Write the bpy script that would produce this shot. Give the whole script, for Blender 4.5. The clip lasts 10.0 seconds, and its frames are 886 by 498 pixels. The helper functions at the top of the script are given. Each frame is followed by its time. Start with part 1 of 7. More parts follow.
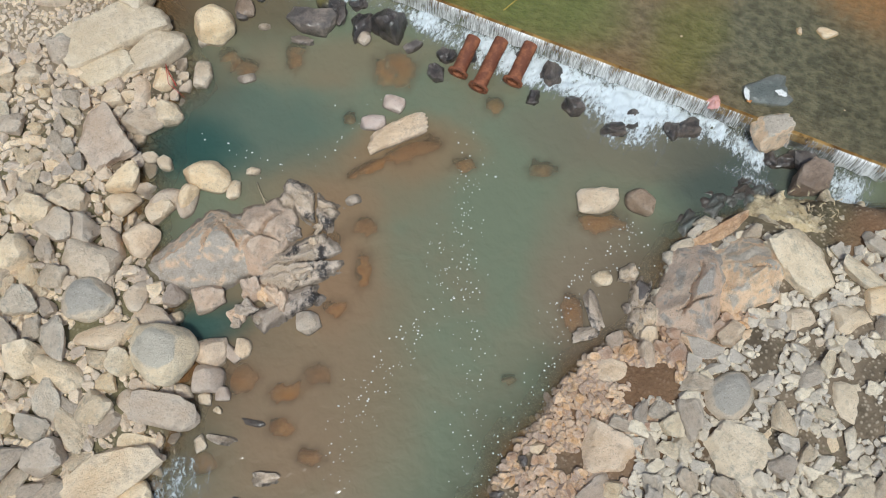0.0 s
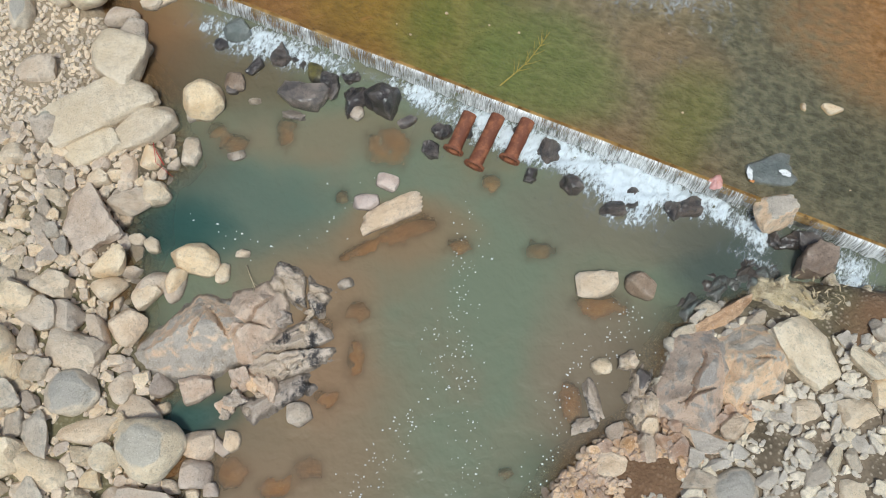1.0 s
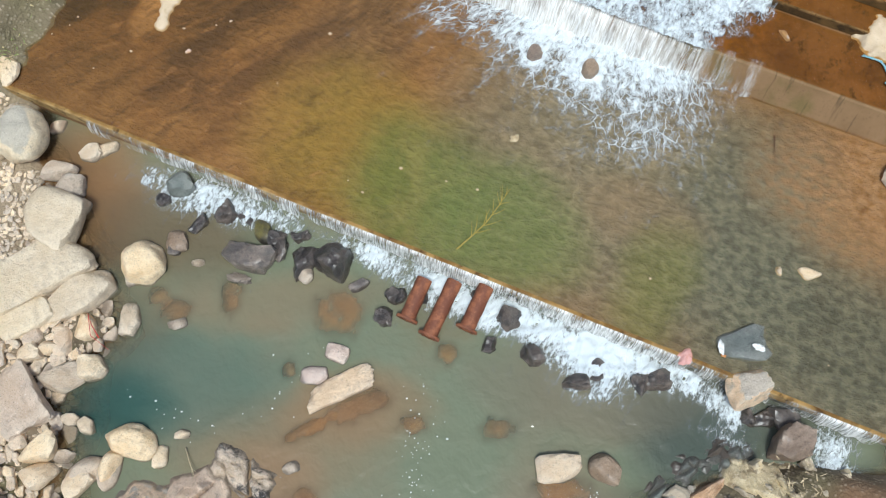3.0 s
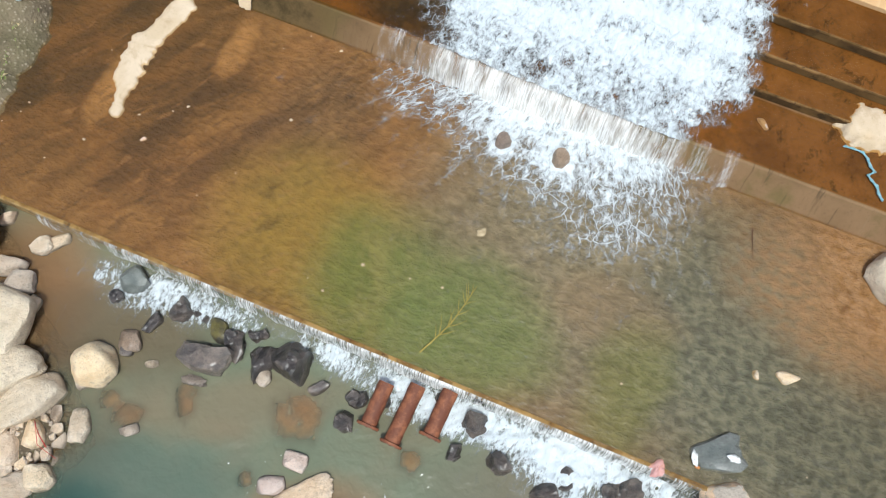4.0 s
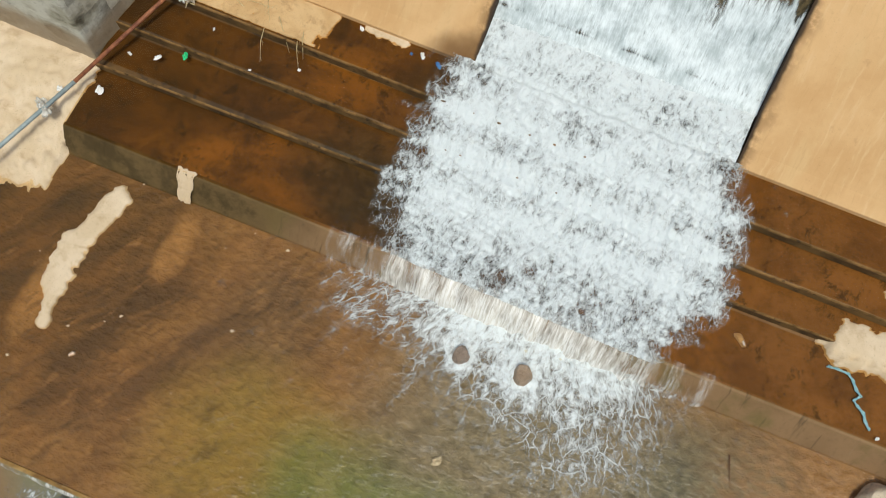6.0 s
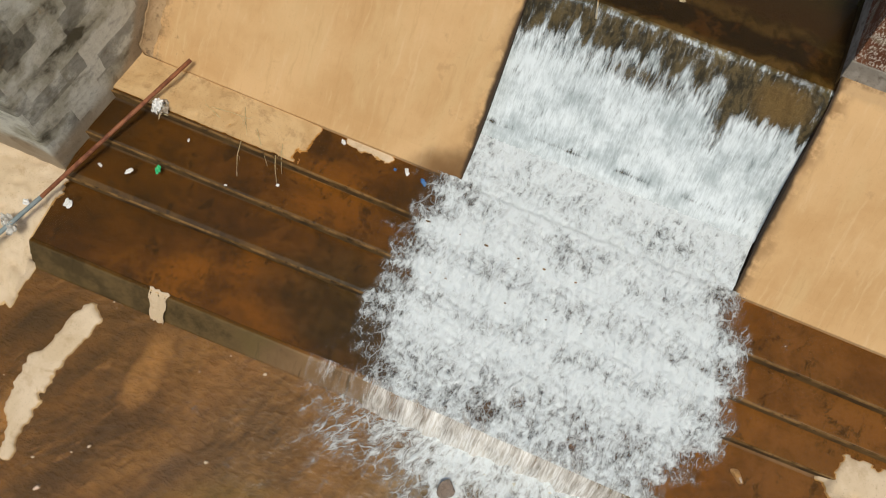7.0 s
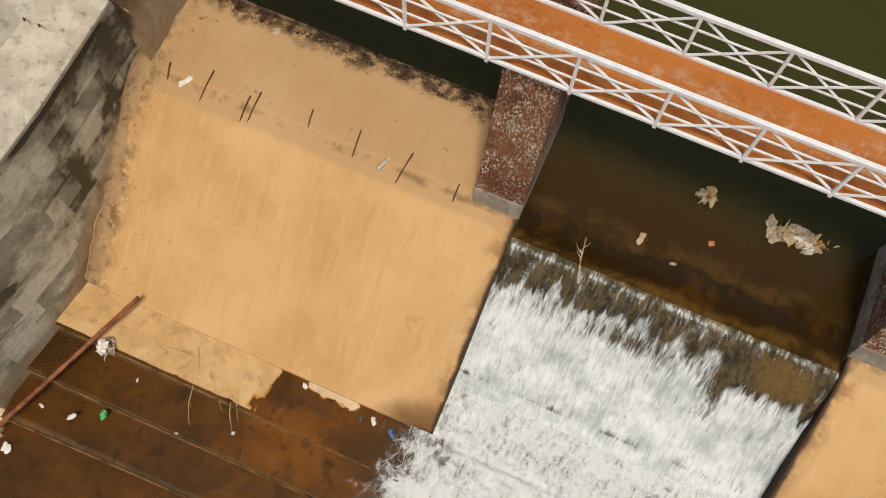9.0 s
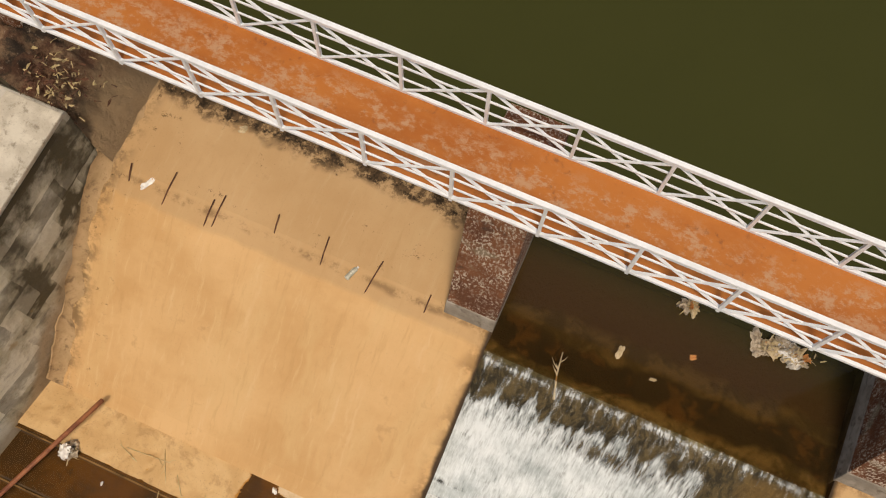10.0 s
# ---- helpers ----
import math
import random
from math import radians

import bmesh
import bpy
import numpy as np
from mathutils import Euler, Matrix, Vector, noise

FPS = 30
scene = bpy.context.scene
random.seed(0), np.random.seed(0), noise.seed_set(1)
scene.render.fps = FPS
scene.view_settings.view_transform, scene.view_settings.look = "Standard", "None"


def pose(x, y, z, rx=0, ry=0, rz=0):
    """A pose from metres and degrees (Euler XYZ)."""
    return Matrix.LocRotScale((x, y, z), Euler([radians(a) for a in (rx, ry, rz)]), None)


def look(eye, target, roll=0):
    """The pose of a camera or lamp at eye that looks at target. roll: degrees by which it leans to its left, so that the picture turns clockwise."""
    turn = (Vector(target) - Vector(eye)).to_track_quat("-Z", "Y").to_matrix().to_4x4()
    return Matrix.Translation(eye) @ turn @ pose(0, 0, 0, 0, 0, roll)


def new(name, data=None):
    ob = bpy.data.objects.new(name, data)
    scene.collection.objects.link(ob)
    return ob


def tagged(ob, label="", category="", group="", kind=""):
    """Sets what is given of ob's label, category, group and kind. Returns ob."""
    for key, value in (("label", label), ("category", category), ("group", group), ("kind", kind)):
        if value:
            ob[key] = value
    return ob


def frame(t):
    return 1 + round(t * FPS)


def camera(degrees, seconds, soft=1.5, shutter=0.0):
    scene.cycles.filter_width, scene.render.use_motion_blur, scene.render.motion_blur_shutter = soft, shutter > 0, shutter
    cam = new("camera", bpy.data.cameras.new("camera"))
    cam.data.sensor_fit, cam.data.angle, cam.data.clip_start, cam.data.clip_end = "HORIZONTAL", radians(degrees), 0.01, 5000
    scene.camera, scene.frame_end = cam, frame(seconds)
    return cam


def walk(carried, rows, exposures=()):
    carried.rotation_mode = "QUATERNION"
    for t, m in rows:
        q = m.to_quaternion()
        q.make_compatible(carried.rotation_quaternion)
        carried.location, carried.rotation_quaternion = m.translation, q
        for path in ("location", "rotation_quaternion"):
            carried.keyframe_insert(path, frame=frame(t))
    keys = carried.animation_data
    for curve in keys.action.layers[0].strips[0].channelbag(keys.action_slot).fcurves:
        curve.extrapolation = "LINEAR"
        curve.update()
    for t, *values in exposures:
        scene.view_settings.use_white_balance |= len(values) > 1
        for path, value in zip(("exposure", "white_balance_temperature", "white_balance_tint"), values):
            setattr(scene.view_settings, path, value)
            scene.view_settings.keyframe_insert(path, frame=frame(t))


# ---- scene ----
cam = camera(51.4, 10.0, soft=1.1)
PATH = [
    (0, (0.017, -0.272, 17.926), (0.043, 0.342, 16.023), 1.7),
    (0.5, (0.024, 0.619, 17.944), (0.053, 1.234, 16.041), 2.0),
    (1, (0.137, 1.463, 17.948), (0.164, 2.083, 16.047), 1.7),
    (1.5, (0.329, 2.289, 17.921), (0.356, 2.923, 16.024), 1.7),
    (2, (0.551, 3.134, 17.93), (0.577, 3.766, 16.033), 1.5),
    (2.5, (0.831, 4.009, 17.934), (0.853, 4.641, 16.037), 1.2),
    (2.7, (0.959, 4.387, 17.941), (0.981, 5.018, 16.043), 1.1),
    (4, (1.94, 7.078, 17.845), (1.96, 7.707, 15.946), 0.8),
    (4.5, (2.267, 8.092, 17.82), (2.286, 8.726, 15.924), 0.7),
    (5, (2.54, 9.148, 17.846), (2.561, 9.783, 15.949), 0.8),
    (5.5, (2.715, 10.252, 17.849), (2.74, 10.889, 15.954), 1.1),
    (5.7, (2.77, 10.722, 17.84), (2.798, 11.359, 15.944), 1.3),
    (6.8, (2.913, 13.385, 17.856), (2.964, 14.021, 15.961), 3.1),
    (7, (2.941, 13.879, 17.857), (2.999, 14.518, 15.962), 3.9),
    (7.5, (3.087, 15.146, 17.842), (3.145, 15.785, 15.947), 3.9),
    (8, (3.286, 16.371, 17.86), (3.34, 17.017, 15.968), 3.5),
    (8.5, (3.474, 17.428, 17.897), (3.523, 18.081, 16.007), 3.3),
    (9, (3.643, 18.436, 17.916), (3.692, 19.085, 16.025), 3.3),
    (9.5, (3.83, 19.381, 17.926), (3.876, 20.023, 16.033), 3.1),
    (10, (4.138, 20.305, 17.971), (4.184, 20.942, 16.076), 3.1),
]
EXPOSURES = [(0.0, -0.08, 5750, 4), (1.0, 0.0, 5700, 3), (2.5, 0.16, 5650, 3), (4.0, 0.28, 5800, 5), (5.0, 0.22, 5950, 3), (5.5, 0.06, 6200, 3), (7.0, -0.28, 6700, 7), (8.0, -0.27, 7200, 9), (9.0, -0.25, 7500, 12), (10.0, -0.23, 7850, 14)]
walk(cam, [(t, look(eye, target, roll)) for t, eye, target, roll in PATH], EXPOSURES)

# ---------------------------------------------------------------- light
world = bpy.data.worlds.new("sky")
scene.world = world
world.use_nodes = True
wt = world.node_tree
sky = wt.nodes.new("ShaderNodeTexSky")
sky.sky_type = "NISHITA"
sky.sun_disc = False
SUN_ELEV, SUN_AZ = 68.0, 182.0
sky.sun_elevation, sky.sun_rotation = radians(SUN_ELEV), radians(SUN_AZ)
sky.dust_density, sky.air_density = 4.0, 1.0
wt.nodes["Background"].inputs[1].default_value = 0.10
wt.links.new(sky.outputs[0], wt.nodes["Background"].inputs[0])
sun_data = bpy.data.lights.new("sun", "SUN")
sun_data.energy, sun_data.angle, sun_data.color = 2.5, radians(9), (1.0, 0.95, 0.86)
sun = new("sun", sun_data)
sun_dir = Vector((math.sin(radians(SUN_AZ)) * math.cos(radians(SUN_ELEV)), math.cos(radians(SUN_AZ)) * math.cos(radians(SUN_ELEV)), math.sin(radians(SUN_ELEV))))
sun.matrix_world = look(sun_dir * 60, (0, 0, 0))

# ---------------------------------------------------------------- the axes of the dam
TURN_DEG = -24.9
DAM = pose(0, 0, 0, 0, 0, TURN_DEG)          # x runs along the dam, y upstream
CA, SA = math.cos(radians(TURN_DEG)), math.sin(radians(TURN_DEG))


def to_dam(x, y):
    return x * CA + y * SA, -x * SA + y * CA


def from_dam(u, v):
    return u * CA - v * SA, u * SA + v * CA


# ---------------------------------------------------------------- materials
class Nodes:
    """A short way to write node trees: every method returns an output socket."""

    def __init__(self, name):
        self.mat = bpy.data.materials.new(name)
        self.mat.use_nodes = True
        self.nt = self.mat.node_tree
        self.nt.nodes.clear()
        self.out = self.nt.nodes.new("ShaderNodeOutputMaterial")
        self.co = self.nt.nodes.new("ShaderNodeTexCoord").outputs["Object"]

    def put(self, sock, v):
        if isinstance(v, bpy.types.NodeSocket):
            self.nt.links.new(v, sock)
        elif isinstance(v, (tuple, list)):
            sock.default_value = (*v, 1.0) if len(v) == 3 and sock.type == "RGBA" else v
        else:
            sock.default_value = v

    def math(self, op, a, b=0.0, clamp=False):
        n = self.nt.nodes.new("ShaderNodeMath")
        n.operation, n.use_clamp = op, clamp
        self.put(n.inputs[0], a), self.put(n.inputs[1], b)
        return n.outputs[0]

    def scaled(self, sx, sy, sz, vec=None):
        n = self.nt.nodes.new("ShaderNodeMapping")
        self.put(n.inputs["Vector"], vec or self.co)
        n.inputs["Scale"].default_value = (sx, sy, sz)
        return n.outputs[0]

    def noise(self, scale, detail=4.0, rough=0.55, vec=None, distort=0.0):
        n = self.nt.nodes.new("ShaderNodeTexNoise")
        self.put(n.inputs["Vector"], vec or self.co)
        n.inputs["Scale"].default_value, n.inputs["Detail"].default_value = scale, detail
        n.inputs["Roughness"].default_value, n.inputs["Distortion"].default_value = rough, distort
        return n.outputs["Fac"]

    def voronoi(self, scale, feature="F1", vec=None, out="Distance", randomness=1.0):
        n = self.nt.nodes.new("ShaderNodeTexVoronoi")
        n.feature = feature
        self.put(n.inputs["Vector"], vec or self.co)
        n.inputs["Scale"].default_value = scale
        n.inputs["Randomness"].default_value = randomness
        return n.outputs[out]

    def warp(self, amount, scale, vec=None):
        """Coordinates bent by noise."""
        n = self.nt.nodes.new("ShaderNodeTexNoise")
        self.put(n.inputs["Vector"], vec or self.co)
        n.inputs["Scale"].default_value, n.inputs["Detail"].default_value = scale, 3.0
        m = self.nt.nodes.new("ShaderNodeVectorMath")
        m.operation = "MULTIPLY_ADD"
        self.put(m.inputs[0], n.outputs["Color"])
        m.inputs[1].default_value = (amount,) * 3
        k = self.nt.nodes.new("ShaderNodeVectorMath")
        k.operation = "SUBTRACT"
        self.put(k.inputs[0], vec or self.co)
        k.inputs[1].default_value = (amount / 2,) * 3
        self.put(m.inputs[2], k.outputs[0])
        return m.outputs[0]

    def xyz(self, vec=None):
        n = self.nt.nodes.new("ShaderNodeSeparateXYZ")
        self.put(n.inputs[0], vec or self.co)
        return n.outputs

    def step(self, v, lo, hi):
        """0 below lo, 1 above hi (or the other way round)."""
        n = self.nt.nodes.new("ShaderNodeMapRange")
        n.interpolation_type = "SMOOTHSTEP"
        a, b, c, d = (lo, hi, 0.0, 1.0) if lo < hi else (hi, lo, 1.0, 0.0)
        self.put(n.inputs[0], v)
        for k, val in zip((1, 2, 3, 4), (a, b, c, d)):
            n.inputs[k].default_value = val
        return n.outputs[0]

    def mix(self, a, b, f):
        n = self.nt.nodes.new("ShaderNodeMix")
        n.data_type = "RGBA"
        self.put(n.inputs["Factor"], f)
        self.put(n.inputs[6], a), self.put(n.inputs[7], b)
        return n.outputs[2]

    def blob(self, cx, cy, rx, ry, vec):
        """1 in the middle of an ellipse on the plan, falling to 0 at its rim."""
        o = self.xyz(vec)
        dx = self.math("DIVIDE", self.math("SUBTRACT", o[0], cx), rx)
        dy = self.math("DIVIDE", self.math("SUBTRACT", o[1], cy), ry)
        d = self.math("ADD", self.math("MULTIPLY", dx, dx), self.math("MULTIPLY", dy, dy))
        return self.step(d, 1.35, 0.0)

    def rand(self):
        return self.nt.nodes.new("ShaderNodeObjectInfo").outputs["Random"]

    def island(self):
        return self.nt.nodes.new("ShaderNodeNewGeometry").outputs["Random Per Island"]

    def attr(self, name):
        n = self.nt.nodes.new("ShaderNodeAttribute")
        n.attribute_name = name
        return n.outputs["Fac"]

    def hue(self, col, h=0.5, s=1.0, v=1.0):
        n = self.nt.nodes.new("ShaderNodeHueSaturation")
        self.put(n.inputs["Hue"], h), self.put(n.inputs["Saturation"], s), self.put(n.inputs["Value"], v)
        self.put(n.inputs["Color"], col)
        return n.outputs[0]

    def bump(self, height, strength=0.4, dist=0.02):
        n = self.nt.nodes.new("ShaderNodeBump")
        n.inputs["Strength"].default_value, n.inputs["Distance"].default_value = strength, dist
        self.put(n.inputs["Height"], height)
        return n.outputs[0]

    def surface(self, col, rough=0.8, normal=None, metal=0.0, spec=0.5, coat=0.0):
        n = self.nt.nodes.new("ShaderNodeBsdfPrincipled")
        self.put(n.inputs["Base Color"], col), self.put(n.inputs["Roughness"], rough)
        self.put(n.inputs["Metallic"], metal), self.put(n.inputs["Specular IOR Level"], spec)
        self.put(n.inputs["Coat Weight"], coat)
        n.inputs["Coat Roughness"].default_value = 0.28
        if normal:
            self.put(n.inputs["Normal"], normal)
        return n.outputs[0]

    def clear(self, col=(1, 1, 1)):
        n = self.nt.nodes.new("ShaderNodeBsdfTransparent")
        self.put(n.inputs[0], col)
        return n.outputs[0]

    def gloss(self, rough, normal):
        n = self.nt.nodes.new("ShaderNodeBsdfGlossy")
        self.put(n.inputs["Roughness"], rough), self.put(n.inputs["Normal"], normal)
        return n.outputs[0]

    def matt(self, col, normal=None):
        n = self.nt.nodes.new("ShaderNodeBsdfDiffuse")
        self.put(n.inputs[0], col)
        if normal:
            self.put(n.inputs["Normal"], normal)
        return n.outputs[0]

    def fresnel(self, normal, ior=1.33):
        n = self.nt.nodes.new("ShaderNodeFresnel")
        n.inputs[0].default_value = ior
        self.put(n.inputs["Normal"], normal)
        return n.outputs[0]

    def blend(self, a, b, f):
        n = self.nt.nodes.new("ShaderNodeMixShader")
        self.put(n.inputs[0], f), self.put(n.inputs[1], a), self.put(n.inputs[2], b)
        return n.outputs[0]

    def done(self, shader):
        self.put(self.out.inputs[0], shader)
        return self.mat


def rock_mat(name, base, second, stain=(0.10, 0.09, 0.08), stain_amt=0.35, rough=0.85, wet=0.0, per="rand", speckle=0.5, waterline=0.68, patina=None, vary=1.0):
    n = Nodes(name)
    w = n.warp(0.25, 1.6)
    r = n.rand() if per == "rand" else n.island()
    c = n.mix(base, second, n.step(n.noise(1.7, 5, 0.6, w), 0.36, 0.62))
    if patina:                                # grey weathered skin on the tops
        up = n.xyz(n.nt.nodes.new("ShaderNodeNewGeometry").outputs["Normal"])[2]
        top = n.math("MULTIPLY", n.step(n.math("ADD", up, n.math("MULTIPLY", n.noise(1.8, 6, 0.65, w), 0.5)), 0.90, 1.06), n.step(n.noise(0.8, 4, 0.6), 0.26, 0.38))
        c = n.mix(c, patina, n.math("MULTIPLY", top, 0.85))
    c = n.mix(c, stain, n.math("MULTIPLY", n.step(n.noise(2.6, 7, 0.7, w), 0.50, 0.64), stain_amt))
    blotch = n.noise(9.0, 7, 0.75, w)
    c = n.mix(c, n.mix(c, stain, 0.55), n.math("MULTIPLY", n.step(blotch, 0.52, 0.66), 0.6))
    speck = n.noise(42, 3, 0.7)
    c = n.mix(c, n.mix(c, (0.02, 0.02, 0.02), 0.55), n.step(speck, 0.58, 0.7))
    c = n.mix(c, n.mix(c, (0.85, 0.83, 0.78), speckle), n.step(speck, 0.42, 0.3))
    # convex edges painted cream, standing in for sunlit highlights
    worn = n.nt.nodes.new("ShaderNodeNewGeometry").outputs["Pointiness"]
    c = n.mix(c, n.mix(c, (0.85, 0.78, 0.66), 0.5), n.math("MULTIPLY", n.step(worn, 0.515, 0.60), speckle))
    val = n.math("ADD", n.math("MULTIPLY", r, 0.44 * vary), 1.02 - 0.22 * vary)
    c = n.hue(c, n.math("ADD", n.math("MULTIPLY", r, 0.010 * vary), 0.5 - 0.005 * vary), n.math("ADD", n.math("MULTIPLY", r, 0.34 * vary), 1.11 - 0.17 * vary), val)
    place = n.nt.nodes.new("ShaderNodeNewGeometry").outputs["Position"]
    level = n.math("ADD", n.xyz(place)[2], n.math("MULTIPLY", n.noise(3.0, 5, 0.6), 0.12))
    c = n.mix(c, n.mix(c, (0.05, 0.035, 0.02), waterline), n.step(level, 0.16, 0.09))
    h = n.math("ADD", n.noise(7, 8, 0.72), n.math("ADD", n.math("MULTIPLY", n.noise(2.6, 6, 0.7, w), 0.8), n.math("MULTIPLY", n.noise(24, 5, 0.75), 0.25)))
    return n.done(n.surface(c, rough, n.bump(h, 0.9, 0.08), coat=wet))


ROCK = {
    "tan": rock_mat("tan_rock", (0.710, 0.545, 0.370), (0.810, 0.665, 0.485), (0.380, 0.290, 0.205), 0.4),
    "slab": rock_mat("cream_slab", (0.690, 0.560, 0.390), (0.780, 0.660, 0.490), (0.460, 0.365, 0.260), 0.4, vary=0.25),
    "grey": rock_mat("grey_rock", (0.612, 0.490, 0.352), (0.742, 0.612, 0.460), (0.270, 0.225, 0.165), 0.5),
    "pale_grey": rock_mat("pale_grey_rock", (0.650, 0.540, 0.402), (0.790, 0.675, 0.522), (0.300, 0.270, 0.205), 0.5),
    "pink": rock_mat("pink_rock", (0.600, 0.460, 0.335), (0.720, 0.580, 0.445), (0.300, 0.220, 0.165), 0.35),
    "disc": rock_mat("weathered_round_rock", (0.66, 0.55, 0.41), (0.76, 0.66, 0.51), (0.30, 0.26, 0.20), 0.4, patina=(0.43, 0.40, 0.345)),
    "out": rock_mat("outcrop_rock", (0.680, 0.490, 0.340), (0.770, 0.605, 0.450), (0.320, 0.240, 0.185), 0.55),
    "outgrey": rock_mat("grey_outcrop_rock", (0.660, 0.490, 0.350), (0.760, 0.605, 0.460), (0.250, 0.210, 0.165), 0.5, patina=(0.40, 0.365, 0.320)),
    "stained": rock_mat("stained_rock", (0.50, 0.400, 0.300), (0.68, 0.57, 0.46), (0.055, 0.048, 0.045), 1.0),
    "dark": rock_mat("dark_rock", (0.080, 0.068, 0.062), (0.230, 0.190, 0.160), (0.030, 0.028, 0.026), 0.7, 0.4, wet=0.4, speckle=0.1),
    "black": rock_mat("wet_black_rock", (0.024, 0.021, 0.020), (0.150, 0.120, 0.100), (0.008, 0.007, 0.007), 0.6, 0.4, wet=0.4, speckle=0.12),
    "brown": rock_mat("brown_rock", (0.230, 0.165, 0.115), (0.360, 0.270, 0.200), (0.080, 0.060, 0.045), 0.5, 0.6, wet=0.2, speckle=0.15),
    "rust": rock_mat("rusty_rock", (0.44, 0.295, 0.205), (0.55, 0.395, 0.285), (0.20, 0.12, 0.08), 0.5),
    "slate": rock_mat("slate_rock", (0.13, 0.145, 0.130), (0.22, 0.235, 0.21), (0.060, 0.062, 0.060), 0.4, 0.4, wet=0.4, speckle=0.1),
    "moss": rock_mat("mossy_rock", (0.200, 0.170, 0.030), (0.060, 0.050, 0.030), (0.020, 0.020, 0.015), 0.5, 0.7, wet=0.2, speckle=0.1),
    "pale": rock_mat("pale_rock", (0.680, 0.530, 0.440), (0.770, 0.640, 0.550), (0.380, 0.255, 0.190), 0.3),
    "ochre": rock_mat("ochre_rock", (0.60, 0.495, 0.325), (0.72, 0.62, 0.445), (0.28, 0.20, 0.125), 0.7),
    "silt": rock_mat("silted_rock", (0.56, 0.295, 0.140), (0.66, 0.375, 0.190), (0.400, 0.205, 0.100), 0.35, waterline=0.0),
}
RUBBLE = rock_mat("rubble", (0.50, 0.315, 0.195), (0.69, 0.490, 0.335), (0.240, 0.160, 0.105), 0.4, per="island")
RUBBLE_BEIGE = rock_mat("beige_rubble", (0.65, 0.505, 0.360), (0.79, 0.645, 0.485), (0.29, 0.25, 0.19), 0.4, per="island")
RUBBLE_GREY = rock_mat("grey_rubble", (0.60, 0.515, 0.400), (0.74, 0.655, 0.530), (0.260, 0.235, 0.190), 0.4, per="island")


def ground_mat():
    n = Nodes("stony_ground")
    w = n.warp(0.4, 0.7)
    c = n.mix((0.10, 0.075, 0.045), (0.23, 0.175, 0.115), n.step(n.noise(0.9, 6, 0.6, w), 0.35, 0.65))
    peb = n.voronoi(11, "F1", w)
    c = n.mix(c, (0.55, 0.46, 0.34), n.math("MULTIPLY", n.step(peb, 0.42, 0.12), 0.6))
    mud = n.math("ADD", n.blob(3.6, 2.3, 2.0, 1.9, w), n.blob(8.9, 5.3, 1.0, 0.9, w), True)
    c = n.mix(c, n.mix((0.14, 0.07, 0.03), (0.25, 0.14, 0.07), n.noise(4, 5)), n.math("MULTIPLY", mud, 0.85))
    c = n.mix(c, (0.10, 0.105, 0.03), n.math("MULTIPLY", n.step(n.noise(1.6, 6, 0.7), 0.60, 0.72), 0.5))
    c = n.mix(c, n.mix((0.13, 0.13, 0.05), (0.24, 0.20, 0.10), n.noise(0.5, 6)), n.math("MULTIPLY", n.step(n.noise(0.07, 6, 0.65), 0.46, 0.58), 0.6))
    c = n.mix(c, n.mix((0.30, 0.225, 0.140), (0.46, 0.37, 0.25), n.noise(5, 6, 0.7)), n.math("MULTIPLY", n.blob(-8.6, 12.0, 2.6, 3.2, w), 0.85))
    z = n.xyz()[2]
    silt = n.mix((0.16, 0.105, 0.058), (0.26, 0.150, 0.080), n.step(n.noise(0.55, 5, 0.6, w), 0.45, 0.62))
    c = n.mix(c, silt, n.step(n.math("ADD", z, n.math("MULTIPLY", n.noise(3, 4), 0.12)), 0.12, 0.02))
    h = n.math("ADD", n.math("MULTIPLY", peb, -1.0), n.noise(25, 4))
    return n.done(n.surface(c, 0.9, n.bump(h, 0.6, 0.05)))


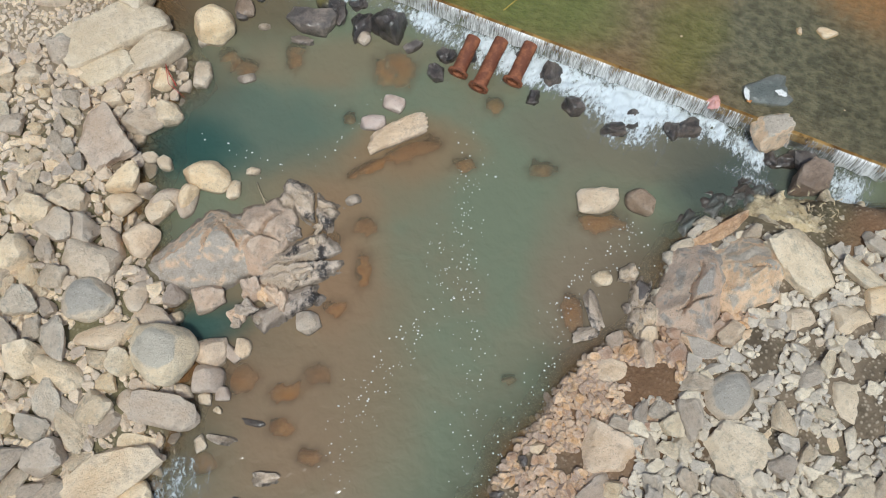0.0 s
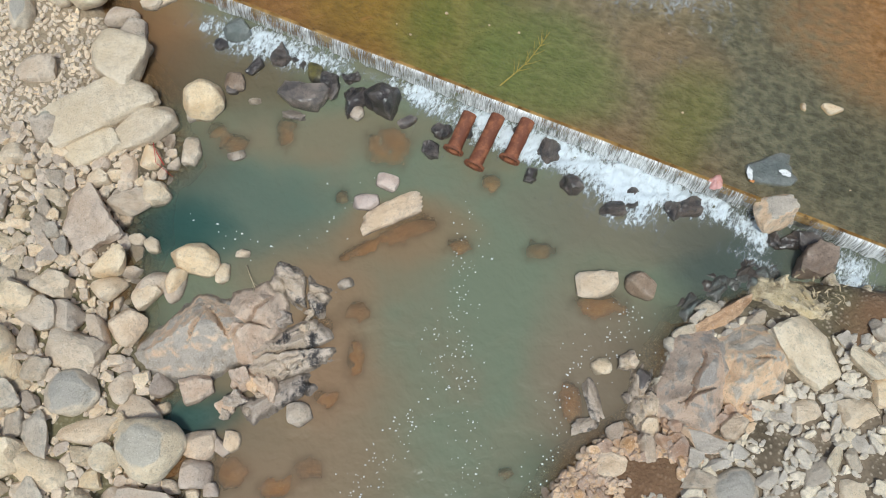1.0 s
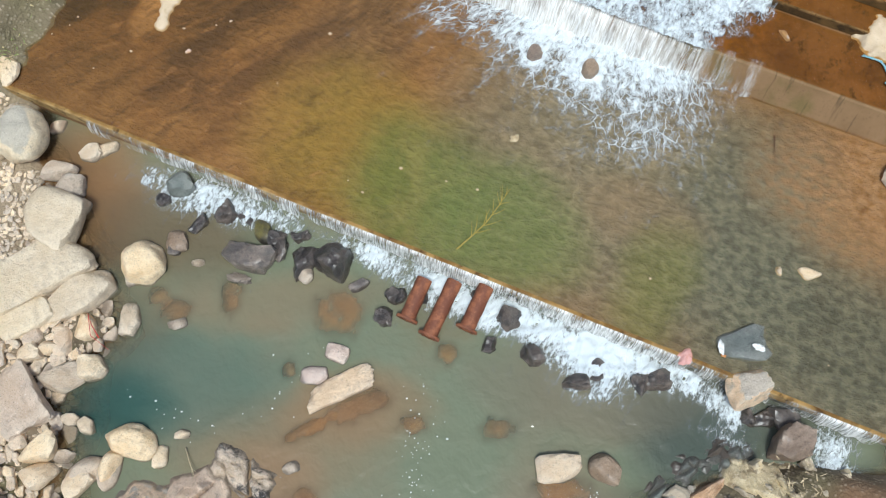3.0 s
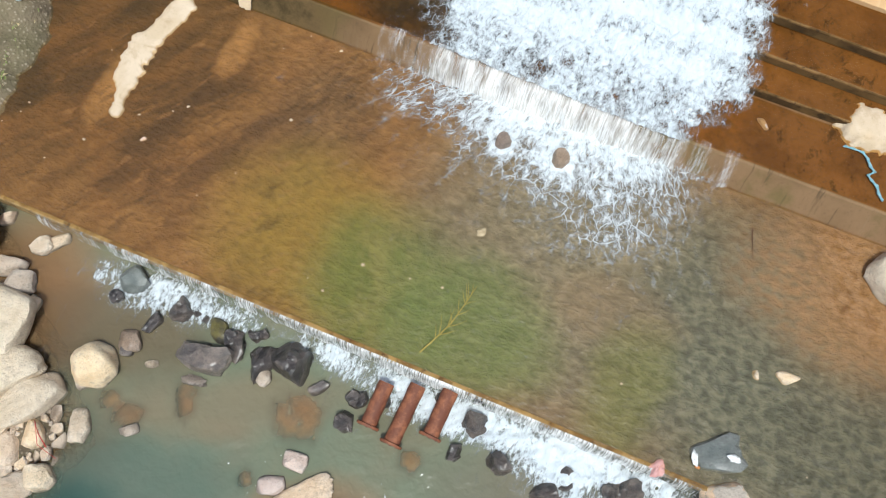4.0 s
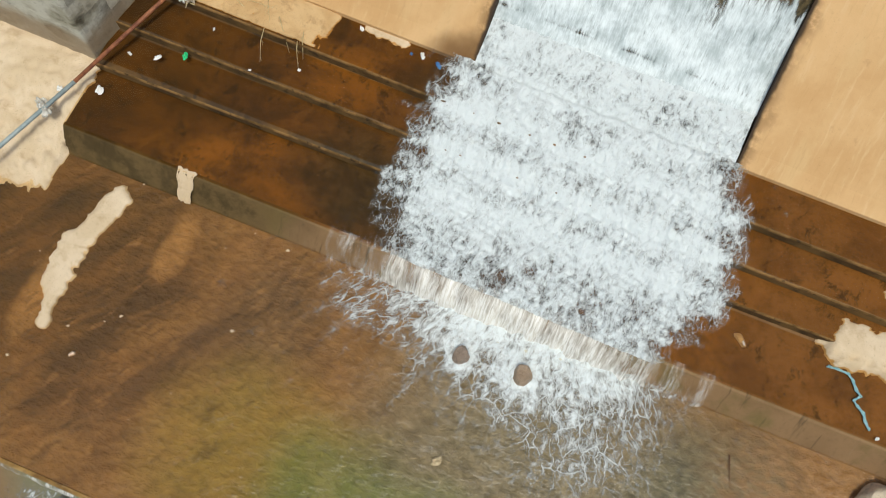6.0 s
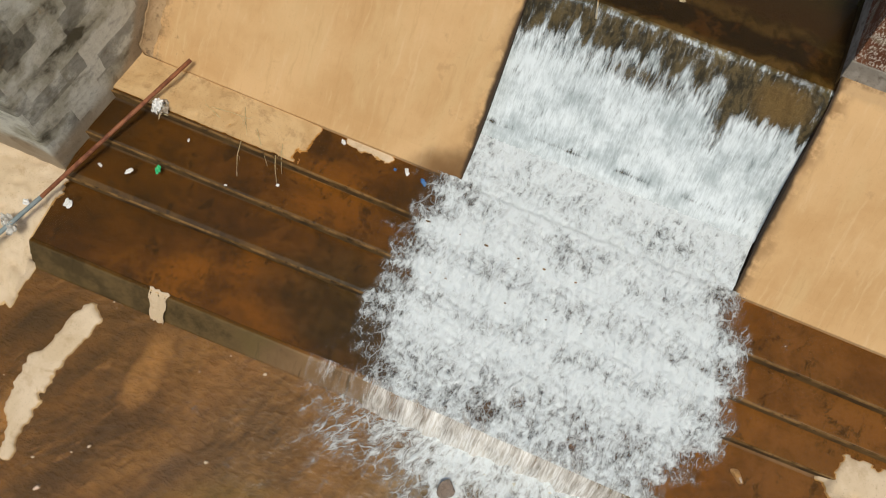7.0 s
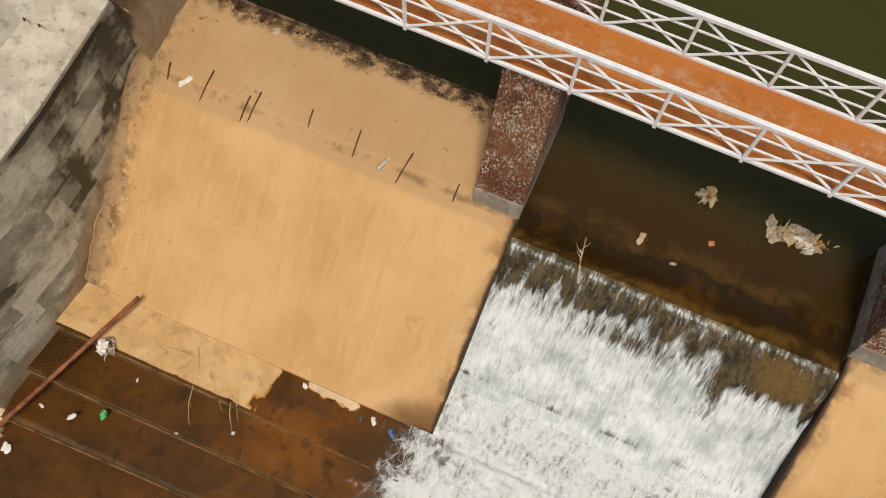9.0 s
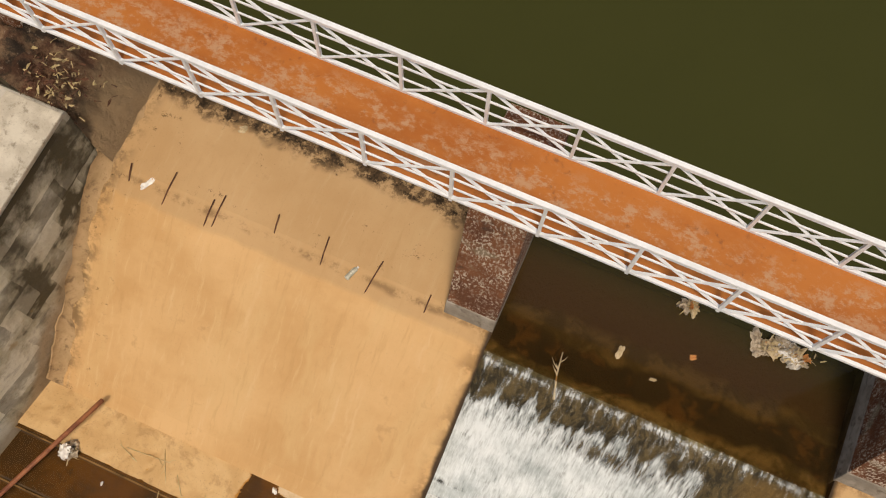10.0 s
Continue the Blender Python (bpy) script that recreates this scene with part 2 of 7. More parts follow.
def apron_mat():
    """Concrete under a skin of water, stained by iron, algae and mud; the stains trail downstream and outwards."""
    n = Nodes("stained_apron")
    w = n.warp(1.3, 0.5)
    o = n.xyz(n.warp(0.35, 1.1))
    lean = n.math("MULTIPLY", n.step(o[0], 2.0, -9.0), 0.62)
    comb = n.nt.nodes.new("ShaderNodeCombineXYZ")
    n.put(comb.inputs[0], n.math("SUBTRACT", o[0], n.math("MULTIPLY", n.math("SUBTRACT", o[1], 13.0), lean)))
    n.put(comb.inputs[1], o[1])
    flow = comb.outputs[0]
    streak = n.noise(1.0, 5, 0.6, n.scaled(1.3, 0.55, 1, flow))
    thread = n.noise(1.0, 4, 0.6, n.scaled(4.2, 1.6, 1, flow))
    broad = n.noise(0.55, 6, 0.6, w)
    fine = n.noise(4.0, 5, 0.62, n.scaled(1.1, 1.3, 1, n.warp(0.07, 2.6)))
    # brown sediment, darker and more orange towards the far end
    c = n.mix((0.190, 0.100, 0.034), (0.300, 0.172, 0.068), n.step(streak, 0.28, 0.72))
    c = n.mix(c, (0.28, 0.145, 0.054), n.math("MULTIPLY", n.step(broad, 0.48, 0.66), 0.6))
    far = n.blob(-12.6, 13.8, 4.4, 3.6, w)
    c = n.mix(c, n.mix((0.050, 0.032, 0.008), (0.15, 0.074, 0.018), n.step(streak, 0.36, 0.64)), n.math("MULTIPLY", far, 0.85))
    # dark band and olive transition along the flow beside the foam
    c = n.mix(c, n.mix((0.105, 0.066, 0.032), (0.20, 0.125, 0.062), n.step(thread, 0.38, 0.62)), n.math("MULTIPLY", n.blob(-6.9, 14.2, 1.5, 1.8, w), 0.75))
    c = n.mix(c, n.mix((0.070, 0.040, 0.018), (0.16, 0.085, 0.036), n.step(streak, 0.4, 0.6)), n.math("MULTIPLY", n.math("MULTIPLY", n.blob(-9.2, 12.6, 2.6, 2.2, w), n.step(streak, 0.60, 0.40)), 0.5))
    # grey-brown middle
    grey = n.mix((0.168, 0.160, 0.122), (0.278, 0.264, 0.208), n.step(fine, 0.34, 0.66))
    c = n.mix(c, grey, n.math("MULTIPLY", n.blob(-1.3, 13.2, 3.6, 4.0, w), 0.9))
    # slate film towards the near corner
    slate = n.mix((0.098, 0.114, 0.096), (0.198, 0.210, 0.174), n.step(fine, 0.36, 0.64))
    c = n.mix(c, slate, n.math("MULTIPLY", n.blob(1.9, 13.4, 1.9, 3.0, w), 0.8))
    c = n.mix(c, slate, n.math("MULTIPLY", n.blob(4.0, 11.6, 4.6, 2.6, w), 0.95))
    c = n.mix(c, n.mix((0.060, 0.070, 0.056), (0.125, 0.125, 0.094), n.step(fine, 0.4, 0.6)), n.math("MULTIPLY", n.blob(5.2, 12.0, 2.6, 1.4, w), 0.5))
    # clay washed bare
    clay = n.math("MULTIPLY", n.blob(4.2, 15.0, 2.6, 1.7, w), n.step(fine, 0.70, 0.36))
    c = n.mix(c, n.mix((0.34, 0.215, 0.120), (0.42, 0.275, 0.160), broad), n.math("MULTIPLY", clay, 0.9))
    c = n.mix(c, (0.27, 0.205, 0.140), n.math("MULTIPLY", n.blob(0.2, 12.6, 1.4, 0.8, w), 0.5))
    # algae
    green = n.mix((0.112, 0.182, 0.050), (0.205, 0.240, 0.088), n.step(n.noise(1.3, 7, 0.62, n.scaled(1.3, 0.7, 1, w)), 0.36, 0.64))
    c = n.mix(c, n.mix((0.29, 0.195, 0.042), (0.27, 0.220, 0.040), fine), n.math("MULTIPLY", n.blob(-6.0, 11.6, 2.3, 2.2, w), 0.75))
    c = n.mix(c, green, n.math("MULTIPLY", n.blob(-4.2, 11.2, 1.8, 2.0, w), 0.75))
    c = n.mix(c, n.mix((0.112, 0.180, 0.056), (0.195, 0.240, 0.096), fine), n.math("MULTIPLY", n.blob(-2.3, 11.2, 1.9, 1.6, w), 0.8))
    c = n.mix(c, n.mix((0.14, 0.165, 0.05), (0.23, 0.235, 0.08), fine), n.math("MULTIPLY", n.blob(0.9, 11.2, 0.9, 1.5, w), 0.65))
    # sand drifts
    c = n.mix(c, (0.42, 0.235, 0.09), n.math("MULTIPLY", n.math("ADD", n.blob(-11.3, 12.9, 0.34, 1.0, n.warp(0.3, 2.0)), n.blob(-9.3, 14.9, 0.3, 0.9, n.warp(0.4, 1.5)), True), 0.75))
    c = n.mix(c, (0.36, 0.20, 0.085), n.math("MULTIPLY", n.math("MULTIPLY", n.step(thread, 0.58, 0.70), n.step(o[0], -4.0, -7.0)), 0.45))
    c = n.mix(c, (0.055, 0.034, 0.014), n.math("MULTIPLY", n.math("MULTIPLY", n.step(thread, 0.44, 0.32), n.step(o[0], -4.0, -7.0)), 0.4))
    c = n.mix(c, n.mix(c, (0.03, 0.022, 0.012), 0.5), n.math("MULTIPLY", n.step(n.noise(0.9, 6, 0.62, n.scaled(1.4, 0.7, 1, w)), 0.56, 0.68), 0.3))
    spots = n.noise(13, 6, 0.75)
    c = n.mix(c, n.mix(c, (0.03, 0.02, 0.01), 0.6), n.math("MULTIPLY", n.step(spots, 0.56, 0.70), 0.5))
    # light and dark of the ripples across the flow, painted into the colour
    ripple_light = n.noise(5.2, 3.5, 0.55, n.scaled(0.9, 1.5, 1, n.warp(0.10, 2.2)))
    c = n.hue(c, 0.5, 1.0, n.math("ADD", 0.60, n.math("MULTIPLY", ripple_light, 0.86)))
    h = n.math("ADD", n.math("MULTIPLY", thread, 0.3), n.math("ADD", n.math("ADD", fine, ripple_light), n.math("MULTIPLY", spots, 0.3)))
    return n.done(n.surface(c, 0.75, n.bump(h, 0.8, 0.10)))


def basin_mat():
    n = Nodes("rust_stained_basin")
    w = n.warp(0.9, 0.8)
    broad = n.noise(0.55, 6, 0.6, n.scaled(0.7, 1.2, 1, w))
    c = n.mix((0.066, 0.032, 0.006), (0.255, 0.124, 0.018), n.step(broad, 0.34, 0.66))
    c = n.mix(c, (0.035, 0.020, 0.008), n.math("MULTIPLY", n.step(n.noise(1.2, 8, 0.72, w), 0.48, 0.66), 0.65))
    c = n.mix(c, (0.17, 0.09, 0.03), n.math("MULTIPLY", n.step(n.noise(0.9, 8, 0.7, n.scaled(1.6, 0.7, 1, w)), 0.56, 0.68), 0.55))
    c = n.mix(c, n.mix((0.018, 0.017, 0.012), (0.065, 0.050, 0.026), n.step(n.noise(3, 7, 0.7), 0.4, 0.6)), n.math("MULTIPLY", n.blob(-6.2, 17.4, 1.7, 1.2, w), 0.85))
    c = n.mix(c, (0.05, 0.036, 0.02), n.math("MULTIPLY", n.blob(-4.8, 19.4, 1.6, 1.4, w), 0.5))
    c = n.mix(c, (0.020, 0.011, 0.005), n.math("MULTIPLY", n.blob(-11.0, 18.6, 3.0, 1.5, w), 0.6))
    clay = n.step(n.xyz(w)[0], 0.4, 1.6)
    c = n.mix(c, n.mix((0.13, 0.066, 0.022), (0.25, 0.14, 0.058), n.step(n.noise(1.0, 6, 0.65, w), 0.36, 0.62)), n.math("MULTIPLY", clay, 0.75))
    c = n.mix(c, (0.40, 0.29, 0.17), n.math("MULTIPLY", n.step(n.noise(2.6, 8, 0.75), 0.66, 0.74), 0.4))
    c = n.mix(c, n.mix(c, (0.02, 0.012, 0.006), 0.6), n.math("MULTIPLY", n.step(n.noise(9, 7, 0.72), 0.5, 0.68), 0.5))
    blot = n.noise(2.4, 7, 0.74, n.scaled(1.3, 0.9, 1, w))
    c = n.mix(c, (0.018, 0.012, 0.006), n.math("MULTIPLY", n.step(blot, 0.54, 0.66), 0.7))
    c = n.mix(c, (0.20, 0.125, 0.055), n.math("MULTIPLY", n.step(blot, 0.38, 0.28), 0.45))
    return n.done(n.surface(c, 0.7, n.bump(n.noise(9, 6), 0.5, 0.03)))


def concrete_mat(name, a, b, stain, amt, scale=1.0):
    n = Nodes(name)
    w = n.warp(0.5, 1.0)
    c = n.mix(a, b, n.step(n.noise(0.7 * scale, 6, 0.6, w), 0.36, 0.64))
    c = n.mix(c, stain, n.math("MULTIPLY", n.step(n.noise(1.5 * scale, 7, 0.68, w), 0.52, 0.68), amt))
    g = n.noise(35, 4, 0.65)
    c = n.mix(c, n.mix(c, (0.03, 0.025, 0.02), 0.5), n.math("MULTIPLY", n.step(g, 0.57, 0.72), 0.6))
    h = n.math("ADD", n.noise(5, 6), n.math("MULTIPLY", g, 0.4))
    return n.done(n.surface(c, 0.9, n.bump(h, 0.35, 0.02), spec=0.25))


def ramp_mat():
    """Silt-washed tan concrete with a damp rim at the foot and beside the chute."""
    n = Nodes("tan_ramp")
    w = n.warp(0.5, 1.1)
    c = n.mix((0.545, 0.335, 0.152), (0.635, 0.415, 0.208), n.step(n.noise(0.55, 6, 0.6, w), 0.36, 0.64))
    c = n.mix(c, (0.62, 0.43, 0.22), n.math("MULTIPLY", n.step(n.noise(1.0, 6, 0.6, n.scaled(1.4, 0.35, 0.4, w)), 0.5, 0.7), 0.6))
    c = n.mix(c, (0.37, 0.22, 0.09), n.math("MULTIPLY", n.step(n.noise(2.2, 8, 0.72, w), 0.6, 0.72), 0.4))
    grain = n.noise(1.0, 6, 0.7, n.scaled(9.0, 0.9, 0.9, n.warp(0.12, 2.5)))
    c = n.mix(c, (0.68, 0.50, 0.29), n.math("MULTIPLY", n.step(grain, 0.54, 0.70), 0.40))
    c = n.mix(c, (0.44, 0.265, 0.11), n.math("MULTIPLY", n.step(grain, 0.46, 0.30), 0.30))
    o = n.xyz(n.warp(0.16, 2.2))
    top = n.step(o[1], 23.14, 23.26)
    c = n.mix(c, n.mix((0.37, 0.25, 0.135), (0.45, 0.32, 0.185), n.noise(3, 6)), n.math("MULTIPLY", top, 0.45))
    seam = n.math("MULTIPLY", n.step(n.math("ABSOLUTE", n.math("SUBTRACT", o[1], 23.46)), 0.10, 0.01), n.step(n.noise(2.4, 9, 0.8), 0.46, 0.60))
    c = n.mix(c, (0.15, 0.09, 0.045), n.math("MULTIPLY", seam, 0.6))
    ragged = n.xyz(n.warp(0.55, 2.6))
    moss = n.math("MULTIPLY", n.step(ragged[1], 24.78, 25.0), n.step(n.noise(2.6, 9, 0.8), 0.42, 0.53))
    c = n.mix(c, n.mix((0.035, 0.024, 0.014), (0.15, 0.095, 0.05), n.step(n.noise(6, 7, 0.75), 0.42, 0.6)), moss)
    spots = n.math("MULTIPLY", n.step(n.noise(3.0, 9, 0.82), 0.60, 0.66), n.step(o[1], 23.2, 23.6))
    c = n.mix(c, (0.11, 0.065, 0.035), n.math("MULTIPLY", spots, 0.85))
    specks = n.math("MULTIPLY", n.step(n.noise(7.0, 7, 0.8), 0.60, 0.66), n.step(ragged[0], -10.95, -11.3))
    c = n.mix(c, (0.12, 0.075, 0.035), n.math("MULTIPLY", specks, 0.85))
    edge = n.math("MULTIPLY", n.step(o[0], -11.4, -11.75), n.step(n.noise(3.2, 6, 0.7), 0.42, 0.6))
    c = n.mix(c, (0.13, 0.085, 0.045), n.math("MULTIPLY", edge, 0.8))
    damp = n.warp(0.5, 1.6)
    c = n.mix(c, (0.15, 0.076, 0.028), n.math("MULTIPLY", n.blob(-5.2, 20.15, 1.1, 0.6, damp), 0.9))
    rim = n.math("MULTIPLY", n.step(n.math("ABSOLUTE", n.math("ADD", n.xyz(damp)[0], 2.54)), 3.0, 2.66), n.step(n.noise(2.4, 6, 0.7), 0.4, 0.56))
    c = n.mix(c, (0.24, 0.14, 0.06), n.math("MULTIPLY", rim, 0.75))
    # near-black edge at the chute: shade of its side walls put into the colour
    c = n.mix(c, (0.06, 0.04, 0.025), n.step(n.math("ABSOLUTE", n.math("ADD", n.xyz(n.warp(0.1, 3.0))[0], 2.54)), 2.76, 2.68))
    g = n.noise(40, 4, 0.65)
    c = n.mix(c, n.mix(c, (0.1, 0.06, 0.03), 0.5), n.math("MULTIPLY", n.step(g, 0.6, 0.75), 0.5))
    return n.done(n.surface(c, 0.92, n.bump(n.math("ADD", n.noise(4, 6), n.math("MULTIPLY", g, 0.3)), 0.3, 0.02), spec=0.2))


def wall_mat():
    """Old masonry: patches of stone courses, black runs, and flood silt against the foot."""
    n = Nodes("weathered_wall")
    w = n.warp(0.09, 3.5)
    o = n.xyz(w)
    comb = n.nt.nodes.new("ShaderNodeCombineXYZ")
    n.put(comb.inputs[0], o[1]), n.put(comb.inputs[1], o[2])

    def courses(width, height, shift):
        br = n.nt.nodes.new("ShaderNodeTexBrick")
        n.put(br.inputs["Vector"], comb.outputs[0])
        br.inputs["Color1"].default_value, br.inputs["Color2"].default_value = (0, 0, 0, 1), (1, 1, 1, 1)
        br.inputs["Scale"].default_value, br.inputs["Mortar Size"].default_value = 1.0, 0.0
        br.inputs["Brick Width"].default_value, br.inputs["Row Height"].default_value = width, height
        br.offset = shift
        return br.outputs["Color"]

    blk = n.math("ADD", n.math("MULTIPLY", courses(0.85, 0.62, 0.37), 0.42), n.math("MULTIPLY", courses(0.5, 0.35, 0.5), 0.14))
    broad = n.noise(0.75, 5, 0.6, n.warp(0.6, 1.0))
    tone = n.math("ADD", n.math("MULTIPLY", n.math("MULTIPLY", blk, n.step(n.noise(0.9, 3), 0.34, 0.54)), 1.35), n.math("ADD", n.math("MULTIPLY", n.math("SUBTRACT", broad, 0.5), 3.8), 0.36))
    place = n.warp(0.8, 0.8)
    oo = n.xyz(place)
    darker = n.math("MULTIPLY", n.step(oo[1], 20.2, 21.4), n.step(oo[2], 2.9, 4.1))
    tone = n.math("SUBTRACT", tone, n.math("MULTIPLY", darker, 0.42))
    c = n.mix((0.070, 0.061, 0.034), (0.40, 0.385, 0.300), n.step(tone, 0.02, 0.42))
    c = n.mix(c, (0.60, 0.60, 0.52), n.step(tone, 0.42, 0.85))
    streak = n.noise(2.6, 8, 0.75, n.scaled(1.0, 0.8, 1.5, w))
    c = n.mix(c, n.mix(c, (0.04, 0.035, 0.03), 0.65), n.math("MULTIPLY", n.step(streak, 0.5, 0.66), 0.6))
    c = n.mix(c, (0.30, 0.19, 0.06), n.math("MULTIPLY", n.step(n.noise(1.3, 6, 0.7), 0.60, 0.70), 0.55))
    stone = courses(0.72, 0.50, 0.37)
    faded = n.step(n.noise(1.1, 5, 0.65), 0.38, 0.56)
    c = n.mix(c, (0.085, 0.078, 0.058), n.math("MULTIPLY", n.math("MULTIPLY", n.step(stone, 0.36, 0.22), faded), 0.6))
    c = n.mix(c, (0.60, 0.585, 0.49), n.math("MULTIPLY", n.math("MULTIPLY", n.step(stone, 0.66, 0.80), faded), 0.55))
    rise = n.math("MULTIPLY", n.math("MINIMUM", n.math("MAXIMUM", n.math("SUBTRACT", oo[1], 20.2), 0.0), 3.0), 0.55)
    foot = n.math("SUBTRACT", oo[2], n.math("ADD", rise, n.math("ADD", 1.75, n.math("MULTIPLY", n.step(oo[1], 19.6, 20.6), 0.75))))
    c = n.mix(c, n.mix((0.29, 0.21, 0.125), (0.40, 0.31, 0.20), n.noise(2.5, 6)), n.math("MULTIPLY", n.step(foot, 0.55, 0.05), 0.8))
    g = n.noise(9, 7, 0.75)
    c = n.mix(c, n.mix(c, (0.03, 0.025, 0.02), 0.6), n.math("MULTIPLY", n.step(g, 0.54, 0.68), 0.45))
    h = n.math("ADD", n.math("MULTIPLY", n.noise(4, 7), 0.7), n.math("ADD", n.math("MULTIPLY", g, 0.5), n.math("MULTIPLY", blk, 0.2)))
    return n.done(n.surface(c, 0.92, n.bump(h, 0.6, 0.05)))


def pier_mat():
    n = Nodes("stained_pier")
    c = n.mix((0.115, 0.036, 0.012), (0.22, 0.085, 0.034), n.step(n.noise(1.2, 6, 0.65), 0.36, 0.62))
    c = n.mix(c, (0.24, 0.19, 0.13), n.step(n.noise(1.4, 6, 0.6, n.scaled(1, 1, 1.6)), 0.55, 0.66))
    fl = n.noise(30, 4, 0.7, n.scaled(1, 1, 0.5))
    c = n.mix(c, (0.60, 0.54, 0.46), n.math("MULTIPLY", n.math("MULTIPLY", n.step(fl, 0.51, 0.58), n.step(n.noise(1.6, 5, 0.65), 0.36, 0.56)), 0.95))
    c = n.mix(c, (0.03, 0.022, 0.018), n.math("MULTIPLY", n.step(n.noise(2, 6, 0.6), 0.58, 0.7), 0.7))
    return n.done(n.surface(c, 0.9, n.bump(n.noise(18, 6, 0.7), 0.7, 0.04)))


def deck_mat():
    n = Nodes("rusty_deck")
    o = n.xyz(n.warp(0.5, 1.5))
    c = n.mix((0.37, 0.108, 0.012), (0.45, 0.15, 0.024), n.step(n.noise(1.2, 6, 0.6, n.scaled(0.5, 1, 1)), 0.36, 0.62))
    mid = n.math("ABSOLUTE", n.math("SUBTRACT", o[1], 24.48))
    worn = n.math("MULTIPLY", n.step(mid, 0.42, 0.08), n.step(n.noise(5.0, 9, 0.8, n.scaled(0.75, 1.1, 1)), 0.47, 0.60))
    c = n.mix(c, (0.47, 0.29, 0.17), n.math("MULTIPLY", worn, 0.8))
    c = n.mix(c, (0.15, 0.05, 0.018), n.math("MULTIPLY", n.step(n.noise(7, 6, 0.7), 0.58, 0.7), 0.5))
    return n.done(n.surface(c, 0.65, n.bump(n.noise(14, 5), 0.25, 0.01)))


def plain_mat(name, a, b, rough=0.6, scale=9, metal=0.0, bump=0.2):
    n = Nodes(name)
    c = n.mix(a, b, n.step(n.noise(scale, 6, 0.65), 0.38, 0.62))
    return n.done(n.surface(c, rough, n.bump(n.noise(scale * 3, 4), bump, 0.01), metal=metal))


def sill_mat():
    """Cast concrete in lengths of differing tone, with vertical runs and olive stains."""
    n = Nodes("sill_concrete")
    w = n.warp(0.10, 3.0)
    o = n.xyz(w)
    comb = n.nt.nodes.new("ShaderNodeCombineXYZ")
    n.put(comb.inputs[0], o[0])
    br = n.nt.nodes.new("ShaderNodeTexBrick")
    n.put(br.inputs["Vector"], comb.outputs[0])
    br.inputs["Color1"].default_value, br.inputs["Color2"].default_value = (0, 0, 0, 1), (1, 1, 1, 1)
    br.inputs["Mortar"].default_value = (0.9, 0.9, 0.9, 1)
    br.inputs["Scale"].default_value, br.inputs["Mortar Size"].default_value = 1.0, 0.02
    br.inputs["Brick Width"].default_value, br.inputs["Row Height"].default_value = 1.45, 50.0
    tone = n.math("ADD", n.math("MULTIPLY", br.outputs["Color"], 0.45), n.math("MULTIPLY", n.noise(0.8, 6, 0.65, w), 0.8))
    c = n.mix((0.105, 0.062, 0.024), (0.25, 0.155, 0.078), n.step(tone, 0.30, 0.95))
    run = n.noise(1.0, 6, 0.7, n.scaled(6.0, 0.6, 0.6, w))
    c = n.mix(c, (0.30, 0.24, 0.16), n.math("MULTIPLY", n.step(run, 0.58, 0.72), 0.4))
    c = n.mix(c, (0.055, 0.042, 0.022), n.math("MULTIPLY", n.step(run, 0.44, 0.32), 0.6))
    c = n.mix(c, (0.11, 0.10, 0.026), n.math("MULTIPLY", n.step(n.noise(0.7, 6, 0.65), 0.50, 0.64), 0.5))
    g = n.noise(22, 5, 0.7)
    c = n.mix(c, n.mix(c, (0.03, 0.025, 0.02), 0.5), n.math("MULTIPLY", n.step(g, 0.55, 0.7), 0.6))
    wet = n.step(n.xyz(n.warp(0.7, 0.9))[0], -6.2, -8.4)      # slimy olive-brown where no water runs over it
    c = n.mix(c, n.mix((0.045, 0.032, 0.010), (0.12, 0.080, 0.030), n.step(n.noise(1.4, 7, 0.7, w), 0.38, 0.62)), n.math("MULTIPLY", wet, 0.88))
    return n.done(n.surface(c, 0.85, n.bump(n.math("ADD", run, n.math("MULTIPLY", g, 0.5)), 0.4, 0.02), spec=0.2))


def bed_mat():
    """The chute's bed: mossy brown, with an ochre worn patch, and dark weed above the lip."""
    n = Nodes("mossy_chute_bed")
    w = n.warp(0.5, 1.4)
    c = n.mix((0.026, 0.021, 0.009), (0.115, 0.084, 0.034), n.step(n.noise(1.0, 6, 0.7, n.scaled(9.0, 3.0, 3.0, w)), 0.38, 0.62))
    c = n.mix(c, (0.26, 0.23, 0.16), n.math("MULTIPLY", n.step(n.noise(11, 6, 0.75), 0.57, 0.70), 0.55))
    c = n.mix(c, (0.20, 0.115, 0.028), n.math("MULTIPLY", n.blob(-0.55, 22.85, 0.55, 0.30, n.warp(0.25, 2.0)), 0.6))
    o = n.xyz(w)
    above = n.step(o[1], 23.14, 23.3)
    c = n.mix(c, n.mix((0.085, 0.072, 0.026), (0.24, 0.20, 0.095), n.step(n.noise(2.2, 6, 0.65, w), 0.42, 0.6)), above)
    weed = n.math("MULTIPLY", n.step(o[1], 23.35, 23.5), n.step(n.math("ADD", o[1], n.math("MULTIPLY", n.noise(1.3, 5, 0.6), 0.5)), 24.25, 24.1))
    c = n.mix(c, n.mix((0.012, 0.01, 0.004), (0.13, 0.07, 0.02), n.step(n.noise(2.4, 5, 0.6, w), 0.5, 0.62)), n.math("MULTIPLY", weed, 0.9))
    c = n.mix(c, (0.10, 0.058, 0.024), n.step(o[1], 24.1, 24.4))
    return n.done(n.surface(c, 0.85, n.bump(n.noise(12, 7, 0.7), 0.8, 0.06)))


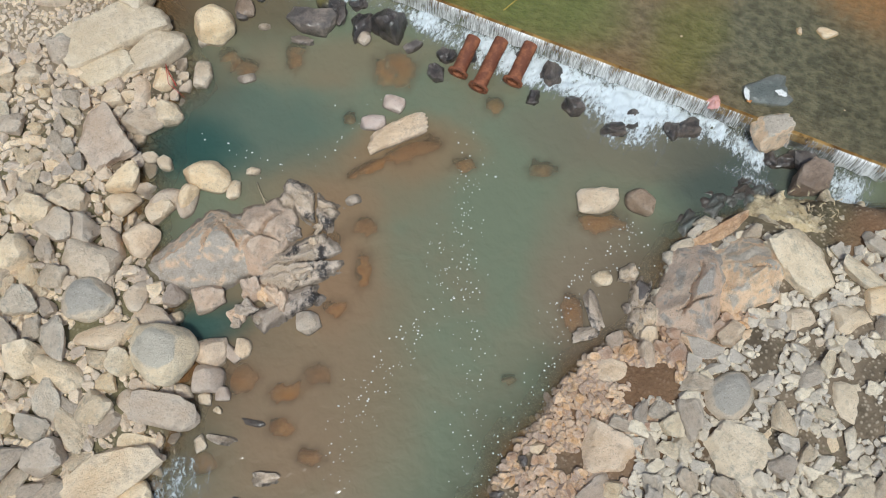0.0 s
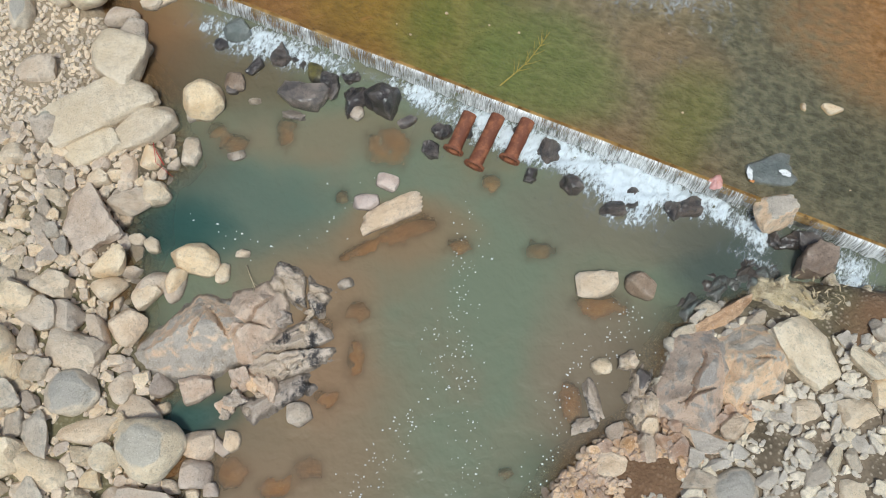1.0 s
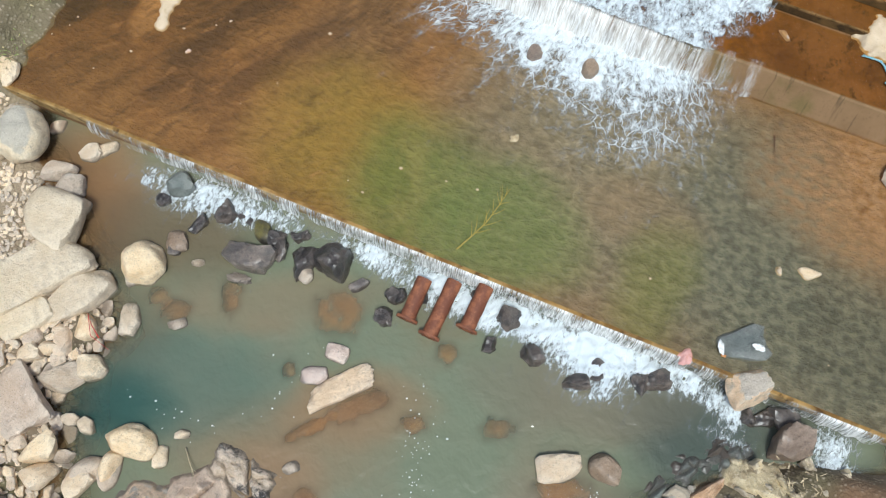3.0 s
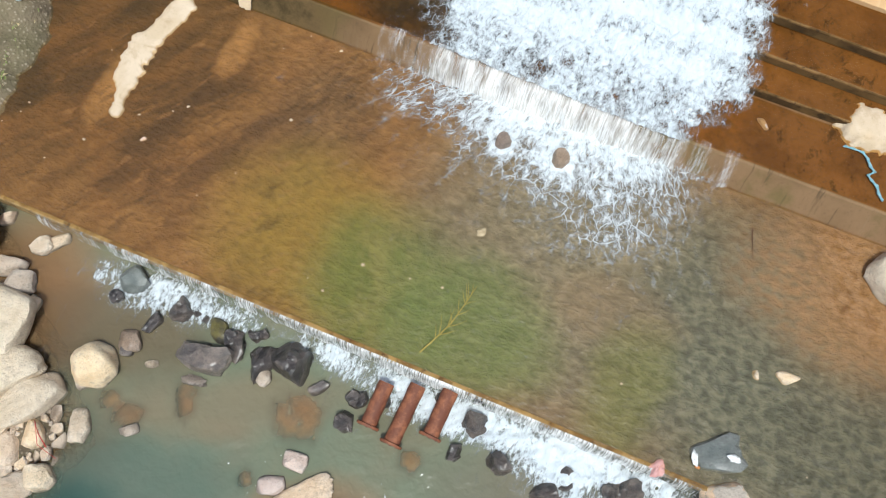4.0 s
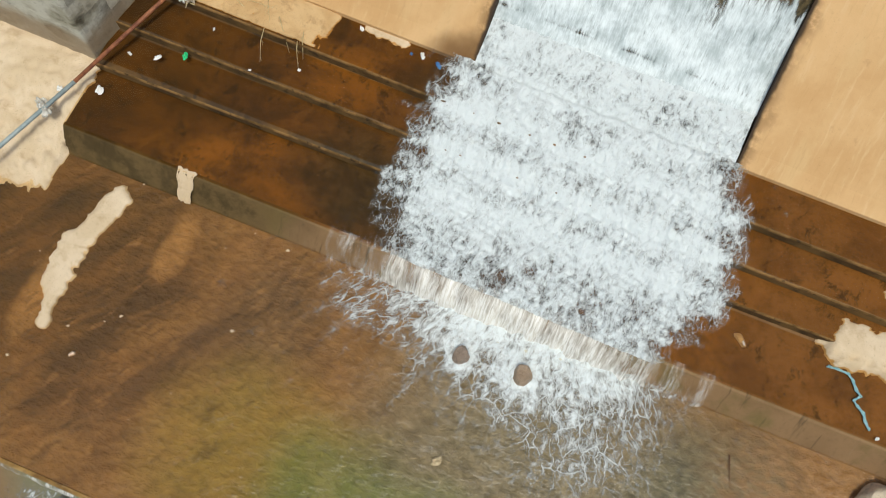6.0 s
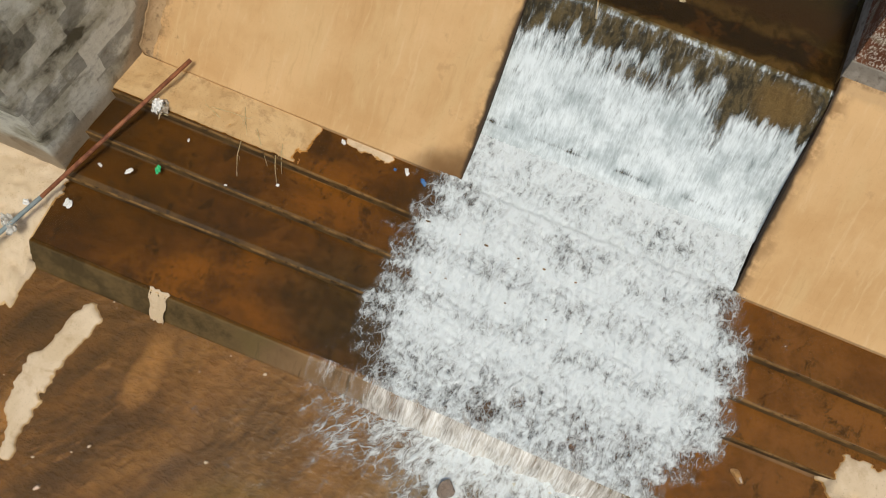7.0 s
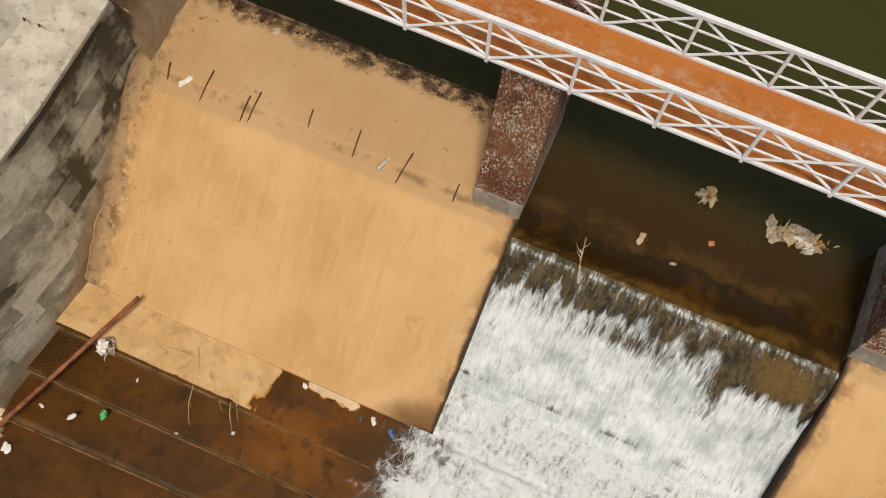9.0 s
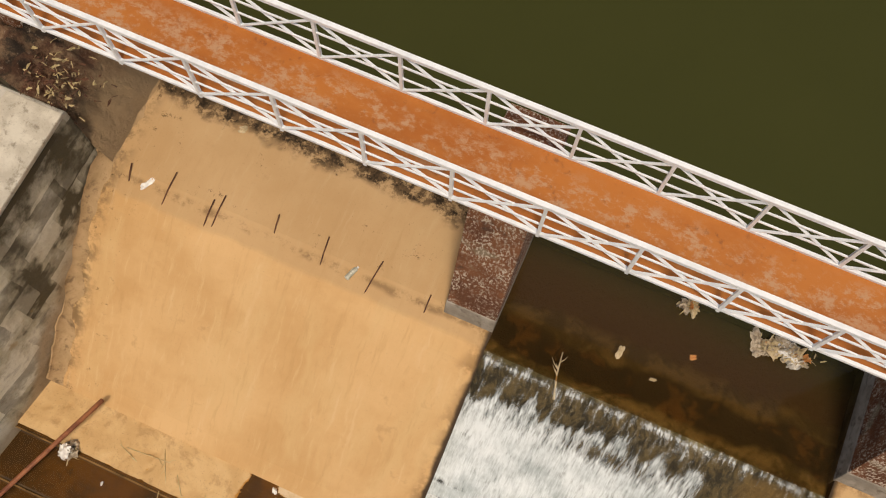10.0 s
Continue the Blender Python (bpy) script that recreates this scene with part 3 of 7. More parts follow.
def heap_mat():
    """Red-brown earth with black stains, washed over with tan silt towards the ramp."""
    n = Nodes("red_earth")
    c = n.mix((0.11, 0.05, 0.028), (0.30, 0.20, 0.12), n.step(n.noise(2.5, 8, 0.75), 0.40, 0.62))
    c = n.mix(c, (0.018, 0.014, 0.010), n.math("MULTIPLY", n.step(n.noise(1.3, 7, 0.7), 0.48, 0.6), 0.9))
    c = n.mix(c, (0.50, 0.42, 0.32), n.math("MULTIPLY", n.step(n.noise(14, 6, 0.75), 0.58, 0.68), 0.6))
    o = n.xyz(n.warp(0.5, 1.5))
    c = n.mix(c, n.mix((0.25, 0.175, 0.10), (0.38, 0.27, 0.155), n.noise(3, 6)), n.step(o[0], -12.35, -11.95))
    return n.done(n.surface(c, 0.92, n.bump(n.noise(9, 8, 0.75), 0.9, 0.08)))


def skin_water_mat(name, tint, ripple=0.5, scale=2.2, rough=0.34):
    """A thin running sheet: tinted and clear, with short ripples across the flow that catch the sun."""
    n = Nodes(name)
    h = n.noise(scale, 2, 0.5, n.scaled(1.0, 1.7, 1.0, n.warp(0.12, 1.3)))
    h = n.math("ADD", h, n.math("MULTIPLY", n.noise(scale * 2.6, 2, 0.5, n.scaled(0.9, 1.6, 1.0, n.warp(0.08, 2.0))), 0.5))
    b = n.bump(h, ripple, 0.14)
    return n.done(n.blend(n.clear(tint), n.gloss(rough, b), n.fresnel(b)))


def pool_mat():
    """Turbid water: suspended silt hides the bed where it is deep."""
    n = Nodes("turbid_pool_water")
    w = n.warp(1.2, 0.5)
    h = n.math("ADD", n.noise(1.6, 3, 0.5, w), n.math("MULTIPLY", n.noise(4.2, 2, 0.5, n.warp(0.4, 1.5)), 0.40))
    b = n.bump(h, 0.6, 0.10)
    murk = n.mix((0.165, 0.186, 0.120), (0.190, 0.176, 0.112), n.step(n.noise(0.3, 5, 0.55, w), 0.44, 0.66))
    murk = n.mix(murk, (0.25, 0.15, 0.085), n.math("MULTIPLY", n.blob(-2.6, 3.0, 2.6, 4.0, w), 0.65))
    murk = n.mix(murk, (0.25, 0.15, 0.08), n.math("MULTIPLY", n.blob(-1.5, 7.3, 2.6, 1.0, w), 0.5))
    murk = n.mix(murk, (0.25, 0.155, 0.085), n.math("MULTIPLY", n.blob(-2.0, 9.9, 2.6, 0.7, w), 0.4))
    murk = n.mix(murk, (0.22, 0.16, 0.105), n.math("MULTIPLY", n.blob(3.4, 4.4, 1.6, 2.6, w), 0.8))
    murk = n.mix(murk, (0.17, 0.15, 0.10), n.math("MULTIPLY", n.blob(4.5, 8.2, 3.0, 1.3, w), 0.8))
    murk = n.mix(murk, (0.24, 0.125, 0.05), n.math("MULTIPLY", n.blob(-6.3, 12.2, 1.8, 1.8, w), 0.85))
    murk = n.mix(murk, (0.135, 0.095, 0.052), n.math("MULTIPLY", n.blob(-4.2, 11.3, 2.2, 1.1, w), 0.75))
    # shadowed water by the weir's near end, darkened in the murk colour
    murk = n.mix(murk, (0.085, 0.088, 0.068), n.math("MULTIPLY", n.blob(6.9, 7.5, 2.6, 1.2, w), 0.8))
    murk = n.mix(murk, (0.27, 0.155, 0.082), n.math("MULTIPLY", n.blob(-1.9, 5.6, 1.1, 1.9, w), 0.6))
    murk = n.mix(murk, (0.26, 0.15, 0.075), n.math("MULTIPLY", n.blob(-0.4, 7.7, 1.6, 0.8, w), 0.5))
    murk = n.mix(murk, (0.060, 0.078, 0.064), n.math("MULTIPLY", n.blob(6.2, 6.75, 1.7, 0.8, w), 0.75))
    murk = n.mix(murk, (0.075, 0.125, 0.098), n.math("MULTIPLY", n.blob(-4.0, 8.3, 2.6, 1.3, w), 0.65))
    teal = n.math("ADD", n.blob(-5.3, 7.8, 1.7, 0.9, w), n.blob(-4.53, 3.97, 0.95, 0.62, w), True)
    murk = n.mix(murk, (0.030, 0.080, 0.066), n.math("MULTIPLY", teal, 0.9))
    deep = n.attr("depth")
    thick = n.math("SUBTRACT", 1.0, n.math("POWER", 2.718, n.math("MULTIPLY", deep, -3.6)), True)
    body = n.blend(n.clear((0.90, 0.80, 0.64)), n.matt(murk, b), thick)
    return n.done(n.blend(body, n.gloss(0.16, b), n.fresnel(b)))


def deep_water_mat():
    n = Nodes("reservoir_water")
    h = n.noise(1.3, 5, 0.6)
    b = n.bump(h, 0.06, 0.05)
    body = n.blend(n.clear((0.75, 0.6, 0.4)), n.matt(n.mix((0.066, 0.040, 0.015), n.mix((0.038, 0.042, 0.010), (0.047, 0.050, 0.013), n.noise(0.4, 4)), n.step(n.xyz(n.warp(0.8, 0.6))[1], 24.5, 25.6)), b), n.attr("depth"))
    return n.done(n.blend(body, n.gloss(0.04, b), n.fresnel(b)))


def foam_mat(name, cell, su, sv, tint=(0.50, 0.53, 0.52), swirl_by=0.25, fan=None, threads=0.8, gaps=1.0):
    """White water: frothy and closed where it is dense, breaking up into thin curling threads where it spreads."""
    n = Nodes(name)
    d = n.attr("foam")
    vec = n.co
    if fan:                                   # spreads from a point upstream
        cu, cv, reach = fan
        o = n.xyz()
        away = n.math("SUBTRACT", cv, o[1])
        comb = n.nt.nodes.new("ShaderNodeCombineXYZ")
        n.put(comb.inputs[0], n.math("MULTIPLY", n.math("DIVIDE", n.math("SUBTRACT", o[0], cu), away), reach))
        n.put(comb.inputs[1], away)
        vec = comb.outputs[0]
    bent = n.warp(swirl_by * 0.3, 8.0, n.warp(swirl_by, 2.4, vec))
    v = n.scaled(su, sv, 1.0, bent)
    patch = n.noise(0.62 / cell, 4, 0.6, v)
    speck = n.noise(2.6 / cell, 5, 0.66, v)
    fine = n.noise(7.0 / cell, 4, 0.7, v)
    k = n.math("ADD", n.math("MULTIPLY", n.math("SUBTRACT", patch, 0.5), 0.9 * gaps), n.math("MULTIPLY", n.math("SUBTRACT", speck, 0.5), 1.6 * gaps))
    dense = n.math("ADD", d, n.math("ADD", k, n.math("MULTIPLY", n.math("SUBTRACT", fine, 0.5), 0.5)))
    froth = n.math("MULTIPLY", n.step(dense, 0.30, 0.92), n.step(d, 0.10, 0.40))
    big = n.voronoi(1.0 / cell, "DISTANCE_TO_EDGE", v)
    small = n.voronoi(2.1 / cell, "DISTANCE_TO_EDGE", n.scaled(su, sv * 1.2, 1.0, n.warp(swirl_by * 0.5, 3.3, bent)))
    here = n.math("ADD", d, n.math("MULTIPLY", n.math("SUBTRACT", n.noise(0.8 / cell, 4, 0.65, n.scaled(su * 1.3, sv, 1.0, vec)), 0.5), 1.3))
    line = n.math("MAXIMUM", n.step(big, 0.058, 0.0), n.math("MULTIPLY", n.step(small, 0.075, 0.0), 0.7))
    line = n.math("MULTIPLY", n.math("MULTIPLY", line, n.step(here, 0.10, 0.55)), threads)
    cover = n.math("MAXIMUM", n.math("MAXIMUM", froth, line), n.math("MULTIPLY", n.step(d, 0.5, 0.95), 0.42))
    h = n.math("ADD", n.math("MULTIPLY", speck, 1.4), n.math("ADD", patch, n.math("MULTIPLY", fine, 0.35)))
    white = n.surface(n.mix(tint, (0.81, 0.875, 0.895), n.step(n.math("ADD", dense, n.math("MULTIPLY", line, 0.4)), 0.40, 1.30)), 0.5, n.bump(h, 0.8, 0.07))
    return n.done(n.blend(n.clear(), white, n.math("MULTIPLY", cover, 0.95)))


def chute_mat():
    """A fast sheet: short fine streaks down the slope over the mossy bed, closing to white below a ragged front."""
    n = Nodes("chute_water")
    d = n.attr("foam")
    w = n.warp(0.03, 4.0)
    fine = n.noise(1.0, 3, 0.6, n.scaled(34.0, 8.0, 1.0, w))
    mid = n.noise(1.0, 4, 0.62, n.scaled(11.0, 2.6, 1.0, n.warp(0.06, 3.0)))
    broad = n.noise(1.0, 4, 0.6, n.scaled(1.6, 2.6, 1.0, n.warp(0.2, 1.2)))
    k = n.math("ADD", n.math("MULTIPLY", n.math("SUBTRACT", fine, 0.5), 0.60), n.math("MULTIPLY", n.math("SUBTRACT", mid, 0.5), 0.80))
    cover = n.step(n.math("ADD", d, k), 0.26, 0.76)
    tone = n.math("ADD", n.math("MULTIPLY", broad, 0.6), n.math("ADD", n.math("MULTIPLY", fine, 0.35), n.math("MULTIPLY", mid, 0.3)))
    white = n.surface(n.mix((0.42, 0.49, 0.51), (0.80, 0.875, 0.905), n.step(tone, 0.46, 0.78)), 0.5, n.bump(n.math("ADD", fine, mid), 0.35, 0.03))
    return n.done(n.blend(n.clear(), white, n.math("MULTIPLY", cover, 0.94)))


def curtain_mat(name, cream, strands=40.0, open_by=1.5):
    """Falling strands: white threads running down a clear sheet."""
    n = Nodes(name)
    d = n.attr("foam")
    w = n.warp(0.05, 5.0)
    strand = n.noise(1.0, 4, 0.65, n.scaled(strands, 2.2, 2.2, w))
    broad = n.noise(1.0, 4, 0.6, n.scaled(4.0, 1.8, 1.8, w))
    tex = n.math("ADD", n.math("MULTIPLY", n.math("SUBTRACT", strand, 0.5), 0.75), n.math("MULTIPLY", n.math("SUBTRACT", broad, 0.5), 0.7))
    cover = n.step(n.math("ADD", n.math("MULTIPLY", tex, open_by), d), 0.12, 0.80)
    white = n.surface(n.mix(cream, (0.93, 0.93, 0.90), n.step(strand, 0.36, 0.62)), 0.5)
    return n.done(n.blend(n.clear(), white, n.math("MULTIPLY", cover, 0.93)))


M_GROUND, M_APRON, M_BASIN, M_RAMP, M_WALL, M_PIER, M_DECK = ground_mat(), apron_mat(), basin_mat(), ramp_mat(), wall_mat(), pier_mat(), deck_mat()
M_POOL, M_DEEP = pool_mat(), deep_water_mat()
M_SKIN = skin_water_mat("apron_water", (0.945, 0.885, 0.765), 0.28, 3.0, 0.34)
M_SKIN2 = skin_water_mat("basin_water", (0.88, 0.74, 0.50), 0.22, 1.2, 0.2)
M_FOAM = foam_mat("weir_foam", 0.26, 1.5, 0.65, swirl_by=0.16, threads=0.6, gaps=1.45)
M_LACE = foam_mat("lacy_foam", 0.34, 1.25, 0.62, (0.58, 0.60, 0.59), 0.26, (-2.3, 21.0, 5.6), 0.85)
M_RAPID = foam_mat("rapids", 0.30, 1.4, 0.72, (0.47, 0.51, 0.52), 0.24, None, 0.7, 1.0)
M_FALL = curtain_mat("falling_water", (0.66, 0.65, 0.59))
M_SILLFALL = curtain_mat("sill_water", (0.70, 0.66, 0.58), 30.0, 0.8)
M_CHUTE = chute_mat()
M_PALE = concrete_mat("pale_concrete", (0.40, 0.385, 0.335), (0.60, 0.58, 0.52), (0.20, 0.18, 0.145), 0.8, 2.6)
M_BED = bed_mat()
M_PLINTH = concrete_mat("rough_concrete", (0.24, 0.215, 0.18), (0.36, 0.33, 0.285), (0.10, 0.075, 0.055), 0.7, 4.0)
M_SILL = sill_mat()
M_LIP = concrete_mat("worn_edge", (0.20, 0.12, 0.04), (0.40, 0.28, 0.12), (0.07, 0.04, 0.018), 0.9, 3.0)
M_SAND = concrete_mat("dry_sand", (0.60, 0.47, 0.31), (0.68, 0.55, 0.39), (0.42, 0.29, 0.16), 0.5, 2.0)
M_WHITE = plain_mat("white_paint", (0.74, 0.79, 0.83), (0.84, 0.89, 0.93), 0.45, 5)
M_RUST = plain_mat("rusty_iron", (0.15, 0.048, 0.022), (0.31, 0.115, 0.05), 0.7, 4, bump=0.6)
M_RUST_DK = plain_mat("dark_rust", (0.07, 0.028, 0.016), (0.14, 0.06, 0.03), 0.8, 8, bump=0.5)
M_PLASTIC_W = plain_mat("white_plastic", (0.72, 0.72, 0.70), (0.82, 0.82, 0.80), 0.4, 12)
M_GREEN = plain_mat("green_plastic", (0.02, 0.42, 0.14), (0.03, 0.52, 0.2), 0.4, 12)
M_BLUE = plain_mat("blue_plastic", (0.03, 0.13, 0.36), (0.05, 0.18, 0.42), 0.4, 12)
M_ROPE = plain_mat("blue_rope", (0.16, 0.36, 0.42), (0.30, 0.48, 0.50), 0.8, 30)
M_REED = plain_mat("dry_reed", (0.42, 0.33, 0.19), (0.56, 0.46, 0.30), 0.85, 20)
M_TWIG = plain_mat("yellow_twig", (0.34, 0.27, 0.05), (0.42, 0.33, 0.08), 0.8, 20)
M_ORANGE = plain_mat("orange_plastic", (0.55, 0.22, 0.06), (0.62, 0.30, 0.1), 0.5, 20)
M_PINK = plain_mat("pink_cloth", (0.55, 0.28, 0.25), (0.62, 0.36, 0.32), 0.8, 20)
M_POLE = plain_mat("grey_pole", (0.24, 0.30, 0.31), (0.33, 0.38, 0.38), 0.6, 6)
M_STRAW = plain_mat("straw", (0.46, 0.36, 0.17), (0.56, 0.47, 0.28), 0.85, 25)
M_BOTTLE = plain_mat("cloudy_plastic", (0.34, 0.33, 0.25), (0.58, 0.60, 0.52), 0.3, 14)
M_FLECK = plain_mat("foam_fleck", (0.80, 0.80, 0.76), (0.88, 0.88, 0.85), 0.7, 12)
M_LEDGE = concrete_mat("dry_silt", (0.52, 0.34, 0.16), (0.61, 0.42, 0.215), (0.34, 0.21, 0.095), 0.6, 2.5)
M_FILLET = concrete_mat("silted_fillet", (0.33, 0.22, 0.115), (0.44, 0.30, 0.165), (0.14, 0.09, 0.05), 0.8, 3.5)
M_COPING = concrete_mat("rough_coping", (0.46, 0.425, 0.35), (0.62, 0.59, 0.50), (0.20, 0.17, 0.125), 0.75, 3.5)
M_HEAP = heap_mat()
M_NOSE = concrete_mat("stained_riser", (0.066, 0.037, 0.012), (0.145, 0.084, 0.027), (0.028, 0.017, 0.007), 0.85, 1.8)
M_EDGE = concrete_mat("worn_step_edge", (0.095, 0.052, 0.015), (0.24, 0.135, 0.048), (0.035, 0.02, 0.008), 1.0, 3.5)
M_RED = plain_mat("red_cord", (0.45, 0.03, 0.02), (0.55, 0.06, 0.04), 0.6, 20)


# ---------------------------------------------------------------- building helpers
def mesh_of(name, verts, faces, material, smooth=True):
    me = bpy.data.meshes.new(name)
    me.from_pydata([tuple(map(float, v)) for v in verts], [], [tuple(map(int, f)) for f in faces])
    me.materials.append(material)
    me.polygons.foreach_set("use_smooth", [smooth] * len(me.polygons))
    me.update()
    return me


def part(name, bm, material, parent=None, label="", smooth=False):
    """Links a bmesh as one mesh object, under a thing or a part."""
    me = bpy.data.meshes.new(name)
    bm.to_mesh(me)
    bm.free()
    me.materials.append(material)
    me.polygons.foreach_set("use_smooth", [smooth] * len(me.polygons))
    ob = new(name, me)
    if parent:
        ob.parent = parent
    return tagged(ob, label) if label else ob


def box_into(bm, lo, hi, bevel=0.0):
    """A box between two corners."""
    vs = [bm.verts.new((x, y, z)) for x in (lo[0], hi[0]) for y in (lo[1], hi[1]) for z in (lo[2], hi[2])]
    fs = [bm.faces.new([vs[i] for i in f]) for f in ((0, 1, 3, 2), (4, 6, 7, 5), (0, 4, 5, 1), (2, 3, 7, 6), (0, 2, 6, 4), (1, 5, 7, 3))]
    if bevel:
        es = list({e for f in fs for e in f.edges})
        bmesh.ops.bevel(bm, geom=es, offset=bevel, segments=2, profile=0.6, affect="EDGES", clamp_overlap=True)
    return bm


def box(lo, hi, bevel=0.0):
    return box_into(bmesh.new(), lo, hi, bevel)


def bar(bm, a, b, w, d=None, up=(0, 0, 1)):
    """A square-section bar between two points."""
    a, b = Vector(a), Vector(b)
    t = (b - a).normalized()
    s = t.cross(Vector(up))
    s = (s if s.length > 1e-4 else t.cross(Vector((1, 0, 0)))).normalized()
    q = t.cross(s)
    d = d or w
    ring = [[bm.verts.new(p + s * sx * w / 2 + q * sy * d / 2) for sx, sy in ((-1, -1), (1, -1), (1, 1), (-1, 1))] for p in (a, b)]
    for i in range(4):
        bm.faces.new((ring[0][i], ring[0][(i + 1) % 4], ring[1][(i + 1) % 4], ring[1][i]))
    bm.faces.new(ring[0][::-1]), bm.faces.new(ring[1])
    return bm


def tube(bm, pts, radii, seg=10, caps=True):
    """A round tube along points."""
    pts = [Vector(p) for p in pts]
    rings = []
    for i, p in enumerate(pts):
        t = (pts[min(i + 1, len(pts) - 1)] - pts[max(i - 1, 0)]).normalized()
        s = t.cross(Vector((0, 0, 1)))
        s = (s if s.length > 1e-3 else t.cross(Vector((1, 0, 0)))).normalized()
        q = t.cross(s)
        r = radii[i] if isinstance(radii, (list, tuple)) else radii
        rings.append([bm.verts.new(p + (s * math.cos(k) + q * math.sin(k)) * r) for k in (2 * math.pi * j / seg for j in range(seg))])
    for a, b in zip(rings, rings[1:]):
        for j in range(seg):
            bm.faces.new((a[j], a[(j + 1) % seg], b[(j + 1) % seg], b[j]))
    if caps:
        bm.faces.new(rings[0][::-1]), bm.faces.new(rings[-1])
    return bm


def profile(name, pts, u0, u1, material, floor=-1.4, label="", category="", kind="structure", steps=1, skew=0.0):
    """A solid with the given line of (v, z) as its top, from u0 to u1 along the dam."""
    bm = bmesh.new()
    us = [u0 + (u1 - u0) * i / steps for i in range(steps + 1)]
    line = list(pts) + [(pts[-1][0], floor), (pts[0][0], floor)]
    rows = [[bm.verts.new((u, v + skew * (u + 2), z)) for v, z in line] for u in us]
    k = len(line)
    for a, b in zip(rows, rows[1:]):
        for j in range(k):
            bm.faces.new((a[j], a[(j + 1) % k], b[(j + 1) % k], b[j]))
    bm.faces.new(rows[0]), bm.faces.new(rows[-1][::-1])
    bmesh.ops.recalc_face_normals(bm, faces=bm.faces)
    ob = part(name, bm, material)
    ob.matrix_world = DAM
    return tagged(ob, label, category, kind=kind)


def sheet(name, us, vs, height, material, fields=(), matrix=DAM, skew=0.0, label="", category="water", kind="structure"):
    """A grid on the plan, lifted by height(u, v); fields: (attribute, function of u, v)."""
    U, V = np.meshgrid(us, vs, indexing="ij")
    Z = height(U, V)
    nu, nv = U.shape
    P = np.stack([U, V + skew * (U + 2), Z], -1).reshape(-1, 3)
    i = np.arange(nu * nv).reshape(nu, nv)
    F = np.stack([i[:-1, :-1], i[1:, :-1], i[1:, 1:], i[:-1, 1:]], -1).reshape(-1, 4)
    me = mesh_of(name, P, F, material)
    for key, fn in fields:
        at = me.attributes.new(key, "FLOAT", "POINT")
        at.data.foreach_set("value", np.clip(fn(U, V), 0, 5).astype(np.float32).ravel())
    ob = new(name, me)
    ob.matrix_world = matrix
    return tagged(ob, label, category, kind=kind)


def wavy(U, V, scale, seed=0):
    """Smooth random relief on the plan, about -1 to 1."""
    rng = np.random.RandomState(seed)
    out = np.zeros_like(U, dtype=float)
    for _ in range(14):
        a, k = rng.uniform(0, 2 * math.pi), rng.uniform(0.5, 2.2) / scale
        out += np.sin((U * math.cos(a) + V * math.sin(a)) * k * 2 * math.pi + rng.uniform(0, 6.28))
    return out / 4.5


def bell(U, V, cu, cv, ru, rv):
    return np.exp(-(((U - cu) / ru) ** 2 + ((V - cv) / rv) ** 2))


# ---------------------------------------------------------------- the ground, the pool and its bed
L_Y = np.array([-30, 0.9, 2.2, 3.7, 5.2, 5.9, 8.1, 9.2, 10.5, 12.0, 13.5, 16.0])
L_X = np.array([-5.5, -5.5, -5.0, -4.5, -5.4, -6.0, -6.2, -5.4, -5.7, -6.9, -7.3, -9.0])
R_Y = np.array([-30, -6.0, 0.6, 1.6, 2.6, 3.2, 4.1, 5.1, 6.0, 6.4, 6.65, 8.0])
R_X = np.array([-1.0, 0.2, 1.1, 1.7, 2.5, 3.1, 4.5, 4.9, 5.6, 7.0, 14.0, 30.0])


POOL_X, POOL_Y = -4.53, 3.97


def bank(d):
    """Height of a bank, d metres in from the water's edge."""
    return np.where(d < 0, np.maximum(d * 0.42, -0.95), np.minimum(d * 0.26, 0.42) + np.maximum(d - 1.6, 0) * 0.10)


def ground_height(X, Y):
    U, V = X * CA + Y * SA, -X * SA + Y * CA
    left = bank(np.interp(Y, L_Y, L_X) - X)
    right = bank(X - np.interp(Y, R_Y, R_X))
    z = np.maximum(left, right) + 0.05 * wavy(X, Y, 3.0, 3) + 0.025 * wavy(X, Y, 0.8, 4)
    z = np.minimum(z, 2.5) - 0.75 * bell(X, Y, POOL_X, POOL_Y, 0.62, 0.38)
    under = np.clip((V - 9.3) / 0.6, 0, 1)
    sides = np.maximum(np.clip((np.interp(V, [13.8, 15.4], [-13.1, -14.7]) - U + 0.12 * wavy(U, V, 1.0, 6)) * 0.9 + 0.5, -1.2, 1.2), np.clip((U - np.interp(V, [11.5, 14.5], [6.9, 5.2])) * 0.9 + 0.5, -1.2, 1.4))
    z = z * (1 - under) + np.minimum(sides, 2.0) * under
    # valley sides beyond the abutments and along the reservoir
    reach = np.maximum(-13.2 - U, U - 9.6) - 0.25 * np.maximum(V - 27, 0)
    hill = np.clip((V - 17.3) / 2.5, 0, 1) * np.clip(reach * 0.9 + 1.5, -1.2, 6.4)
    return np.where(V > 17.3, np.maximum(z, hill) * (reach > -0.5) + np.minimum(z, -1.0) * (reach <= -0.5), z)


def spread(lo, hi, step, far):
    fine = np.arange(lo, hi + step, step)
    out = np.geomspace(1, far, 14)
    return np.concatenate([lo - out[::-1], fine, hi + out])


sheet("ground", spread(-14, 15, 0.16, 900), spread(-8, 20, 0.16, 900), ground_height, M_GROUND, matrix=Matrix(), label="stony brown ground and silty river bed", category="ground")

SUNKEN = []


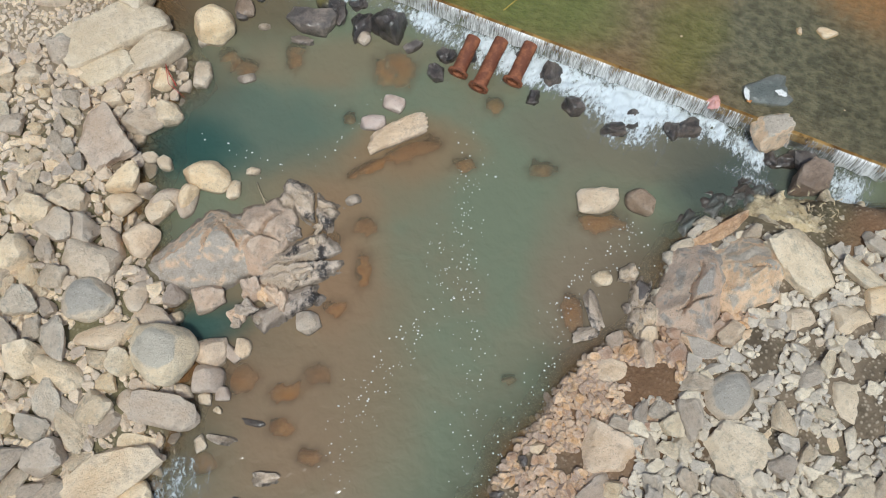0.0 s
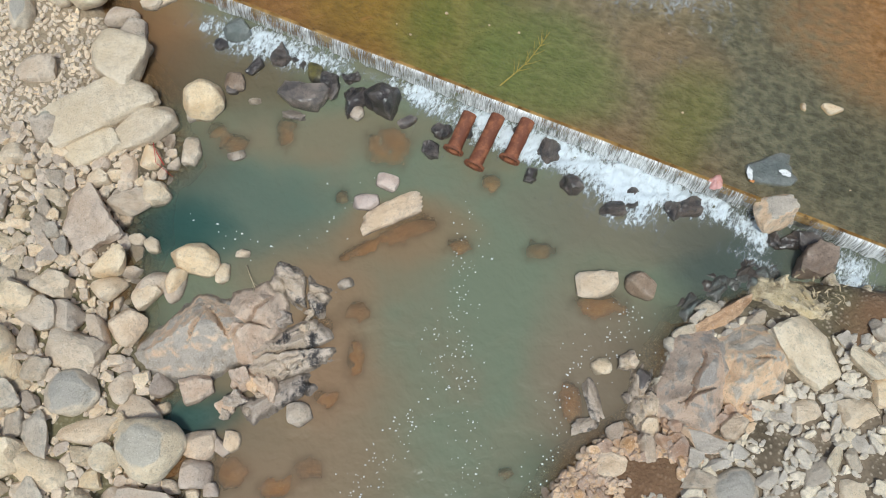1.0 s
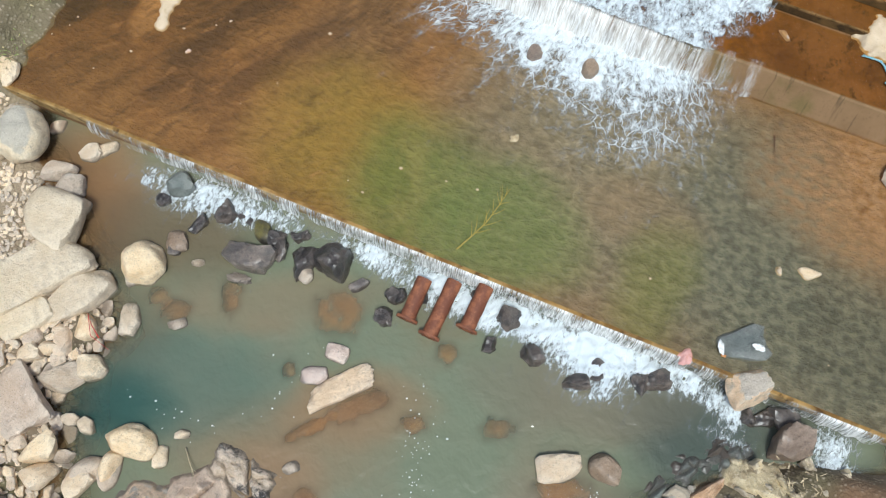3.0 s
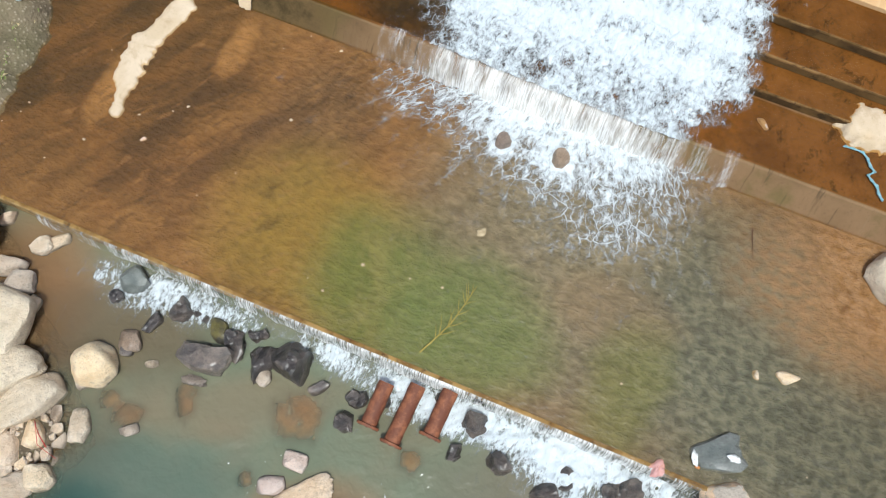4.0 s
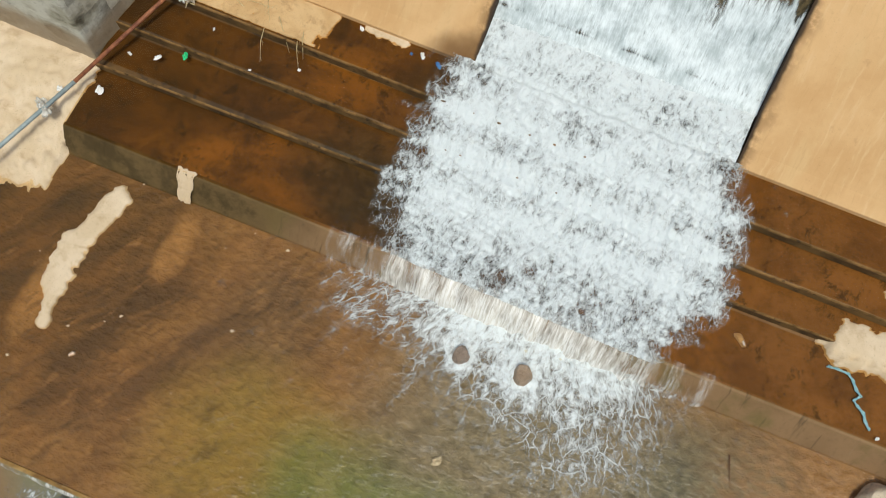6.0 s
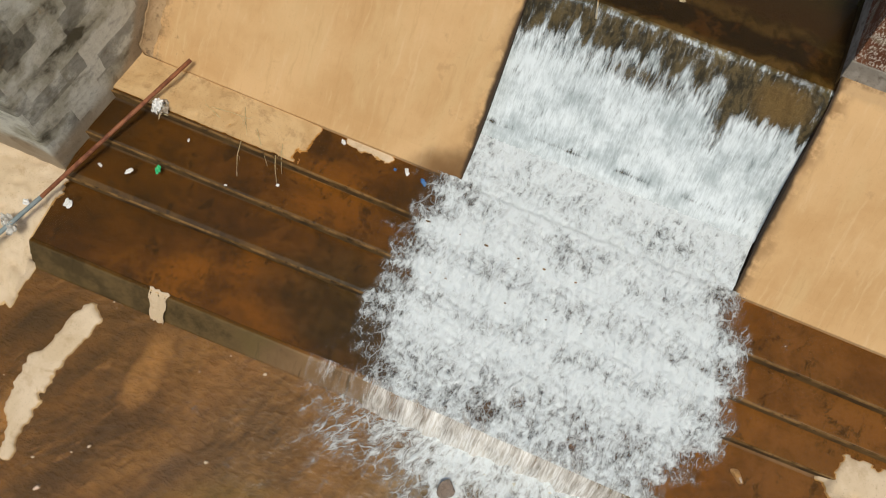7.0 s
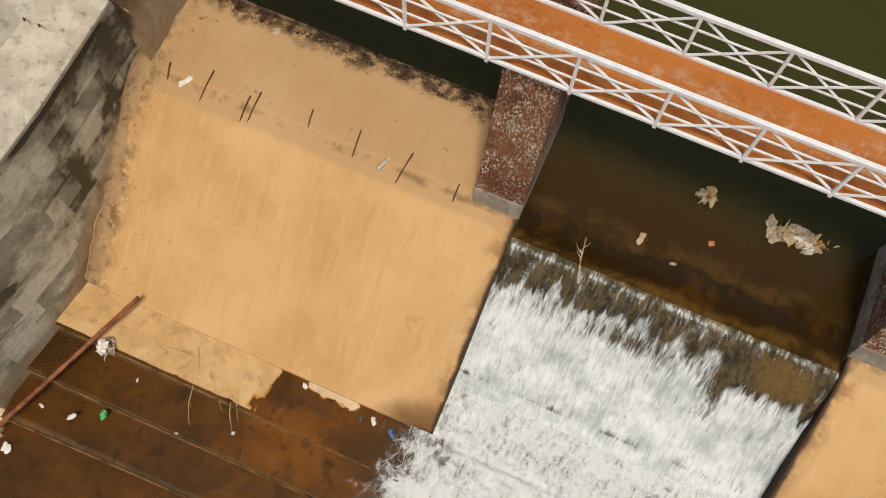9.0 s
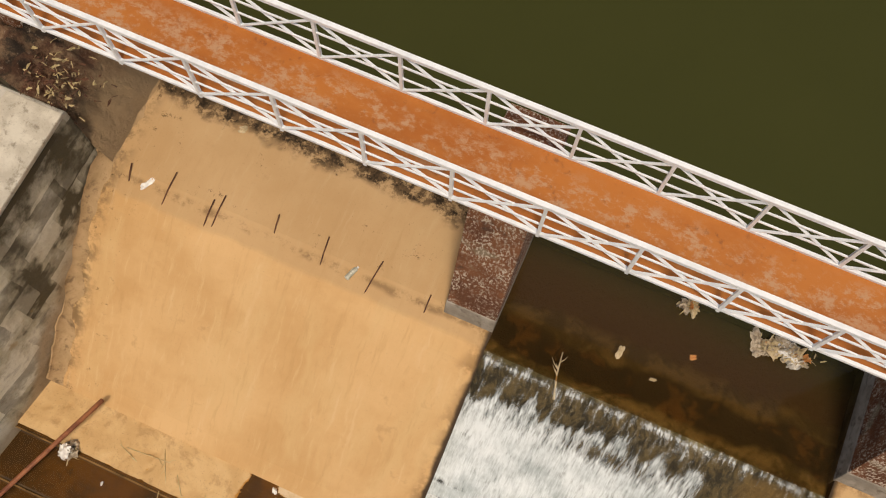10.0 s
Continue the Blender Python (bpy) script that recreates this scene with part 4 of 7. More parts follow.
def pool_depth(X, Y):
    d = -ground_height(X, Y)
    for x, y, rx, ry, a in SUNKEN:
        dx, dy = X - x, Y - y
        c, s = math.cos(a), math.sin(a)
        q = ((dx * c + dy * s) / rx) ** 2 + ((-dx * s + dy * c) / ry) ** 2
        k = np.clip((2.1 + 0.35 * wavy(X, Y, 0.5, 19) - q) / 1.9, 0, 1)
        k = k * k * (3 - 2 * k)
        d = d + (np.minimum(d, 0.16) - d) * k
    return np.maximum(d, 0.02)


# ---------------------------------------------------------------- rocks
ICO = {}


def ico(sub):
    if sub not in ICO:
        bm = bmesh.new()
        bmesh.ops.create_icosphere(bm, subdivisions=sub, radius=1.0)
        bm.verts.ensure_lookup_table()
        ICO[sub] = (np.array([v.co[:] for v in bm.verts]), [tuple(v.index for v in f.verts) for f in bm.faces])
        bm.free()
    return ICO[sub]


def rock_points(rng, sub, soft, planes, rugged=0.03, top=0.8, loose=False, least=0.62):
    """A unit stone: a ball cut by random planes whose edges are worn by soft."""
    D, F = ico(sub)
    n = rng.normal(size=(planes, 3))
    n /= np.linalg.norm(n, axis=1)[:, None]
    n = np.vstack([n, np.eye(3), -np.eye(3)])
    d = np.concatenate([rng.uniform(least, 0.98, planes), (1.3, 1.3, top, 1.3, 1.3, 1.3) if soft > 0.1 or loose else (0.97, 0.97, top, 0.97, 0.97, 0.97)])
    dot = np.maximum(D @ n.T, 1e-3)
    k = 1.0 / soft
    r = (((dot / d) ** k).sum(1)) ** (-1.0 / k)
    P = D * r[:, None]
    for f, amp in ((2.3, 1.0), (5.1, 0.5), (11.0, 0.22)):
        ph = rng.uniform(0, 6.28, 3)
        P = P + D * (rugged * amp * np.sin(P[:, [1]] * f + ph[0]) * np.sin(P[:, [2]] * f + ph[1] + P[:, [0]] * f * 0.7))
    if sub > 2:
        off = Vector(rng.uniform(0, 50, 3))
        P = P * (1 + rugged * 1.8 * np.array([noise.turbulence(Vector(p) * 1.7 + off, 5, True) - 0.75 for p in P]))[:, None]
    P = P / np.abs(P).max(0)
    return P, F


KINDS = {
    "tanslab": ("tan", 0.03, 9, "flat tan slab of rock on the stony bank", 3),
    "longslab": ("slab", 0.085, 7, "long layered cream-tan slab lying on the bank", 4),
    "tanround": ("tan", 0.11, 9, "smooth tan boulder on the stony bank", 3),
    "tanball": ("tan", 0.05, 40, "round tan boulder standing in the pool", 4),
    "tanwet": ("tan", 0.06, 12, "damp tan rock at the water's edge", 3),
    "greyang": ("grey", 0.022, 10, "grey angular rock with worn edges", 3),
    "greydisc": ("disc", 0.05, 44, "broad rounded grey boulder with a flat top", 4),
    "greyround": ("disc", 0.05, 40, "large round pale grey boulder on the bank", 4),
    "greyslab": ("pale_grey", 0.018, 9, "pale grey block of rock on the rubble", 4),
    "pink": ("pink", 0.06, 10, "pinkish brown stone at the water's edge", 3),
    "pinkslab": ("pink", 0.02, 7, "large pinkish slab with broken edges", 4),
    "wetblock": ("brown", 0.02, 8, "angular brown block under the weir", 4),
    "weirblock": ("outgrey", 0.02, 7, "blunt pinkish-brown block lying on the weir", 4),
    "outgrey": ("outgrey", 0.012, 11, "massive grey-pink outcrop of cracked rock", 5),
    "outpink": ("out", 0.012, 11, "weathered pinkish outcrop of rock", 4),
    "stained": ("stained", 0.015, 16, "jagged rock with black water stains", 4),
    "dark": ("dark", 0.05, 12, "dark wet rock standing in the pool", 3),
    "black": ("black", 0.012, 13, "dark wet rock at the foot of the weir", 4),
    "darkbrown": ("brown", 0.06, 10, "dark brown rock standing in the pool", 3),
    "rustslab": ("rust", 0.03, 6, "long rust-brown slab beside the pool", 4),
    "slate": ("slate", 0.05, 7, "bluish slate block under the weir", 3),
    "mossy": ("moss", 0.08, 12, "dark rock with yellow moss at the weir", 3),
    "ochre": ("ochre", 0.03, 14, "fractured pale ochre rock of the weedy knoll", 3),
    "pale": ("pale", 0.07, 9, "pale pinkish rock in the pool", 3),
    "paleslab": ("pink", 0.02, 9, "long pale slab lying in the pool", 4),
}
FOOT = []
ROUND = ("tanball", "greydisc", "greyround")
ROCK_SEED = [100]


def boulder(kind, x, y, z, length, width, height, turn):
    """One boulder on the plan: its base at z, its long side turned by turn degrees."""
    mat, soft, planes, label, sub = KINDS[kind]
    ROCK_SEED[0] += 1
    rng = np.random.RandomState(ROCK_SEED[0])
    P, F = rock_points(rng, sub, soft, planes, {"black": 0.10, "dark": 0.09, "stained": 0.14, "outgrey": 0.055, "outpink": 0.075, "ochre": 0.16, "paleslab": 0.10, "tanball": 0.045, "greydisc": 0.03, "greyround": 0.03}.get(kind, 0.03 if soft > 0.055 else 0.06), 0.72 if "slab" in kind else 0.85, kind in ROUND, 0.88 if kind in ROUND else 0.56 if kind in ("stained", "ochre", "black", "dark") else 0.9 if kind in ("longslab", "rustslab") else 0.78)
    sunk = 0.45
    if z < 0.02:
        P = P * (length / 2 * 1.04, width / 2 * 1.04, 1.0)
        P[:, 2] = np.where(P[:, 2] > 0, P[:, 2] * height * 0.95, P[:, 2] * 0.6) + height * 0.05
    else:
        grow = 1.14 if soft > 0.055 else 1.05
        P = P * (length / 2 * grow, width / 2 * grow, height * 0.5 + sunk * 0.5)
        P[:, 2] += height * 0.5 - sunk * 0.5
    me = mesh_of("boulder", P, F, ROCK[mat])
    if kind not in ROUND:
        me.set_sharp_from_angle(angle=0.5)
    ob = new("boulder", me)
    tilt = 9 if kind.startswith("out") or kind in ("stained", "greyslab", "greyang", "pinkslab") else 3
    ob.matrix_world = pose(x, y, z, rng.uniform(-tilt, tilt), rng.uniform(-tilt, tilt), turn)
    FOOT.append((x, y, max(length, width) / 2, min(length, width) / 2, radians(turn if length >= width else turn + 90)))
    return tagged(ob, label, "boulder", "boulders by the pool")


def sunken_rock(x, y, length, width, turn):
    ROCK_SEED[0] += 1
    rng = np.random.RandomState(ROCK_SEED[0])
    P, F = rock_points(rng, 3, 0.08, 9, 0.07)
    q = np.hypot(P[:, 0], P[:, 1])
    P = P * (length / 2 * 1.3, width / 2 * 1.3, 0.3)
    P[:, 2] -= 0.36 + 0.16 * q ** 2
    ob = new("sunken_rock", mesh_of("sunken_rock", P, F, ROCK["silt"]))
    ob.matrix_world = pose(x, y, 0, 0, 0, turn)
    SUNKEN.append((x, y, length / 2, width / 2, radians(turn)))
    return tagged(ob, "rust-brown silted rock under the water", "rock", "sunken rocks in the pool")


def outcrop(name, cx, cy, turn, sides, top, cracks, mat, label, rugged=0.05, strata=0.0, seed=0, base=-0.45, lift=0.0):
    """A mass of rock cut by planes: sides are (angle, distance, steepness), top is (height, tilt along, tilt across),
    cracks are (angle, offset, depth, drop) lines that split it into blocks."""
    reach = max(d for _, d, _ in sides) + 0.15
    g = np.arange(-reach * 1.25, reach * 1.25, 0.035)
    A, B = np.meshgrid(g, g, indexing="ij")
    Z = top[0] + top[1] * A + top[2] * B + 0.02 * wavy(A, B, 1.4, seed + 3)
    rg = random.Random(seed)
    for _ in range(7):                        # flat facets struck off the shoulders
        a, lean = rg.uniform(0, 6.28), rg.uniform(0.25, 0.6)
        Z = np.minimum(Z, top[0] + lean * reach * rg.uniform(0.25, 0.5) - lean * (A * math.cos(a) + B * math.sin(a)))
    for deg, off, depth, drop in cracks:
        k = A * math.cos(radians(deg)) + B * math.sin(radians(deg)) - off + 0.03 * wavy(A, B, 0.9, seed + int(deg) + 99)
        Z = Z - 1.7 * depth * np.exp(-(k / 0.032) ** 2) - np.where(k > 0, drop, 0.0)
    if strata:
        k = (A * 0.35 + B) * 3.4 + 0.22 * wavy(A, B, 1.2, seed + 5)
        Z = Z + strata * (np.abs((k % 1.0) - 0.5) - 0.25) * 1.6 + strata * 0.12 * wavy(A * 0.35, B, 0.2, seed + 6)
    for i, (deg, dist, steep) in enumerate(sides):
        d = dist - A * math.cos(radians(deg)) - B * math.sin(radians(deg)) + 0.035 * wavy(A, B, 0.6, seed + 20 + i) + 0.010 * wavy(A, B, 0.16, seed + 40 + i)
        Z = np.minimum(Z, d * steep)
    Z = Z + rugged * 0.22 * wavy(A, B, 0.25, seed + 7) - rugged * 0.8 * np.exp(-(wavy(A, B, 1.1, seed + 8) / 0.07) ** 2)
    keep = Z > base
    Z = np.maximum(Z, base)
    i = np.arange(A.size).reshape(A.shape)
    F = np.stack([i[:-1, :-1], i[1:, :-1], i[1:, 1:], i[:-1, 1:]], -1)
    use = keep[:-1, :-1] | keep[1:, :-1] | keep[1:, 1:] | keep[:-1, 1:]
    F = F[use]
    ids, back = np.unique(F, return_inverse=True)
    P = np.stack([A, B, Z], -1).reshape(-1, 3)[ids]
    me = mesh_of(name, P, back.reshape(-1, 4), ROCK[mat])
    me.set_sharp_from_angle(angle=0.7)
    ob = new(name, me)
    ob.matrix_world = pose(cx, cy, lift, 0, 0, turn)
    FOOT.append((cx, cy, max(d for _, d, _ in sides) * 0.9, min(d for _, d, _ in sides) * 0.9, radians(turn)))
    return tagged(ob, label, "outcrop")


# the outcrop that juts into the pool from the bank
outcrop("rock_outcrop", -4.55, 5.42, 14, ((175, 1.42, 0.75), (120, 0.72, 1.2), (92, 0.95, 1.1), (62, 1.02, 1.0), (15, 1.42, 0.8), (-25, 1.25, 0.9), (-75, 0.86, 0.8), (-120, 0.85, 0.7), (-150, 1.12, 0.7)),
        (0.72, 0.05, -0.04), ((-40, 0.02, 0.10, 0.05), (15, 0.62, 0.16, 0.04), (70, 0.55, 0.05, 0.0), (-62, 0.40, 0.08, 0.06), (28, 1.02, 0.14, 0.05)), "outgrey", "massive pinkish outcrop with a grey weathered top and cracks", 0.03, 0.0, 300)
outcrop("rock_outcrop", -3.45, 5.65, 60, ((180, 0.7, 1.2), (90, 0.75, 0.9), (0, 1.0, 0.8), (-90, 0.55, 1.0), (45, 0.9, 0.9), (-45, 0.85, 0.9)), (0.52, -0.06, 0.05), ((20, 0.1, 0.14, 0.08), (80, 0.1, 0.12, 0.05)), "out", "tan shoulder of the outcrop split into blocks", 0.04, 0.05, 340)
outcrop("rock_ledge", -2.75, 5.15, 24, ((180, 0.85, 1.0), (90, 0.50, 0.8), (20, 0.95, 0.5), (-20, 1.0, 0.5), (-90, 0.50, 0.8)), (0.28, -0.10, 0.0), ((75, 0.05, 0.12, 0.04),), "stained", "jagged ledge of black-stained rock running into the pool", 0.06, 0.16, 380)
outcrop("rock_ledge", -2.85, 4.32, 29, ((180, 0.72, 0.8), (90, 0.26, 1.0), (0, 0.85, 0.5), (-90, 0.24, 0.9)), (0.22, -0.04, 0.0), (), "stained", "tilted slab of layered rock at the water's edge", 0.04, 0.10, 420)
outcrop("rock_ledge", -2.45, 6.45, -30, ((180, 0.75, 0.8), (90, 0.35, 0.9), (0, 0.62, 0.7), (-90, 0.33, 0.8)), (0.20, 0.0, 0.0), ((30, 0.1, 0.15, 0.06),), "stained", "broken black-stained ledge beside the outcrop", 0.08, 0.14, 440)
# the outcrop on the other shore
outcrop("rock_outcrop", 5.35, 4.45, 68, ((180, 1.15, 1.2), (150, 0.95, 1.2), (90, 0.62, 1.4), (35, 0.95, 1.0), (0, 1.05, 0.9), (-60, 0.8, 1.0), (-90, 0.62, 1.2)), (0.72, 0.03, -0.10), ((88, 0.18, 0.16, 0.06), (15, 0.45, 0.06, 0.03), (40, -0.2, 0.12, 0.05)), "outgrey", "tall grey-pink flank of rock above the pool", 0.03, 0.0, 480, -0.45, 0.22)
outcrop("rock_outcrop", 6.35, 4.75, 35, ((180, 1.05, 1.2), (135, 0.85, 1.1), (90, 0.80, 1.0), (45, 0.95, 0.9), (0, 1.05, 0.9), (-60, 0.85, 1.1), (-110, 0.85, 1.1)), (0.98, -0.05, -0.06), ((50, 0.05, 0.16, 0.10), (-35, 0.35, 0.12, 0.05)), "outgrey", "broad grey weathered outcrop split by cracks", 0.03, 0.0, 520, -0.45, 0.25)
outcrop("rock_ledge", 4.22, 4.10, 82, ((180, 0.62, 0.8), (120, 0.40, 0.9), (90, 0.30, 1.0), (20, 0.85, 0.5), (-20, 0.85, 0.5), (-90, 0.26, 1.0)), (0.30, -0.22, 0.0), ((70, 0.0, 0.12, 0.06), (15, 0.1, 0.10, 0.05)), "stained", "jagged black-stained ledge beside the other shore", 0.06, 0.12, 600)
# wet strata in the run below the weir
WET = random.Random(31)
for i in range(11):
    k = WET.uniform(0, 1)
    x, y = 5.45 + 1.75 * k + WET.uniform(-0.2, 0.2), 6.25 + 0.75 * k + WET.uniform(-0.30, 0.30)
    a, b = WET.uniform(0.18, 0.42), WET.uniform(0.09, 0.19)
    outcrop("wet_ledge", x, y, 36 - 22 * k + WET.uniform(-16, 16), ((180, a, 0.7), (125, b * 1.3, 0.8), (90, b, 0.9), (35, a * 0.8, 0.8), (0, a, 0.7), (-60, b * 1.2, 0.8), (-90, b, 0.9)), (WET.uniform(0.02, 0.10), WET.uniform(-0.12, 0.12), 0.1), ((WET.uniform(0, 90), 0.0, 0.04, 0.04),), "slate" if i % 3 else "black", "low broken ridge of dark wet rock below the weir", 0.04, 0.03, 560 + 10 * i)
# the weedy knoll of crumbling pale rock
outcrop("crumbling_knoll", 7.55, 5.85, -28, ((180, 0.95, 0.7), (110, 0.55, 0.8), (60, 0.62, 0.8), (0, 1.05, 0.8), (-60, 0.62, 0.9), (-110, 0.60, 0.8)), (0.62, 0.04, 0.0), ((40, 0.1, 0.10, 0.05), (100, 0.1, 0.08, 0.03)), "ochre", "knoll of crumbling pale ochre rock with dry grass", 0.06, 0.12, 640, -0.3, 0.12)

boulder("longslab", -6.81, 10.39, 0.3, 2.13, 0.95, 0.42, 31)
boulder("longslab", -5.91, 9.98, 0.2, 1.36, 0.65, 0.36, 30)
boulder("longslab", -6.93, 9.55, 0.25, 1.10, 0.70, 0.39, 30)
boulder("tanball", -4.68, 10.67, 0, 0.90, 0.95, 0.69, 0)
boulder("greyang", -4.87, 9.54, 0, 0.42, 0.67, 0.23, 0)
boulder("dark", -4.08, 11.05, 0, 0.33, 0.41, 0.18, 0)
boulder("greyang", -3.94, 9.43, 0, 0.40, 0.23, 0.10, 17)
boulder("tanround", -5.68, 9.35, 0.1, 0.49, 0.67, 0.32, 0)
boulder("pink", -6.10, 9.12, 0.1, 0.37, 0.58, 0.24, 0)
boulder("tanround", -6.41, 8.95, 0.15, 0.41, 0.36, 0.23, 0)
boulder("tanround", -6.73, 8.85, 0.2, 0.45, 0.44, 0.29, 23)
boulder("pink", -6.63, 9.20, 0.2, 0.39, 0.41, 0.26, 0)
boulder("greyang", -5.57, 8.59, 0.05, 0.66, 0.57, 0.31, 0)
boulder("pinkslab", -6.81, 7.91, 0.25, 1.34, 0.95, 0.37, -58)
boulder("tanball", -4.63, 7.14, 0.02, 1.04, 0.68, 0.46, -12)
boulder("tanball", -5.48, 6.58, 0.0, 0.80, 0.50, 0.40, 28)
boulder("tanball", -5.02, 6.66, 0.0, 0.70, 0.42, 0.42, 80)
boulder("tanround", -5.51, 6.45, 0.05, 0.64, 0.52, 0.40, 28)
boulder("tanround", -5.03, 6.52, 0.05, 0.79, 0.46, 0.35, 81)
boulder("tanround", -6.33, 5.58, 0.15, 0.81, 0.36, 0.24, -68)
boulder("pink", -5.89, 5.74, 0.15, 0.66, 0.60, 0.39, 55)
boulder("greyang", -7.30, 6.58, 0.45, 0.75, 0.60, 0.33, -21)
boulder("tanround", -6.35, 6.52, 0.25, 0.69, 0.50, 0.27, -11)
boulder("tanround", -6.30, 7.03, 0.25, 0.80, 0.50, 0.27, 32)
boulder("greyang", -6.80, 5.18, 0.35, 1.14, 0.83, 0.36, -20)
boulder("greydisc", -6.67, 4.39, 0.4, 1.03, 0.89, 0.49, 5)
boulder("greydisc", -5.20, 3.37, 0.2, 1.26, 1.20, 0.80, -20)
boulder("tanround", -6.43, 3.65, 0.35, 1.16, 0.61, 0.34, -5)
boulder("pink", -4.32, 3.40, 0.05, 0.58, 0.55, 0.36, -0)
boulder("pink", -4.32, 2.91, 0.05, 0.55, 0.54, 0.36, -0)
boulder("pink", -3.69, 3.46, 0, 0.43, 0.32, 0.18, 84)
boulder("pink", -3.93, 3.38, 0, 0.42, 0.26, 0.15, -58)
boulder("pink", -4.03, 2.59, 0, 0.31, 0.27, 0.18, -0)
boulder("greyang", -4.38, 2.50, 0, 0.29, 0.27, 0.18, 0)
boulder("greyang", -4.13, 2.29, 0, 0.18, 0.16, 0.10, -0)
boulder("tanround", -5.09, 2.19, 0.1, 1.24, 0.69, 0.38, -12)
boulder("tanround", -5.75, 2.40, 0.25, 0.80, 0.60, 0.33, -38)
boulder("tanslab", -6.02, 1.05, 0.2, 1.89, 0.93, 0.41, 40)
boulder("greyang", -5.61, 1.63, 0.1, 0.84, 0.44, 0.24, -15)
boulder("greyang", -5.77, 0.55, 0.05, 1.11, 0.66, 0.29, 31)
boulder("greyang", -7.15, 1.36, 0.6, 0.76, 0.67, 0.37, 20)
boulder("greyang", -7.10, 2.95, 0.55, 1.07, 0.64, 0.28, -15)
boulder("greyang", -7.70, 3.19, 0.7, 0.72, 0.69, 0.34, 67)
boulder("greyang", -8.13, 5.29, 0.75, 0.67, 0.66, 0.37, -0)
boulder("greyang", -7.94, 6.24, 0.65, 0.78, 0.57, 0.31, -30)
boulder("greyang", -7.01, 5.90, 0.4, 0.77, 0.58, 0.32, -39)
boulder("greyang", -7.42, 5.92, 0.5, 0.81, 0.61, 0.34, -30)
boulder("tanround", -5.53, 4.14, 0.15, 1.17, 0.52, 0.23, -20)
boulder("tanround", -5.85, 4.51, 0.15, 0.48, 0.59, 0.26, -0)
boulder("tanround", -5.19, 4.07, 0.05, 0.51, 0.31, 0.20, 10)
boulder("greyang", -8.37, 9.30, 0.55, 0.59, 0.55, 0.31, 12)
boulder("greyang", -7.80, 9.82, 0.5, 0.53, 0.56, 0.29, 0)
boulder("greyang", -8.57, 8.11, 0.7, 0.51, 0.47, 0.26, 0)
boulder("outpink", -4.42, 4.50, 0, 0.64, 0.52, 0.40, 21)
boulder("greyang", -2.46, 3.99, 0, 0.52, 0.52, 0.28, 21)
boulder("outpink", -3.84, 4.13, 0, 0.38, 0.34, 0.19, 32)
boulder("greyang", -4.08, 6.84, 0, 0.31, 0.44, 0.17, 0)
boulder("greyang", -3.69, 7.27, 0, 0.31, 0.21, 0.12, 0)
boulder("greyang", -5.86, 7.59, 0, 0.36, 0.27, 0.15, 0)
boulder("greyang", -5.54, 7.46, 0, 0.45, 0.31, 0.17, -49)
boulder("pale", -0.76, 8.78, 0, 0.50, 0.38, 0.23, -16)
boulder("pale", -1.17, 8.37, 0, 0.56, 0.38, 0.19, -5)
boulder("paleslab", -0.69, 8.11, 0, 1.45, 0.53, 0.21, 22)
boulder("greyang", -1.59, 6.60, 0, 0.36, 0.23, 0.10, 16)
boulder("tanwet", 3.50, 6.47, 0, 0.86, 0.56, 0.28, 5)
boulder("darkbrown", 4.36, 6.47, 0, 0.54, 0.61, 0.36, 68)
boulder("greyang", 3.46, 4.84, 0, 0.40, 0.34, 0.15, 10)
boulder("stained", 3.23, 4.24, 0, 0.99, 0.36, 0.16, -78)
boulder("stained", 3.07, 3.71, 0, 0.70, 0.32, 0.12, 15)
boulder("dark", 4.28, 4.60, 0, 0.49, 0.32, 0.14, 58)
boulder("stained", 4.28, 4.04, 0, 0.91, 0.64, 0.28, 76)
boulder("tanwet", 4.31, 3.58, 0.1, 0.47, 0.40, 0.26, 39)
boulder("rustslab", 5.93, 5.78, 0.1, 1.66, 0.35, 0.19, 33)
boulder("darkbrown", 6.32, 5.93, 0.05, 1.13, 0.29, 0.13, 30)
boulder("greyslab", 7.40, 4.89, 0.3, 1.52, 1.02, 0.62, -65)
boulder("outgrey", 5.24, 3.32, 0.2, 0.88, 0.72, 0.40, -16)
boulder("greydisc", 5.63, 2.35, 0.35, 1.13, 0.96, 0.53, 28)
boulder("pink", 3.60, 2.89, 0.1, 0.80, 0.46, 0.25, -12)
boulder("outpink", 4.24, 2.68, 0.05, 0.92, 0.65, 0.22, 29)
boulder("pinkslab", 3.28, 1.33, 0.25, 1.09, 0.93, 0.46, -30)
boulder("greyslab", 5.56, 1.28, 0.45, 1.18, 1.09, 0.48, -31)
boulder("greyslab", 7.86, 2.04, 0.6, 1.37, 0.73, 0.40, -61)
boulder("greyang", 6.20, 1.55, 0.5, 0.56, 0.45, 0.25, 28)
boulder("tanround", 8.71, 4.21, 0.5, 0.72, 0.68, 0.41, -0)
boulder("greyang", 8.17, 3.76, 0.5, 0.85, 0.65, 0.36, 10)
boulder("greyang", 8.29, 2.76, 0.6, 0.82, 0.55, 0.30, 19)
boulder("dark", 8.52, 1.99, 0.6, 0.92, 0.39, 0.21, -72)
boulder("greyang", 7.36, 1.27, 0.6, 0.60, 0.47, 0.26, -65)
boulder("greyang", 6.87, 1.49, 0.6, 0.43, 0.32, 0.17, -0)
boulder("greyang", 6.67, 2.25, 0.5, 0.50, 0.34, 0.19, 19)
boulder("greyang", 7.19, 3.81, 0.45, 0.62, 0.52, 0.28, -10)
